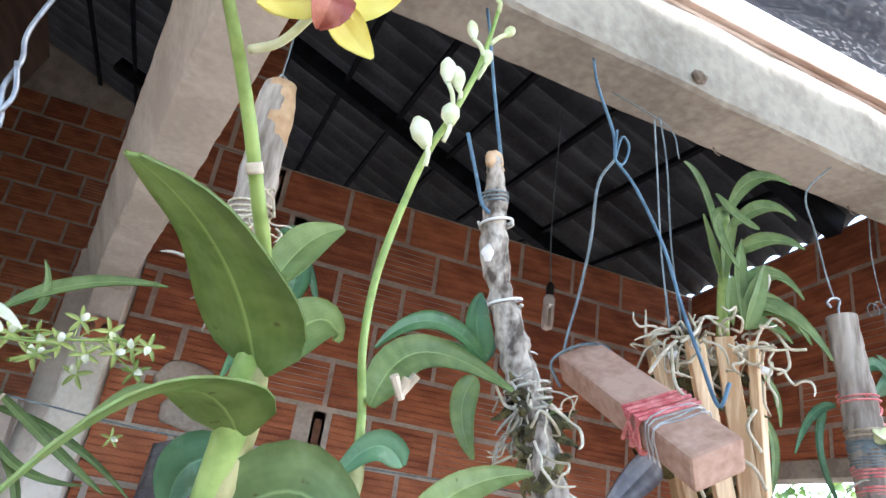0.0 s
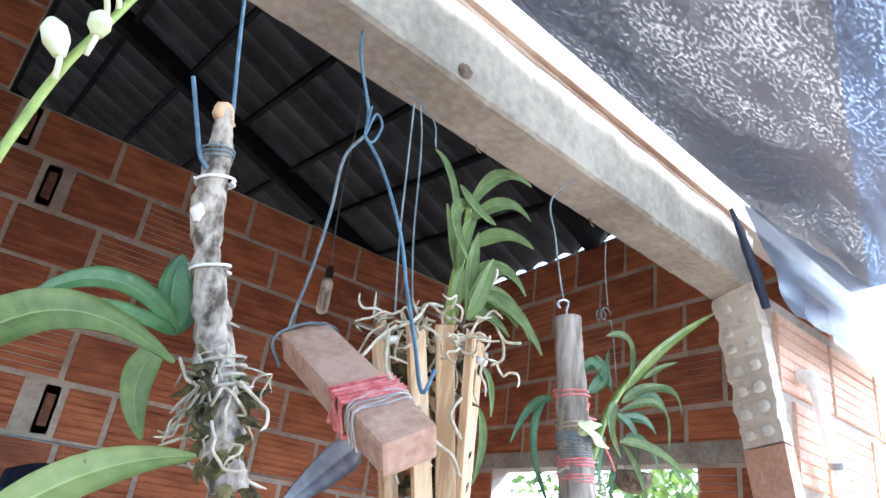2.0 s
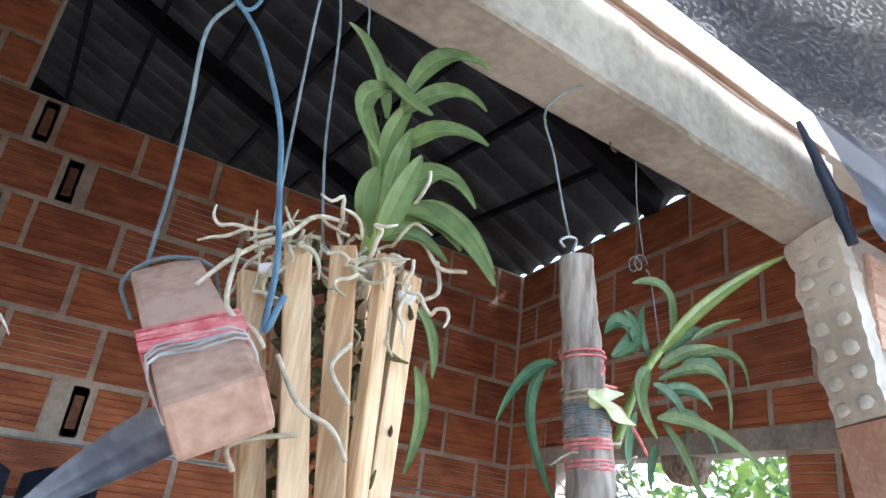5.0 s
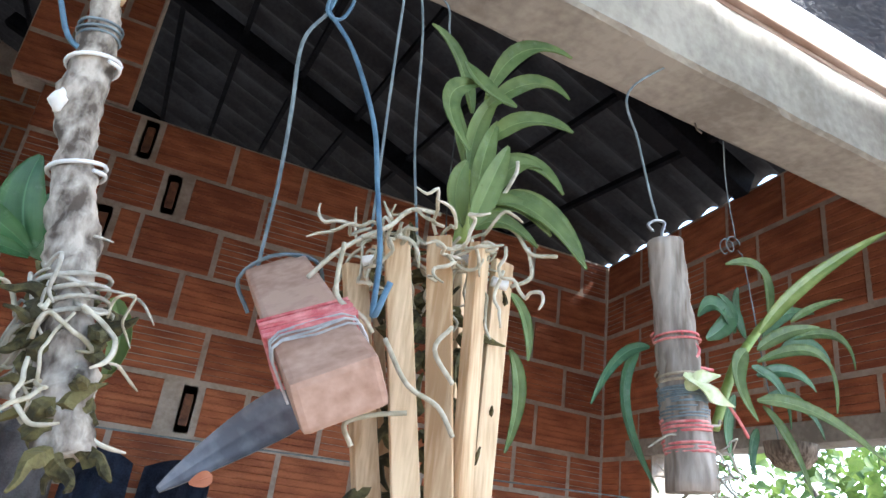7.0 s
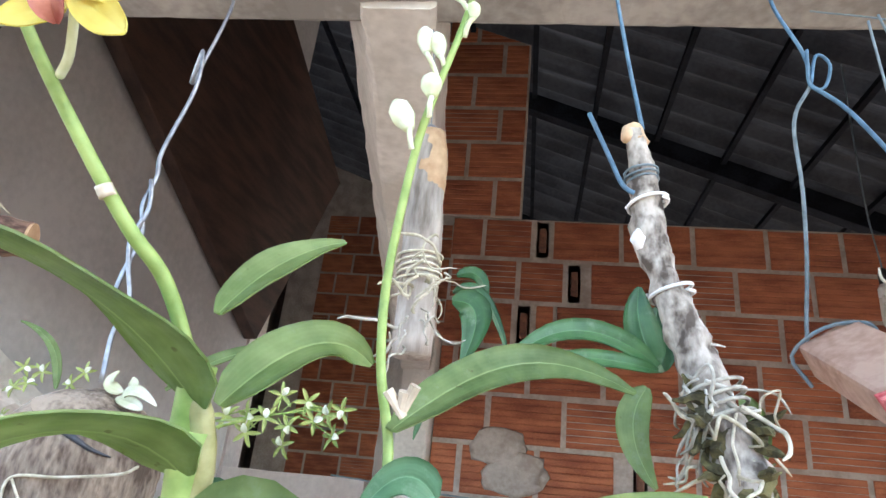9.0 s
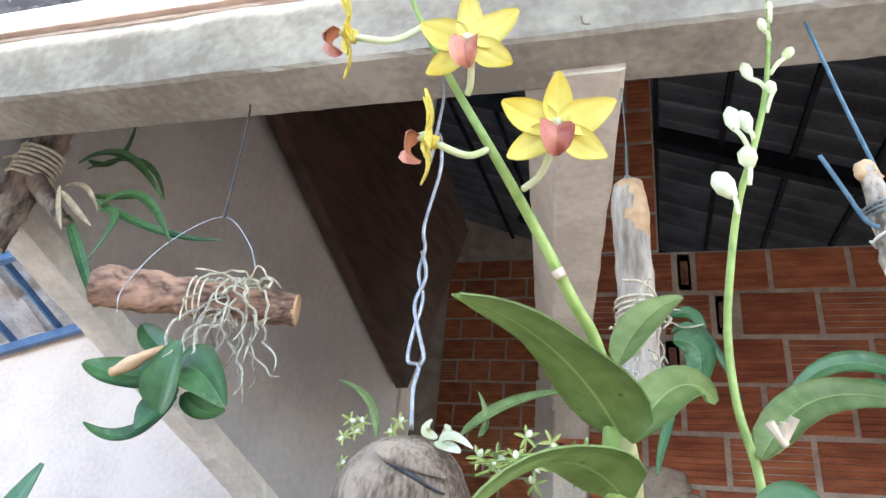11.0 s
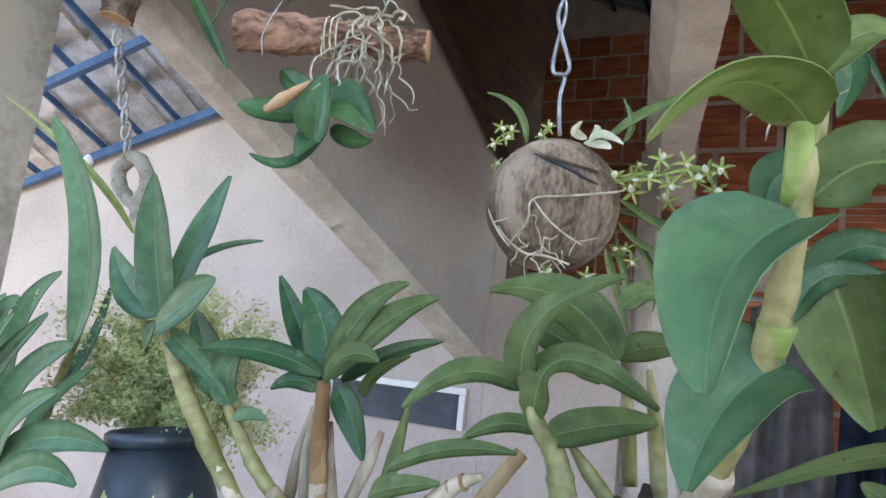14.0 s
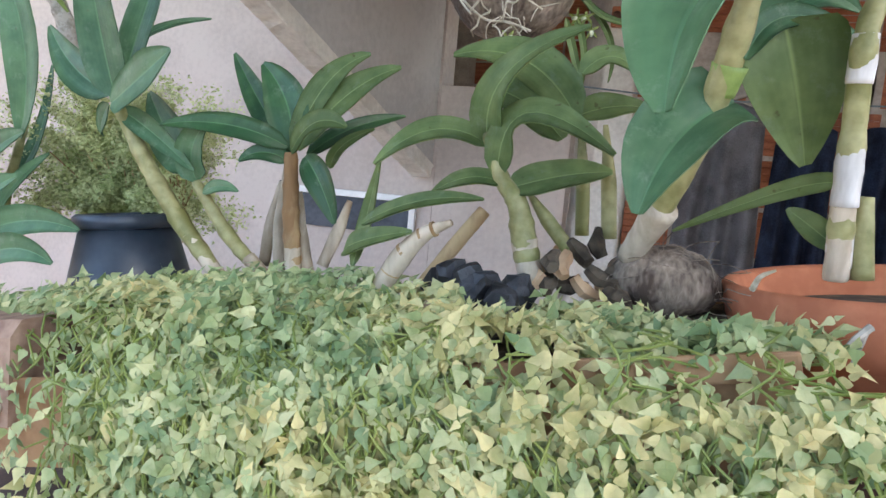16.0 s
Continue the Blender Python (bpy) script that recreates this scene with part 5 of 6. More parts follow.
# ---- bench and its plants ----
bench = thing("plant_bench", "rough timber plant bench under trailing creeper", "bench")
m, length = beam_matrix((-1.551, 0.620, 0.593), (0.139, 0.620, 1.119))
part("bench_top", boxed((0, -0.19, -0.03), (length, 0.17, 0.0), 0.004, m), BROWN_WOOD, bench)
for f in (0.06, 0.94):
    for dy in (-0.15, 0.13):
        c = m @ Vector((length * f, dy, -0.03))
        part("leg", boxed((c.x - .025, c.y - .025, 0), (c.x + .025, c.y + .025, c.z), 0.003), BROWN_WOOD, bench)
trough = thing("clay_trough", "brown clay trough overgrown by creeper", "planter")
tm, tl = beam_matrix((-0.896, 0.500, 0.990), (-0.038, 0.500, 1.172))
bm = bmesh.new()
box(bm, (0, 0, -0.07), (tl, 0.018, 0.0), 0.006, tm)
box(bm, (0, 0.22, -0.07), (tl, 0.24, 0.0), 0.006, tm)
box(bm, (0, 0.018, -0.07), (0.018, 0.22, 0.0), 0.004, tm)
box(bm, (tl - 0.018, 0.018, -0.07), (tl, 0.22, 0.0), 0.004, tm)
part("shell", bm, TROUGH, trough)
part("rim", boxed((-0.004, -0.006, -0.012), (tl + 0.004, -0.001, 0.004), 0.002, tm), TROUGH, trough)
bm = bmesh.new()
bmesh.ops.create_grid(bm, x_segments=60, y_segments=18, size=0.5)
for v in bm.verts:
    p = tm @ Vector(((v.co.x + .5) * tl, 0.119 + v.co.y * 0.198, -0.008))
    v.co = p + Vector((0, 0, 0.010 * noise.noise(p * 40)))
part("soil", bm, SOIL, trough)

pot = thing("terracotta_pot", "orange terracotta pot with a broad rim", "pot")
pm = Matrix.Translation((0.047, 0.665, 1.202)) @ pose(0, 0, 0, 0, -7, 0)
part("body", lathe([(0.075, -0.20), (0.098, -0.045), (0.108, -0.042), (0.112, -0.002), (0.109, 0.0), (0.102, -0.003), (0.094, -0.03), (0.01, -0.03)], 48, (0, 0, 0), pm), TERRACOTTA, pot, smooth=True)
part("soil", lathe([(0.0945, -0.032), (0.094, -0.024), (0.01, -0.018)], 32, (0, 0, 0), pm), SOIL, pot)
part("root", tubed([(0.006, 0.545, 1.186), (-0.004, 0.540, 1.176), (-0.010, 0.535, 1.163)], [0.0025, 0.0016, 0.0008], 6, 4), ROOT_GREY, pot)
part("root", tubed([(0.004, 0.545, 1.184), (-0.000, 0.540, 1.171), (-0.004, 0.535, 1.162)], [0.002, 0.0014, 0.0008], 6, 4), ROOT_GREY, pot)
part("root", tubed([(-0.053, 0.570, 1.195), (-0.050, 0.565, 1.204), (-0.042, 0.565, 1.209)], [0.002, 0.0016, 0.0008], 6, 4), ROOT, pot)

dark_pot = thing("dark_pot", "dark blue-grey plastic pot tipped on the bench", "pot")
dm, _l = beam_matrix((-0.671, 0.720, 1.087), (-0.679, 0.720, 1.165), (0, 1, 0))
part("body", lathe([(0.070, -0.03), (0.068, 0.0), (0.050, 0.071), (0.044, 0.071)], 40, (0, 0, 0), dm @ pose(0, 0, 0, 0, 90, 0)), POT_BLACK, dark_pot, smooth=True)
part("rim", lathe([(0.050, 0.070), (0.056, 0.073), (0.056, 0.083), (0.052, 0.086), (0.046, 0.084), (0.045, 0.072)], 40, (0, 0, 0), dm @ pose(0, 0, 0, 0, 90, 0)), POT_BLACK, dark_pot, smooth=True)


def orchid(name, label, canes=(), mat=None):
    p = thing(name, label, "orchid")
    for pts, r in canes:
        n = 26
        rr = []
        for i in range(n):
            f = i / (n - 1) * (len(r) - 1)
            k = min(int(f), len(r) - 2)
            rr.append((r[k] + (r[k + 1] - r[k]) * (f - k)) * (1.14 if i % 5 == 4 else 1.0 - 0.05 * (i % 5 == 0)))
        part("cane", tubed(pts, rr, 12, 10, 0.06, 60), mat or CANE, p, smooth=True)
        q = smooth_path(pts, 8)[:max(4, len(pts) * 2)]
        part("sheath", tubed(q[::2], [r[0] * 1.12] * (len(q[::2]) - 1) + [r[0] * 1.16], 12, 4, 0.12, 70), CANE_DRY, p, "papery grey base sheath", True)
    return p


# tall orchid with the yellow flowers
tall = orchid("flowering_orchid", "tall orchid with broad glossy leaves and yellow flowers", [
    ([(-0.129, 0.640, 1.201), (-0.118, 0.620, 1.225), (-0.102, 0.600, 1.267), (-0.087, 0.585, 1.312), (-0.079, 0.570, 1.353), (-0.073, 0.560, 1.400), (-0.067, 0.550, 1.444), (-0.071, 0.540, 1.469)],
     [0.006, 0.009, 0.010, 0.0095, 0.008, 0.007, 0.006, 0.005])])
part("sheath", tubed([(-0.133, 0.640, 1.198), (-0.123, 0.627, 1.216), (-0.111, 0.610, 1.239)], [0.0075, 0.010, 0.0115], 12, 5, 0.1, 80), CANE_DRY, tall, "papery white sheath", True)
leaves(tall, LEAF_BLUE, [((-0.074, 0.553, 1.386), (-0.106, 0.515, 1.350), (-0.113, 0.480, 1.289), 0.080)], facing=(-.48, -.86, .18), shape=0.62, fold=0.42, wave=0.10)
leaves(tall, LEAF_BLUE, [((-0.076, 0.588, 1.308), (-0.106, 0.562, 1.282), (-0.123, 0.540, 1.235), 0.066)], facing=(-.42, -.88, .2), shape=0.62, fold=0.40, wave=0.10)
leaves(tall, LEAF_YOUNG, [((-0.070, 0.541, 1.464), (-0.100, 0.486, 1.496), (-0.136, 0.428, 1.503), 0.054)], facing=(-.26, -.11, -.96), shape=0.60, fold=-0.15, wave=0.08)
leaves(tall, LEAF_YOUNG, [((-0.070, 0.545, 1.436), (-0.104, 0.497, 1.444), (-0.142, 0.455, 1.401), 0.046)], facing=(-.1, -.42, -.90), shape=0.58, fold=-0.15, wave=0.08)
leaves(tall, LEAF_YOUNG, [((-0.073, 0.545, 1.508), (-0.057, 0.568, 1.544), (-0.034, 0.594, 1.569), 0.022), ((-0.067, 0.555, 1.468), (-0.040, 0.588, 1.508), (-0.016, 0.622, 1.508), 0.030)], facing=(-.1, -.95, .12), fold=0.30, wave=0.08)
leaves(tall, LEAF, [((-0.068, 0.560, 1.398), (-0.030, 0.545, 1.414), (0.001, 0.542, 1.362), 0.044)], facing=(.25, -.93, .22), shape=0.66, fold=0.26, wave=0.08)
leaves(tall, LEAF, [((-0.054, 0.590, 1.358), (-0.041, 0.602, 1.324), (-0.025, 0.632, 1.275), 0.066)], facing=(.05, -.98, .12), shape=0.60, fold=0.16, wave=0.10)
leaves(tall, LEAF_BLUE, [((-0.074, 0.572, 1.332), (-0.052, 0.592, 1.362), (-0.006, 0.622, 1.356), 0.018), ((-0.068, 0.640, 1.352), (-0.038, 0.640, 1.386), (-0.004, 0.645, 1.378), 0.028), ((-0.066, 0.590, 1.428), (-0.086, 0.600, 1.420), (-0.088, 0.602, 1.398), 0.030)], facing=(.05, -.95, .3), fold=0.25)
for lo, hi, r in ((1.395, 1.455, 0.0085), (1.452, 1.482, 0.0075), (1.312, 1.330, 0.0108)):
    part("leaf_sheath", tubed([(-0.077 - 0.1 * (1.39 - lo) * (lo < 1.35), 0.566 - 0.28 * (lo - 1.38), lo), (-0.072 - 0.16 * (1.39 - hi) * (hi < 1.35), 0.566 - 0.28 * (hi - 1.38), hi)], [r * .8, r * 1.05], 12, 5, 0.04, 60), STEM_GREEN, tall, "yellow-green leaf sheath", True)
part("flower_stem", tubed([(-0.071, 0.540, 1.471), (-0.082, 0.512, 1.509), (-0.092, 0.490, 1.525), (-0.107, 0.465, 1.552), (-0.126, 0.445, 1.585), (-0.148, 0.435, 1.624), (-0.164, 0.430, 1.655), (-0.179, 0.425, 1.689)], [0.0034, 0.0034, 0.0032, 0.0029, 0.0025, 0.0022, 0.0018, 0.0013], 10, 6), STEM_GREEN, tall, smooth=True)
part("stem_joint", tubed([(-0.099, 0.477, 1.537), (-0.097, 0.479, 1.533)], 0.0036, 10, 3), CANE_DRY, tall, "papery stem joint", True)


def yellow_flower(parent, c, size, face, joint, side=False):
    """Three sepals, two broad petals and a maroon lip."""
    c, f = Vector(c), Vector(face).normalized()
    u = f.cross(Vector((0, 0, 1))).normalized() * -1
    v = u.cross(f) * -1
    if v.z < 0:
        v = -v
    fl = part("flower", tubed([c + f * 0.001, c - f * 0.006 - v * 0.003], [0.003, 0.004], 8, 3), PETAL, parent, smooth=True)
    for ang, ln, w in ((90, .95, .5), (25, 1.0, .62), (155, 1.0, .62), (-35, .95, .52), (-145, .95, .52)):
        a = radians(ang)
        d = u * math.cos(a) + v * math.sin(a)
        part("petal", blade(bmesh.new(), c, c + d * size * ln * .5 - f * size * .10, c + d * size * ln + f * size * 0.05, size * w, f, 0.15, 0.85, 10, 0.0008, 0.12), PETAL, fl, smooth=True)
    bm = bmesh.new()
    blade(bm, c + f * .002, c - v * size * .28 + f * size * .30, c - v * size * .52 + f * size * .08, size * .55, f + v * .4, 0.5, 0.8, 8, 0.0008, 0.2)
    part("lip", bm, LIP, fl, smooth=True)
    part("column", tubed([c + v * size * .05, c + f * size * .18], [size * .10, size * .07], 8, 3), BUD, fl, smooth=True)
    part("pedicel", tubed([c - f * .005 - v * .003, (c - f * .012 - v * .006).lerp(Vector(joint), .45) - Vector((0, 0, .004)), joint], 0.0019, 8, 5), BUD, fl, smooth=True)


yellow_flower(tall, (-0.092, 0.420, 1.584), 0.029, (0.15, -1, -.25), (-0.113, 0.452, 1.571))
yellow_flower(tall, (-0.138, 0.415, 1.640), 0.029, (0.0, -1, -.35), (-0.143, 0.436, 1.622))
yellow_flower(tall, (-0.159, 0.425, 1.588), 0.027, (-.95, -.35, -.1), (-0.130, 0.443, 1.591))
yellow_flower(tall, (-0.208, 0.410, 1.653), 0.027, (-.9, -.4, -.2), (-0.170, 0.428, 1.668))

# second cane with its bud spray
budded = orchid("budding_orchid", "orchid cane with papery bark and a spray of pale buds", [
    ([(-0.003, 0.600, 1.204), (-0.006, 0.595, 1.245), (-0.008, 0.590, 1.296), (-0.011, 0.580, 1.350), (-0.003, 0.588, 1.385), (0.004, 0.605, 1.440)], [0.0066, 0.0072, 0.007, 0.0066, 0.006, 0.005])], CANE)
for a, b, r in (((-0.0060, 0.594, 1.250), (-0.0075, 0.591, 1.285), 0.0080), ((-0.0100, 0.584, 1.322), (-0.0110, 0.581, 1.350), 0.0076), ((-0.003, 0.600, 1.212), (-0.005, 0.597, 1.238), 0.0079)):
    part("sheath", tubed([a, Vector(a).lerp(Vector(b), .5), b], [r * .97, r, r * .96], 12, 4, 0.08, 90), BAND_WHITE, budded, "papery white band round the cane", True)
part("cane", tubed([(0.011, 0.600, 1.206), (0.007, 0.600, 1.239), (0.007, 0.600, 1.257)], [0.007, 0.0065, 0.004], 10, 5), CANE, budded, smooth=True)
part("flower_stem", tubed([(0.004, 0.606, 1.438), (0.002, 0.606, 1.465), (-0.006, 0.602, 1.502), (-0.008, 0.596, 1.545), (-0.003, 0.586, 1.590), (0.004, 0.575, 1.628), (0.013, 0.565, 1.655), (0.024, 0.560, 1.694), (0.032, 0.560, 1.743), (0.035, 0.560, 1.784)],
    [0.003, 0.0028, 0.0026, 0.0026, 0.0025, 0.0024, 0.0022, 0.002, 0.0016, 0.001], 8, 6), STEM_GREEN, budded, smooth=True)
for tip, bot, joint, r in (((-0.010, 0.565, 1.644), (0.000, 0.565, 1.626), (0.002, 0.568, 1.615), .0068), ((0.009, 0.560, 1.659), (0.011, 0.560, 1.644), (0.010, 0.565, 1.634), .006), ((0.002, 0.560, 1.692), (0.005, 0.560, 1.674), (0.013, 0.565, 1.658), .0052),
                           ((0.009, 0.560, 1.688), (0.013, 0.560, 1.672), (0.016, 0.565, 1.666), .0050), ((0.029, 0.560, 1.711), (0.029, 0.560, 1.699), (0.025, 0.562, 1.687), .0042), ((0.014, 0.560, 1.729), (0.018, 0.560, 1.715), (0.027, 0.560, 1.703), .0038),
                           ((0.046, 0.560, 1.738), (0.040, 0.560, 1.729), (0.030, 0.560, 1.717), .0036), ((0.029, 0.560, 1.768), (0.031, 0.560, 1.756), (0.033, 0.560, 1.746), .003), ((0.036, 0.560, 1.783), (0.036, 0.560, 1.774), (0.035, 0.560, 1.763), .0028)):
    t, b = Vector(tip), Vector(bot)
    bd = part("bud", tubed([t, t.lerp(b, .25), t.lerp(b, .6), b], [r * .35, r * .95, r, r * .45], 10, 5), BUD, budded, smooth=True)
    part("pedicel", tubed([b, b.lerp(Vector(joint), .5) + Vector((0, -.003, 0)), joint], 0.0016, 7, 4), BUD, bd, smooth=True)
leaves(budded, LEAF, [((0.004, 0.600, 1.470), (0.066, 0.690, 1.532), (0.134, 0.672, 1.514), 0.029)], facing=(-.1, -.95, .15), shape=0.62, fold=0.2)
leaves(budded, LEAF_BLUE, [((0.030, 0.600, 1.440), (0.011, 0.600, 1.448), (-0.010, 0.600, 1.424), 0.019)], facing=(-.1, -.95, .15), shape=0.62, fold=0.2)
leaves(budded, LEAF, [((-0.003, 0.610, 1.223), (-0.021, 0.610, 1.236), (-0.035, 0.610, 1.245), 0.018), ((-0.005, 0.600, 1.262), (-0.033, 0.620, 1.258), (-0.103, 0.630, 1.222), 0.014)], fold=0.25)
leaves(budded, LEAF_YOUNG, [((0.050, 0.640, 1.398), (0.112, 0.690, 1.440), (0.184, 0.718, 1.462), 0.026)], facing=(0, -.9, .4), fold=0.25)
for a, b in (((0.014, 0.575, 1.473), (0.006, 0.570, 1.484)), ((0.012, 0.575, 1.474), (0.014, 0.570, 1.484)), ((0.013, 0.575, 1.475), (0.019, 0.570, 1.487))):
    part("cut_stub", tubed([a, b], [0.0022, 0.0028], 8, 3), CANE_DRY, budded, "dry cut stub")

# plants along the bench
p1 = orchid("bench_orchid", "leafy orchid with leaning ringed canes by the dark pot", [([(-0.509, 0.660, 1.131), (-0.556, 0.660, 1.179), (-0.595, 0.655, 1.232), (-0.626, 0.650, 1.285)], [0.007, 0.009, 0.008, 0.006]), ([(-0.455, 0.660, 1.136), (-0.499, 0.660, 1.171), (-0.540, 0.660, 1.219)], [0.006, 0.007, 0.005])])
leaves(p1, LEAF_BLUE, [((-0.632, 0.650, 1.296), (-0.645, 0.640, 1.365), (-0.651, 0.630, 1.437), 0.051), ((-0.627, 0.650, 1.293), (-0.621, 0.670, 1.372), (-0.608, 0.690, 1.452), 0.041), ((-0.626, 0.640, 1.287), (-0.572, 0.620, 1.312), (-0.532, 0.610, 1.334), 0.046),
    ((-0.648, 0.660, 1.299), (-0.707, 0.670, 1.324), (-0.753, 0.680, 1.367), 0.038), ((-0.648, 0.680, 1.341), (-0.643, 0.720, 1.375), (-0.610, 0.760, 1.394), 0.013)], facing=(0, -1, .3))
leaves(p1, LEAF_BLUE, [((-0.539, 0.660, 1.221), (-0.538, 0.650, 1.251), (-0.514, 0.645, 1.280), 0.038), ((-0.558, 0.670, 1.228), (-0.594, 0.680, 1.264), (-0.636, 0.700, 1.305), 0.041), ((-0.624, 0.650, 1.282), (-0.585, 0.650, 1.263), (-0.535, 0.650, 1.230), 0.023), ((-0.523, 0.650, 1.211), (-0.497, 0.640, 1.219), (-0.477, 0.640, 1.216), 0.013), ((-0.660, 0.670, 1.288), (-0.679, 0.680, 1.269), (-0.687, 0.690, 1.257), 0.026)])
p2 = orchid("bench_orchid", "spreading orchid on brown striped canes", [([(-0.426, 0.660, 1.142), (-0.433, 0.660, 1.196), (-0.437, 0.660, 1.255)], [0.007, 0.008, 0.006])], CANE_BROWN)
for pts in ([(-0.479, 0.690, 1.143), (-0.474, 0.690, 1.183), (-0.464, 0.690, 1.227)], [(-0.455, 0.680, 1.142), (-0.457, 0.680, 1.186), (-0.453, 0.680, 1.239)], [(-0.416, 0.670, 1.138), (-0.426, 0.670, 1.176), (-0.432, 0.670, 1.220)], [(-0.409, 0.680, 1.152), (-0.399, 0.690, 1.188), (-0.395, 0.700, 1.214)]):
    part("cane", tubed(pts, [0.006, 0.0062, 0.003], 10, 5, 0.15, 60), CANE_DRY, p2, "dry grey cane", True)
leaves(p2, LEAF_DARK, [((-0.449, 0.680, 1.255), (-0.500, 0.700, 1.301), (-0.547, 0.720, 1.351), 0.028), ((-0.442, 0.670, 1.258), (-0.458, 0.680, 1.302), (-0.492, 0.690, 1.337), 0.044), ((-0.441, 0.660, 1.260), (-0.493, 0.640, 1.275), (-0.558, 0.630, 1.270), 0.023),
    ((-0.439, 0.660, 1.247), (-0.460, 0.650, 1.253), (-0.478, 0.640, 1.243), 0.018), ((-0.437, 0.690, 1.254), (-0.408, 0.720, 1.283), (-0.370, 0.760, 1.301), 0.020), ((-0.422, 0.660, 1.252), (-0.399, 0.650, 1.229), (-0.383, 0.650, 1.196), 0.026)])
leaves(p2, LEAF, [((-0.441, 0.670, 1.260), (-0.416, 0.680, 1.320), (-0.379, 0.690, 1.349), 0.031), ((-0.431, 0.660, 1.258), (-0.394, 0.680, 1.311), (-0.348, 0.690, 1.338), 0.033), ((-0.430, 0.650, 1.256), (-0.397, 0.630, 1.281), (-0.362, 0.620, 1.279), 0.026), ((-0.406, 0.680, 1.244), (-0.407, 0.700, 1.265), (-0.384, 0.720, 1.284), 0.015)], facing=(0, -.9, .5))
dry = thing("dry_cane", "cream dry orchid cane with brown rings", "dry cane")
part("cane", tubed([(-0.313, 0.600, 1.155), (-0.296, 0.595, 1.181), (-0.277, 0.590, 1.202), (-0.254, 0.585, 1.214)], [0.0075, 0.0085, 0.006, 0.0025], 12, 6, 0.05), CANE_DRY, dry, smooth=True)
for a, b in (((-0.293, 0.594, 1.186), (-0.291, 0.594, 1.188)), ((-0.279, 0.590, 1.201), (-0.277, 0.590, 1.202)), ((-0.269, 0.588, 1.207), (-0.267, 0.588, 1.208)), ((-0.304, 0.597, 1.169), (-0.302, 0.597, 1.173))):
    part("ring", tubed([a, b], 0.0081 if a[0] < -.29 else 0.006, 12, 2), CANE_BROWN, dry)
stub = thing("cut_cane", "short mottled cut cane stump", "dry cane")
part("cane", tubed([(-0.299, 0.660, 1.153), (-0.280, 0.670, 1.184), (-0.258, 0.685, 1.219)], [0.006, 0.0065, 0.006], 10, 6, 0.1), CANE_BROWN, stub, smooth=True)
p3 = orchid("bench_orchid", "arching green orchid on a swollen ringed cane", [([(-0.198, 0.620, 1.173), (-0.207, 0.620, 1.204), (-0.215, 0.620, 1.231), (-0.229, 0.620, 1.249), (-0.243, 0.620, 1.282)], [0.0085, 0.010, 0.008, 0.006, 0.005])])
leaves(p3, LEAF, [((-0.242, 0.620, 1.274), (-0.228, 0.600, 1.322), (-0.170, 0.590, 1.354), 0.033), ((-0.183, 0.650, 1.300), (-0.230, 0.660, 1.343), (-0.289, 0.660, 1.345), 0.044), ((-0.193, 0.660, 1.283), (-0.236, 0.670, 1.315), (-0.274, 0.680, 1.319), 0.038),
    ((-0.242, 0.620, 1.273), (-0.280, 0.600, 1.280), (-0.316, 0.580, 1.251), 0.026), ((-0.232, 0.620, 1.249), (-0.210, 0.600, 1.296), (-0.146, 0.600, 1.271), 0.031), ((-0.223, 0.620, 1.241), (-0.186, 0.630, 1.254), (-0.150, 0.640, 1.260), 0.033), ((-0.228, 0.620, 1.245), (-0.252, 0.610, 1.247), (-0.277, 0.600, 1.233), 0.018)], facing=(0, -.75, .7))
leaves(p3, LEAF, [((-0.332, 0.600, 1.204), (-0.284, 0.590, 1.226), (-0.230, 0.580, 1.233), 0.017), ((-0.188, 0.680, 1.302), (-0.161, 0.690, 1.313), (-0.132, 0.700, 1.314), 0.031), ((-0.192, 0.720, 1.343), (-0.170, 0.720, 1.358), (-0.145, 0.720, 1.345), 0.028), ((-0.346, 0.600, 1.181), (-0.324, 0.590, 1.193), (-0.284, 0.585, 1.204), 0.023), ((-0.338, 0.600, 1.170), (-0.333, 0.610, 1.211), (-0.320, 0.600, 1.258), 0.013)], facing=(0, -.75, .7))
for pts in ([(-0.175, 0.700, 1.206), (-0.179, 0.700, 1.250), (-0.186, 0.700, 1.303)], [(-0.149, 0.660, 1.209), (-0.154, 0.660, 1.253), (-0.161, 0.660, 1.296)], [(-0.176, 0.640, 1.199), (-0.195, 0.640, 1.220), (-0.211, 0.640, 1.239)]):
    part("cane", tubed(pts, [0.006, 0.006, 0.002], 8, 5), CANE, p3, smooth=True)
p4 = orchid("bench_orchid", "pale upright strap-leaved orchid at the bench end", [([(-0.921, 0.740, 1.076), (-0.871, 0.730, 1.196), (-0.837, 0.720, 1.261)], [0.005, 0.006, 0.004])])
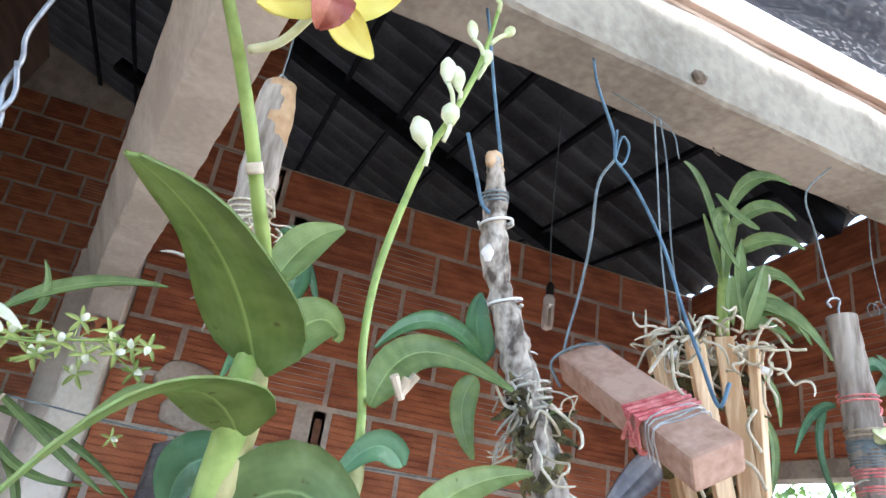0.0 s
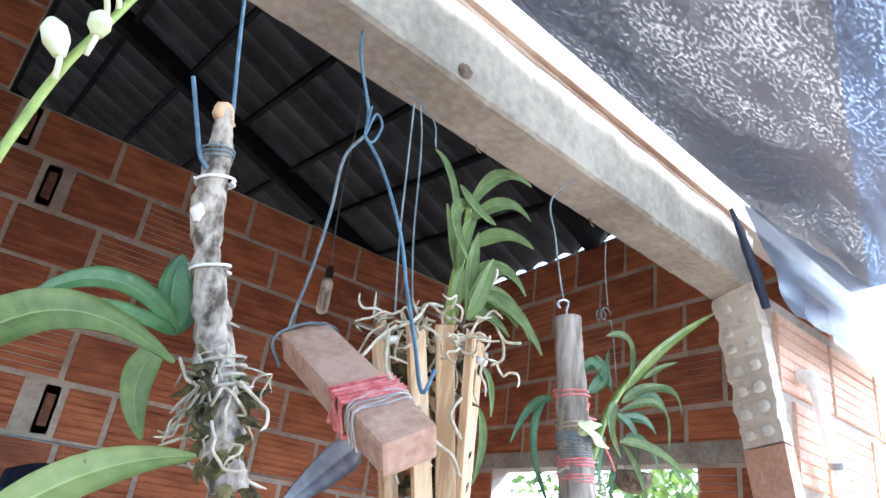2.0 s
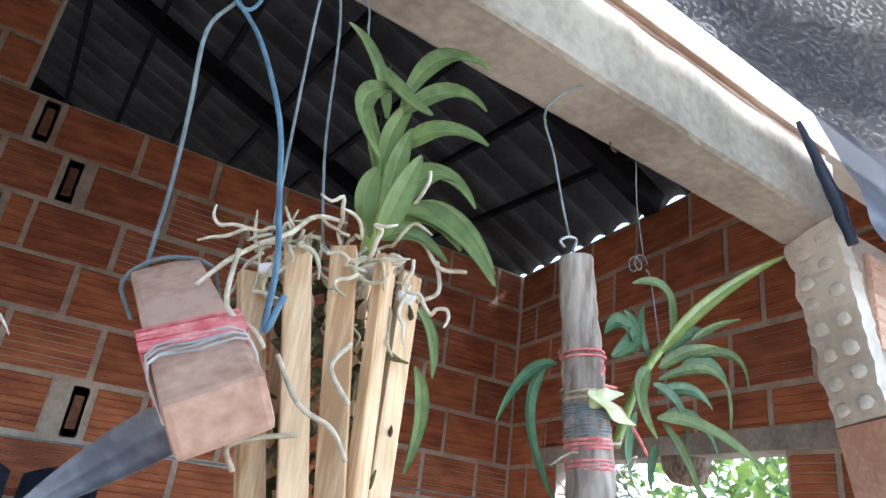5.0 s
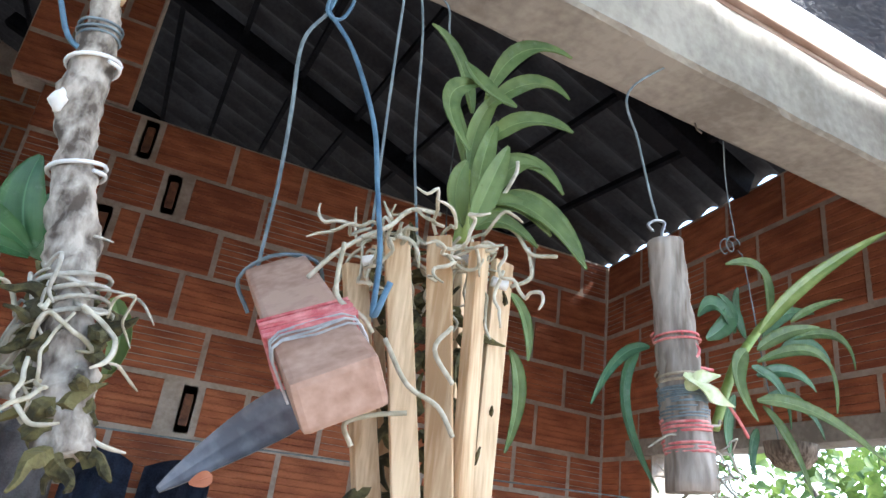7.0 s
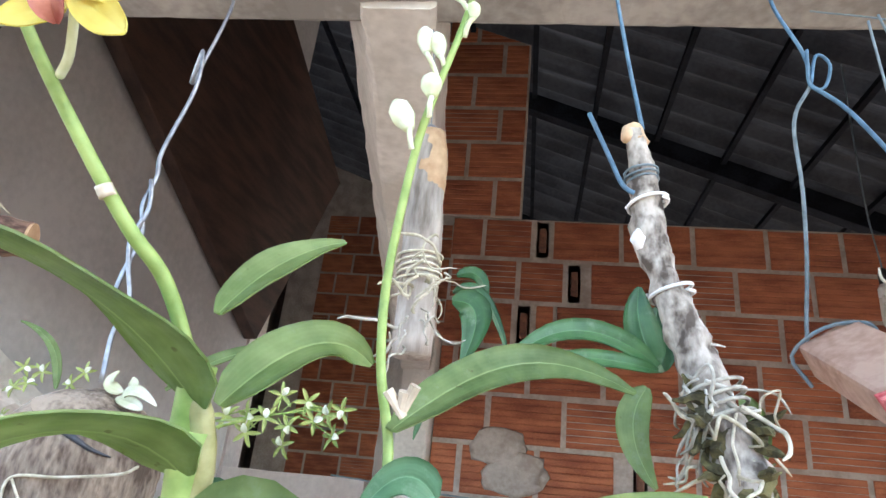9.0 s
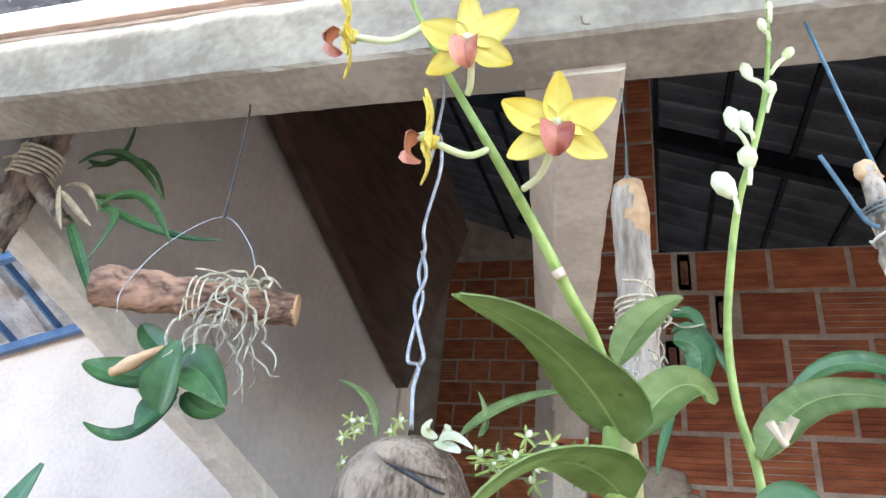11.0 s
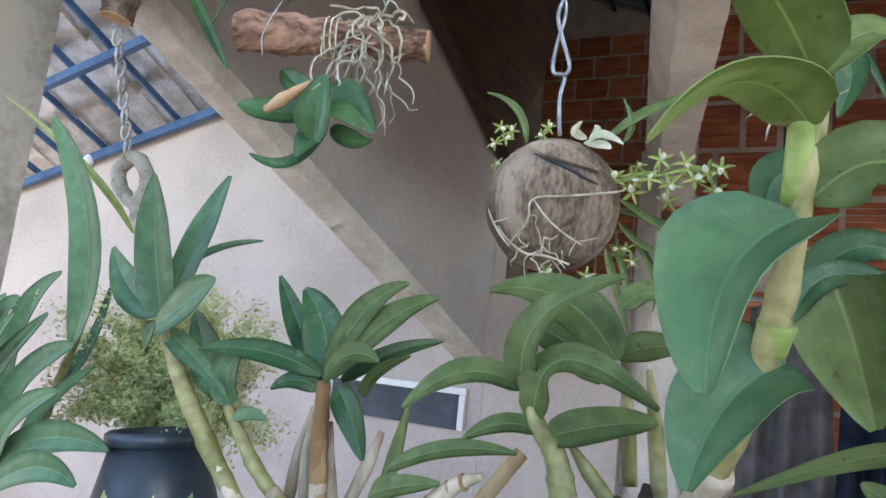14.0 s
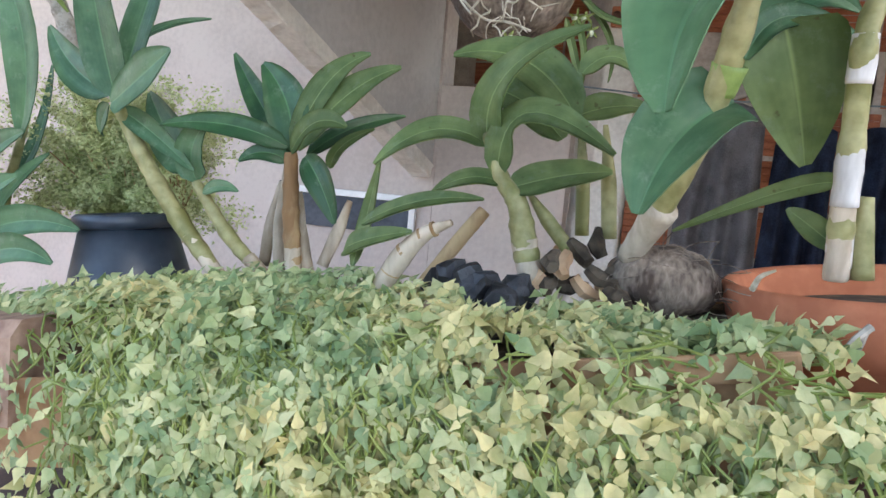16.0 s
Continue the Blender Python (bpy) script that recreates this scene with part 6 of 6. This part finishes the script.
leaves(p4, LEAF_BLUE, [((-0.819, 0.700, 1.247), (-0.813, 0.690, 1.387), (-0.900, 0.680, 1.528), 0.049), ((-0.982, 0.740, 1.155), (-0.974, 0.740, 1.267), (-0.914, 0.740, 1.338), 0.051), ((-0.919, 0.700, 1.135), (-0.870, 0.690, 1.209), (-0.789, 0.680, 1.253), 0.051), ((-0.901, 0.740, 1.179), (-0.855, 0.750, 1.241), (-0.841, 0.760, 1.337), 0.023),
    ((-1.041, 0.760, 1.179), (-1.097, 0.760, 1.261), (-1.081, 0.760, 1.351), 0.051), ((-0.856, 0.660, 1.120), (-0.760, 0.650, 1.158), (-0.674, 0.650, 1.158), 0.038), ((-1.033, 0.740, 1.225), (-1.011, 0.740, 1.280), (-0.980, 0.740, 1.293), 0.038), ((-1.034, 0.720, 1.119), (-0.956, 0.700, 1.158), (-0.899, 0.700, 1.138), 0.045)], fold=0.25)
leaves(p4, LEAF_BLUE, [((-0.921, 0.680, 1.096), (-0.953, 0.680, 1.186), (-0.902, 0.680, 1.280), 0.054), ((-0.860, 0.660, 1.094), (-0.828, 0.650, 1.162), (-0.761, 0.650, 1.206), 0.046), ((-0.988, 0.700, 1.155), (-0.937, 0.700, 1.216), (-0.870, 0.700, 1.284), 0.044), ((-0.872, 0.700, 1.108), (-0.847, 0.700, 1.171), (-0.786, 0.710, 1.231), 0.028), ((-1.076, 0.720, 1.190), (-1.042, 0.720, 1.246), (-0.986, 0.720, 1.302), 0.046), ((-0.838, 0.640, 1.087), (-0.753, 0.630, 1.131), (-0.687, 0.630, 1.124), 0.036)], fold=0.25)
leaves(p4, LEAF_PALE, [((-0.773, 0.720, 1.391), (-0.886, 0.720, 1.480), (-1.074, 0.720, 1.582), 0.010)])

# coconut husk, bark and charcoal in the trough
husk = thing("coconut_husk", "half buried fibrous coconut husk", "coconut husk")
hc = Vector((-0.106, 0.655, 1.182))
bm = bmesh.new()
bmesh.ops.create_icosphere(bm, subdivisions=4, radius=1.0)
for v in bm.verts:
    d = v.co.normalized()
    k = 1 + 0.08 * noise.noise(d * 3) + 0.04 * noise.noise(Vector((d.x * 5, d.y * 25, d.z * 25)))
    v.co = hc + Vector((d.x * .042 * k, d.y * .035 * k, d.z * .027 * k))
part("husk", bm, HUSK, husk, smooth=True)
for _ in range(40):
    a = rng.uniform(0, 6.28)
    s = hc + Vector((.038 * math.cos(a), -.02 + rng.uniform(-.012, .012), .022 * math.sin(a)))
    part("fibre", tubed(curl(rng, s, 4, 0.008, 0.4, (1.2, -.1, -.1)), 0.0004, 4, 2), HUSK, husk)
for _ in range(16):
    c = Vector((-0.160, 0.630, 1.186)) + Vector((rng.uniform(-.03, .03), rng.uniform(-.02, .02), rng.uniform(-.018, .022)))
    part("bark_chip", tubed(curl(rng, c, 2, 0.012, 0.4), [0.005, 0.007, 0.004], 6, 2, 0.5, 90), SOIL if rng.random() < .75 else CUT_WOOD, husk)
for i, c in enumerate(((-0.257, 0.610, 1.172), (-0.242, 0.600, 1.170), (-0.227, 0.590, 1.165), (-0.211, 0.580, 1.164), (-0.205, 0.600, 1.167), (-0.270, 0.620, 1.160))):
    bm = bmesh.new()
    bmesh.ops.create_icosphere(bm, subdivisions=2, radius=1.0)
    for v in bm.verts:
        q = v.co * (0.013 + 0.002 * (i % 3)) * (1 + 0.45 * noise.noise(v.co * 1.6 + Vector((i * 3, 0, 0))))
        v.co = Vector(c) + q
    tagged(part("charcoal_lump", bm, CHARCOAL), "black lump of charcoal on the soil", "charcoal", "charcoal on the soil")
tagged(part("pebble", tubed([(-0.264, 0.570, 1.152), (-0.255, 0.570, 1.151), (-0.247, 0.570, 1.152)], [0.006, 0.010, 0.005], 10, 4, 0.3, 60), CANE_DRY, smooth=True), "pale grey stone among the creeper", "stone")

# creeper over the trough
ROWS = [[(-1.011, 0.640, 1.018), (-0.612, 0.620, 1.121), (-0.425, 0.620, 1.149), (-0.209, 0.600, 1.155), (-0.011, 0.580, 1.172)],
        [(-0.800, 0.520, 1.041), (-0.488, 0.500, 1.124), (-0.345, 0.500, 1.144), (-0.166, 0.490, 1.159), (-0.018, 0.480, 1.178)],
        [(-0.696, 0.460, 0.998), (-0.439, 0.455, 1.072), (-0.309, 0.450, 1.101), (-0.155, 0.450, 1.124), (-0.006, 0.450, 1.156)],
        [(-0.665, 0.440, 0.885), (-0.420, 0.440, 0.960), (-0.289, 0.430, 1.006), (-0.143, 0.430, 1.051), (0.007, 0.430, 1.097)]]


def creeper_at(u, v):
    """A place on the creeper's skin: u along the bench, v from the back over the brow and down."""
    a, b = min(u * 4, 3.999), min(v * 3, 2.999)
    i, j = int(a), int(b)
    a, b = a - i, b - j
    top = Vector(ROWS[j][i]).lerp(Vector(ROWS[j][i + 1]), a)
    low = Vector(ROWS[j + 1][i]).lerp(Vector(ROWS[j + 1][i + 1]), a)
    return top.lerp(low, b)


crng = random.Random(3)
verts, faces = [], []


def little_leaf(c, d, nrm, s):
    d = d.normalized()
    side = d.cross(nrm).normalized()
    n2 = side.cross(d)
    k = len(verts)
    prof = ((0.0, 0.0), (0.08, 0.29), (0.27, 0.34), (0.62, 0.15), (1.0, 0.0))
    for t, w in prof:
        bend = -0.25 * t * t
        verts.append(c + d * s * t + n2 * s * bend)
        if w:
            for sg in (-1, 1):
                verts.append(c + d * s * t + side * sg * w * s + n2 * s * (bend + 0.12 * w))
    a0, b0, bl0, br0, c0, cl0, cr0, e0, el0, er0, z0 = range(k, k + 11)
    faces.extend(((a0, bl0, b0), (a0, b0, br0), (b0, bl0, cl0, c0), (b0, c0, cr0, br0), (c0, cl0, el0, e0), (c0, e0, er0, cr0), (e0, el0, z0), (e0, z0, er0)))


CREEPER_SETS = [([], []), ([], []), ([], [])]
for n in range(17500):
    u, v = crng.random(), crng.random() ** 0.9
    if u > 0.70 and 0.27 < v < 0.60 and crng.random() < (0.93 if 0.33 < v < 0.52 else 0.6):
        continue
    if u > 0.70 and v > 0.52 and crng.random() < 0.35:
        continue
    if u < 0.22 and v > 0.30 and crng.random() < 0.86 - 1.2 * max(0, u - 0.14):
        continue
    if noise.noise(Vector((u * 26, v * 14, 3))) < -0.12 and crng.random() < 0.75:
        continue
    tone = noise.noise(Vector((u * 5, v * 3, 9))) + (u - 0.45) * 0.9 + (v - 0.45) * 0.5 + crng.gauss(0, .34)
    verts, faces = CREEPER_SETS[0 if tone < -0.22 else 1 if tone < 0.42 else 2]
    p = creeper_at(u, v)
    deep = crng.random()
    p += Vector((crng.gauss(0, .004), deep * 0.030 - 0.006 * (1 if v > .3 else .3), (-deep * .012 + .006 if v < .35 else 0) + crng.gauss(0, .003) + 0.012 * noise.noise(p * 16)))
    out = Vector((0, -0.3, 1)) if v < .33 else Vector((0, -1, 0.45))
    nrm = (out + Vector((crng.gauss(0, .45), crng.gauss(0, .35), crng.gauss(0, .45)))).normalized()
    d = Vector((crng.gauss(0, .8), -0.55 + crng.gauss(0, .4), -0.55 + crng.gauss(0, .45)))
    d = d - nrm * d.dot(nrm)
    if d.length > 0.05:
        s = crng.uniform(0.0062, 0.0155)
        little_leaf(p, d, nrm, s)
        if crng.random() < 0.6:
            little_leaf(p, (-d + nrm * 0.5 * d.length), (nrm + Vector((crng.gauss(0, .3), crng.gauss(0, .3), .2))).normalized(), s * crng.uniform(.6, 1.0))
creeper = thing("creeper", "dense trailing creeper with small pale green and yellowing leaves", "creeper", kind="stuff")
for (cv, cf), mt, words in zip(CREEPER_SETS, (CREEPER_GREEN, CREEPER, CREEPER_YELLOW), ("fresh green leaves", "", "yellowing leaves")):
    me = bpy.data.meshes.new("leaves")
    me.from_pydata([tuple(v) for v in cv], [], cf)
    me.materials.append(mt)
    ob = tagged(new("leaves", me), words, kind="stuff")
    ob.parent = creeper
bm = bmesh.new()
for n in range(900):
    u, v = crng.random(), crng.uniform(.1, .8)
    if u < .2 and v > .3 or u > .68 and v < .6 and crng.random() < .82:
        continue
    pts = []
    for k in range(4):
        p = creeper_at(min(1, max(0, u + crng.gauss(0, .008) * k)), min(1, v + .07 * k))
        pts.append(p + Vector((crng.gauss(0, .004), -.002 + crng.random() * .01, crng.gauss(0, .004))))
    tube(bm, pts, 0.0008, 5, 2)
stems = part("stems", bm, LEAF_PALE, creeper)
tagged(stems, kind="stuff")

# worn block at the trough's end
ledge = thing("clay_block", "worn pinkish clay block beside the creeper", "block")
part("block", swept_section(lambda f: [(-0.80 + 0.232 * f, 0.500, 1.072 + 0.036 * f), (-0.80 + 0.232 * f, 0.490, 1.060 + 0.036 * f), (-0.80 + 0.232 * f, 0.492, 0.99 + 0.036 * f), (-0.80 + 0.232 * f, 0.62, 0.99 + 0.036 * f), (-0.80 + 0.232 * f, 0.62, 1.070 + 0.036 * f)], 24), CLAY_WORN, ledge)
part("rim", tubed([(-0.80, 0.486, 1.000), (-0.69, 0.486, 1.017), (-0.575, 0.487, 1.040)], 0.004, 8, 6, 0.2, 60), WHITE_PLASTIC, ledge, "thin white edge", True)

# feathery fern
fv, ff = [], []
frng = random.Random(11)
verts, faces = fv, ff
fc = Vector((-0.745, 0.800, 1.142))
for n in range(300):
    a = frng.uniform(-1, 1)
    tip = Vector((-0.775, 0.800, 1.265)) + Vector((a * .165, frng.uniform(-.07, .06), frng.uniform(-.10, .085) - 0.03 * a * a))
    mid = fc.lerp(tip, .55) + Vector((0, 0, .02))
    path = smooth_path([fc + Vector((a * .03, 0, 0)), mid, tip + Vector((0, 0, -.005))], 12)
    for q in path[4:]:
        for k in range(8):
            d = Vector((frng.gauss(0, 1), frng.gauss(0, 1), frng.gauss(.1, .6)))
            little_leaf(q + Vector((frng.gauss(0, .006), frng.gauss(0, .006), frng.gauss(0, .006))), d, Vector((frng.gauss(0, .5), -1, .5)), frng.uniform(.0025, .0062))
me = bpy.data.meshes.new("fern")
me.from_pydata([tuple(v) for v in fv], [], ff)
me.materials.append(FERN)
fern = tagged(new("fern", me), "feathery yellow-green asparagus fern", "fern", kind="stuff")
bm = bmesh.new()
for n in range(70):
    a = frng.uniform(-1, 1)
    tube(bm, [fc + Vector((a * .06, .0, -.06)), fc + Vector((a * .08, 0, .02)), fc + Vector((a * .10 + frng.gauss(0, .02), frng.gauss(0, .02), .09))], 0.0008, 4, 3)
tagged(part("stems", bm, CANE_BROWN, fern), kind="stuff")

# clothes hung in the bay
for name, label, c, w, h, mt in (("hanging_trousers", "navy blue cotton trousers hung on the wall side", (0.27, 2.62, 1.50), 0.22, 1.0, CLOTH_BLUE), ("hanging_shirt", "grey crumpled cotton shirt hung up", (0.03, 2.70, 1.56), 0.30, 0.75, CLOTH_GREY), ("hanging_jacket", "dark crumpled jacket hung up", (0.50, 2.72, 1.50), 0.26, 0.8, CLOTH_BLUE)):
    garment = thing(name, label, "clothes")
    trim = "collar" if "shirt" in name else "waistband"
    for piece, v0, v1, rows, lift, thick in (("body", 0.0, 1.0, 24, 0.0, 0.006), (trim, -0.012, 0.055, 4, -0.007, 0.005)):
        bm = bmesh.new()
        g = []
        for i in range(29):
            row = []
            for j in range(rows + 1):
                u, v = i / 28, v0 + (v1 - v0) * j / rows
                x = c[0] + (u - .5) * w * (0.8 + .25 * v)
                y = c[1] + 0.03 * math.sin(u * 19 + v * 2) * (0.3 + v) + 0.02 * noise.noise(Vector((u * 6, v * 3, c[0] * 9))) + lift
                row.append(bm.verts.new((x, y, c[2] - v * h - 0.10 * abs(u - .5) ** 1.5)))
            g.append(row)
        for a, b in zip(g, g[1:]):
            for j in range(rows):
                bm.faces.new((a[j], a[j + 1], b[j + 1], b[j]))
        bmesh.ops.solidify(bm, geom=bm.faces[:], thickness=thick)
        part(piece, bm, mt, garment, smooth=True)
tagged(part("clothes_line", tubed([(-0.6, 2.66, 1.60), (0.2, 2.66, 1.565), (2.3, 2.66, 1.62)], 0.003, 6, 8), GREY_WIRE), "thin clothes line across the bay", "line")

# ---- outside the side opening ----
for k, (x, y, s) in enumerate(((5.2, 3.2, 1.5), (6.4, 4.6, 1.9))):
    tree = thing("tree", "leafy green garden tree beyond the side wall", "tree", "trees beyond the wall")
    part("trunk", tubed([(x, y, 0), (x + .05, y, .7), (x - .05, y + .05, 1.6)], [0.12, 0.09, 0.05], 10, 5, 0.2, 8), DARK_BARK, tree, smooth=True)
    for b in range(5):
        a = b * 1.3 + k
        part("limb", tubed([(x, y, .8 + .1 * b), (x + .35 * math.cos(a), y + .35 * math.sin(a), 1.3 + .1 * b), (x + .7 * math.cos(a), y + .7 * math.sin(a), 1.7 + .15 * b)], [0.05, 0.03, 0.012], 8, 4, 0.2, 8), DARK_BARK, tree, smooth=True)
    tv, tf = [], []
    verts, faces = tv, tf
    trng = random.Random(20 + k)
    for n in range(2600):
        d = Vector((trng.gauss(0, 1), trng.gauss(0, 1), trng.gauss(0, .8))).normalized() * (trng.random() ** .5) * s * .75
        p = Vector((x, y, 1.6)) + d
        if noise.noise(p * 1.8) < -.12:
            continue
        little_leaf(p, Vector((trng.gauss(0, 1), trng.gauss(0, 1), -.4)), Vector((trng.gauss(0, 1), trng.gauss(0, 1), 1)).normalized(), trng.uniform(.07, .14))
    me = bpy.data.meshes.new("crown")
    me.from_pydata([tuple(v) for v in tv], [], tf)
    me.materials.append(TREE)
    tagged(new("crown", me), kind="stuff").parent = tree

# ---- brickwork ----
brng = random.Random(5)


def course_bricks(parent, x0, x1, z, h, shift, m, cut=(), mat=None, w=0.281):
    """One course of blocks between x0 and x1 on the plane of m; cut holds blocks laid end on."""
    x = x0 - shift
    while x < x1 - 0.02:
        a, b = max(x, x0), min(x + w, x1)
        hole = [c for c in cut if a < c < b]
        if hole:
            c = hole[0]
            for lo, hi in ((a, c - 0.052), (c + 0.052, b)):
                if hi - lo > 0.03:
                    lay_brick(parent, m @ pose(lo, brng.uniform(-.002, .003), z + brng.uniform(-.002, .002), 0, brng.uniform(-.4, .4), 0), hi - lo, h, mat)
            bm = bmesh.new()
            box(bm, (-0.030, 0.006, 0), (0.030, 0.08, h), 0.003)
            fr = part("end_brick", bm, MORTAR, parent)
            fr.matrix_basis = m @ pose(c, 0, z)
            # no real recess: a solid dark box carries the hollow's shade
            for k in (0.03,):
                hb = part("hollow", boxed((-0.016, 0.002, k), (0.016, 0.06, k + 0.115), 0.004), HOLE_SHADE, fr, "solid dark piece standing in for the shaded hollow of an end-on block")
        elif b - a > 0.03:
            lay_brick(parent, m @ pose(a, brng.uniform(-.002, .004), z + brng.uniform(-.002, .002), 0, brng.uniform(-.4, .4), 0), b - a, h, mat)
        x += w + 0.021


wm = pose(0, 3.0, 0)
joints = [0.145, 0.31, 0.17, 0.07, 0.22, 0.12, 0.28, 0.05, 0.2, 0.1]
for k in range(9):
    cut = {0: (0.096,), 1: (0.238,), 2: (0.03,), 5: (0.5,)}.get(k, ())
    course_bricks(wall_back, -0.306, 2.40, 2.606 - 0.2 * k, 0.178, (0.302 - (joints[k] + 0.306) % 0.302), wm, cut)
for k in range(7):
    course_bricks(pier_back, -0.425, -0.012, 2.808 + 0.2 * k, 0.178, 0.14 * (k % 2), wm)
for k in range(13):
    course_bricks(wall_pier_left, -1.9, 0.18, 1.612 + 0.2 * k, 0.178, 0.14 * (k % 2), pose(0, 5.88, 0))
sm = pose(0, 0, 0, 0, 0, -90)
for k in range(9):
    z = 2.606 - 0.2 * k
    if z > 1.8:
        course_bricks(wall_side, 0.01, 2.04, z, 0.178, 0.14 * (k % 2), sm)
    else:
        course_bricks(wall_side, 0.01, 0.39, z, 0.178, 0.14 * (k % 2), sm)
        course_bricks(wall_side, 1.56, 2.04, z, 0.178, 0.14 * (k % 2), sm)
ym = pose(0, 0.862, 0)
for k in range(6):
    course_bricks(wall_yard, yard_end(1.85 - 0.2 * k, 0.86) + 0.046, 3.6, 1.85 - 0.2 * k, 0.178, 0.14 * (k % 2), ym, mat=BRICK_PINK)
# round mortar plugs in the pillar's block holes
for k in range(7):
    for j, dy in enumerate((0.036, 0.094)):
        z = 2.035 - k * 0.046 - 0.006 * j + brng.uniform(-.005, .005)
        y = 0.866 + dy + brng.uniform(-.005, .005)
        r = brng.uniform(0.0125, 0.015)
        pl = part("mortar_plug", lathe([(r + 0.0015, -0.004), (r + 0.0015, 0.0006), (r - 0.0005, 0.0002), (r - 0.001, 0.0034), (r * 0.6, 0.0046)], 16, (0, 0, 0)), LIT_CONCRETE, pillar, smooth=True)
        pl.matrix_basis = pose(yard_end(z, y) - 0.010, y, z, 0, -72, 0)
# mortar smears on the brick wall
for c, r in (((-0.045, 2.990, 1.790), 0.07), ((0.026, 2.990, 1.691), 0.08)):
    bm = bmesh.new()
    bmesh.ops.create_icosphere(bm, subdivisions=3, radius=1.0)
    for v in bm.verts:
        q = v.co.copy()
        k = 1 + 0.35 * noise.noise(q * 2 + Vector(c))
        v.co = Vector((c[0] + q.x * r * 1.5 * k, 2.997 + q.y * 0.006, c[2] + q.z * r * k))
    part("mortar_smear", bm, MORTAR, wall_back, smooth=True)
# insect nest and nails on the beam
NP = Vector((0.493, 0.862, 2.085))
nest = thing("insect_nest", "small brown mud nest on the beam edge", "nest")
part("nest", tubed([NP + Vector((-.012, 0, .004)), NP, NP + Vector((.010, -.002, -.002))], [0.005, 0.010, 0.005], 10, 5, 0.6, 90), DARK_BARK, nest)
for x, y in ((-0.125, .83), (0.62, .97), (0.95, .98)):
    tagged(part("nail", tubed([(x, y, 2.070), (x + .003, y - .003, 2.054), (x + .012, y - .004, 2.051)], 0.0014, 6, 3), DARK_BARK), "rusty bent nail in the beam", "nail", "nails in the beam")

hb = Vector((-0.378, 2.916, 1.905))
part("broken_hollow", boxed((-.055, -.012, -.045), (.055, .03, .035), 0.006, Matrix.Translation(hb)), TERRACOTTA, post_inner, "broken clay block in the post")
# raised dark discs in place of two shaded openings
for dx in (-.034, .022):
    part("hole", lathe([(0.018, 0), (0.020, 0.012), (0.006, 0.016)], 12, (0, 0, 0), Matrix.Translation(hb + Vector((dx, -.004, -.004))) @ pose(0, 0, 0, 90, 0, 0)), HOLE_SHADE, post_inner)
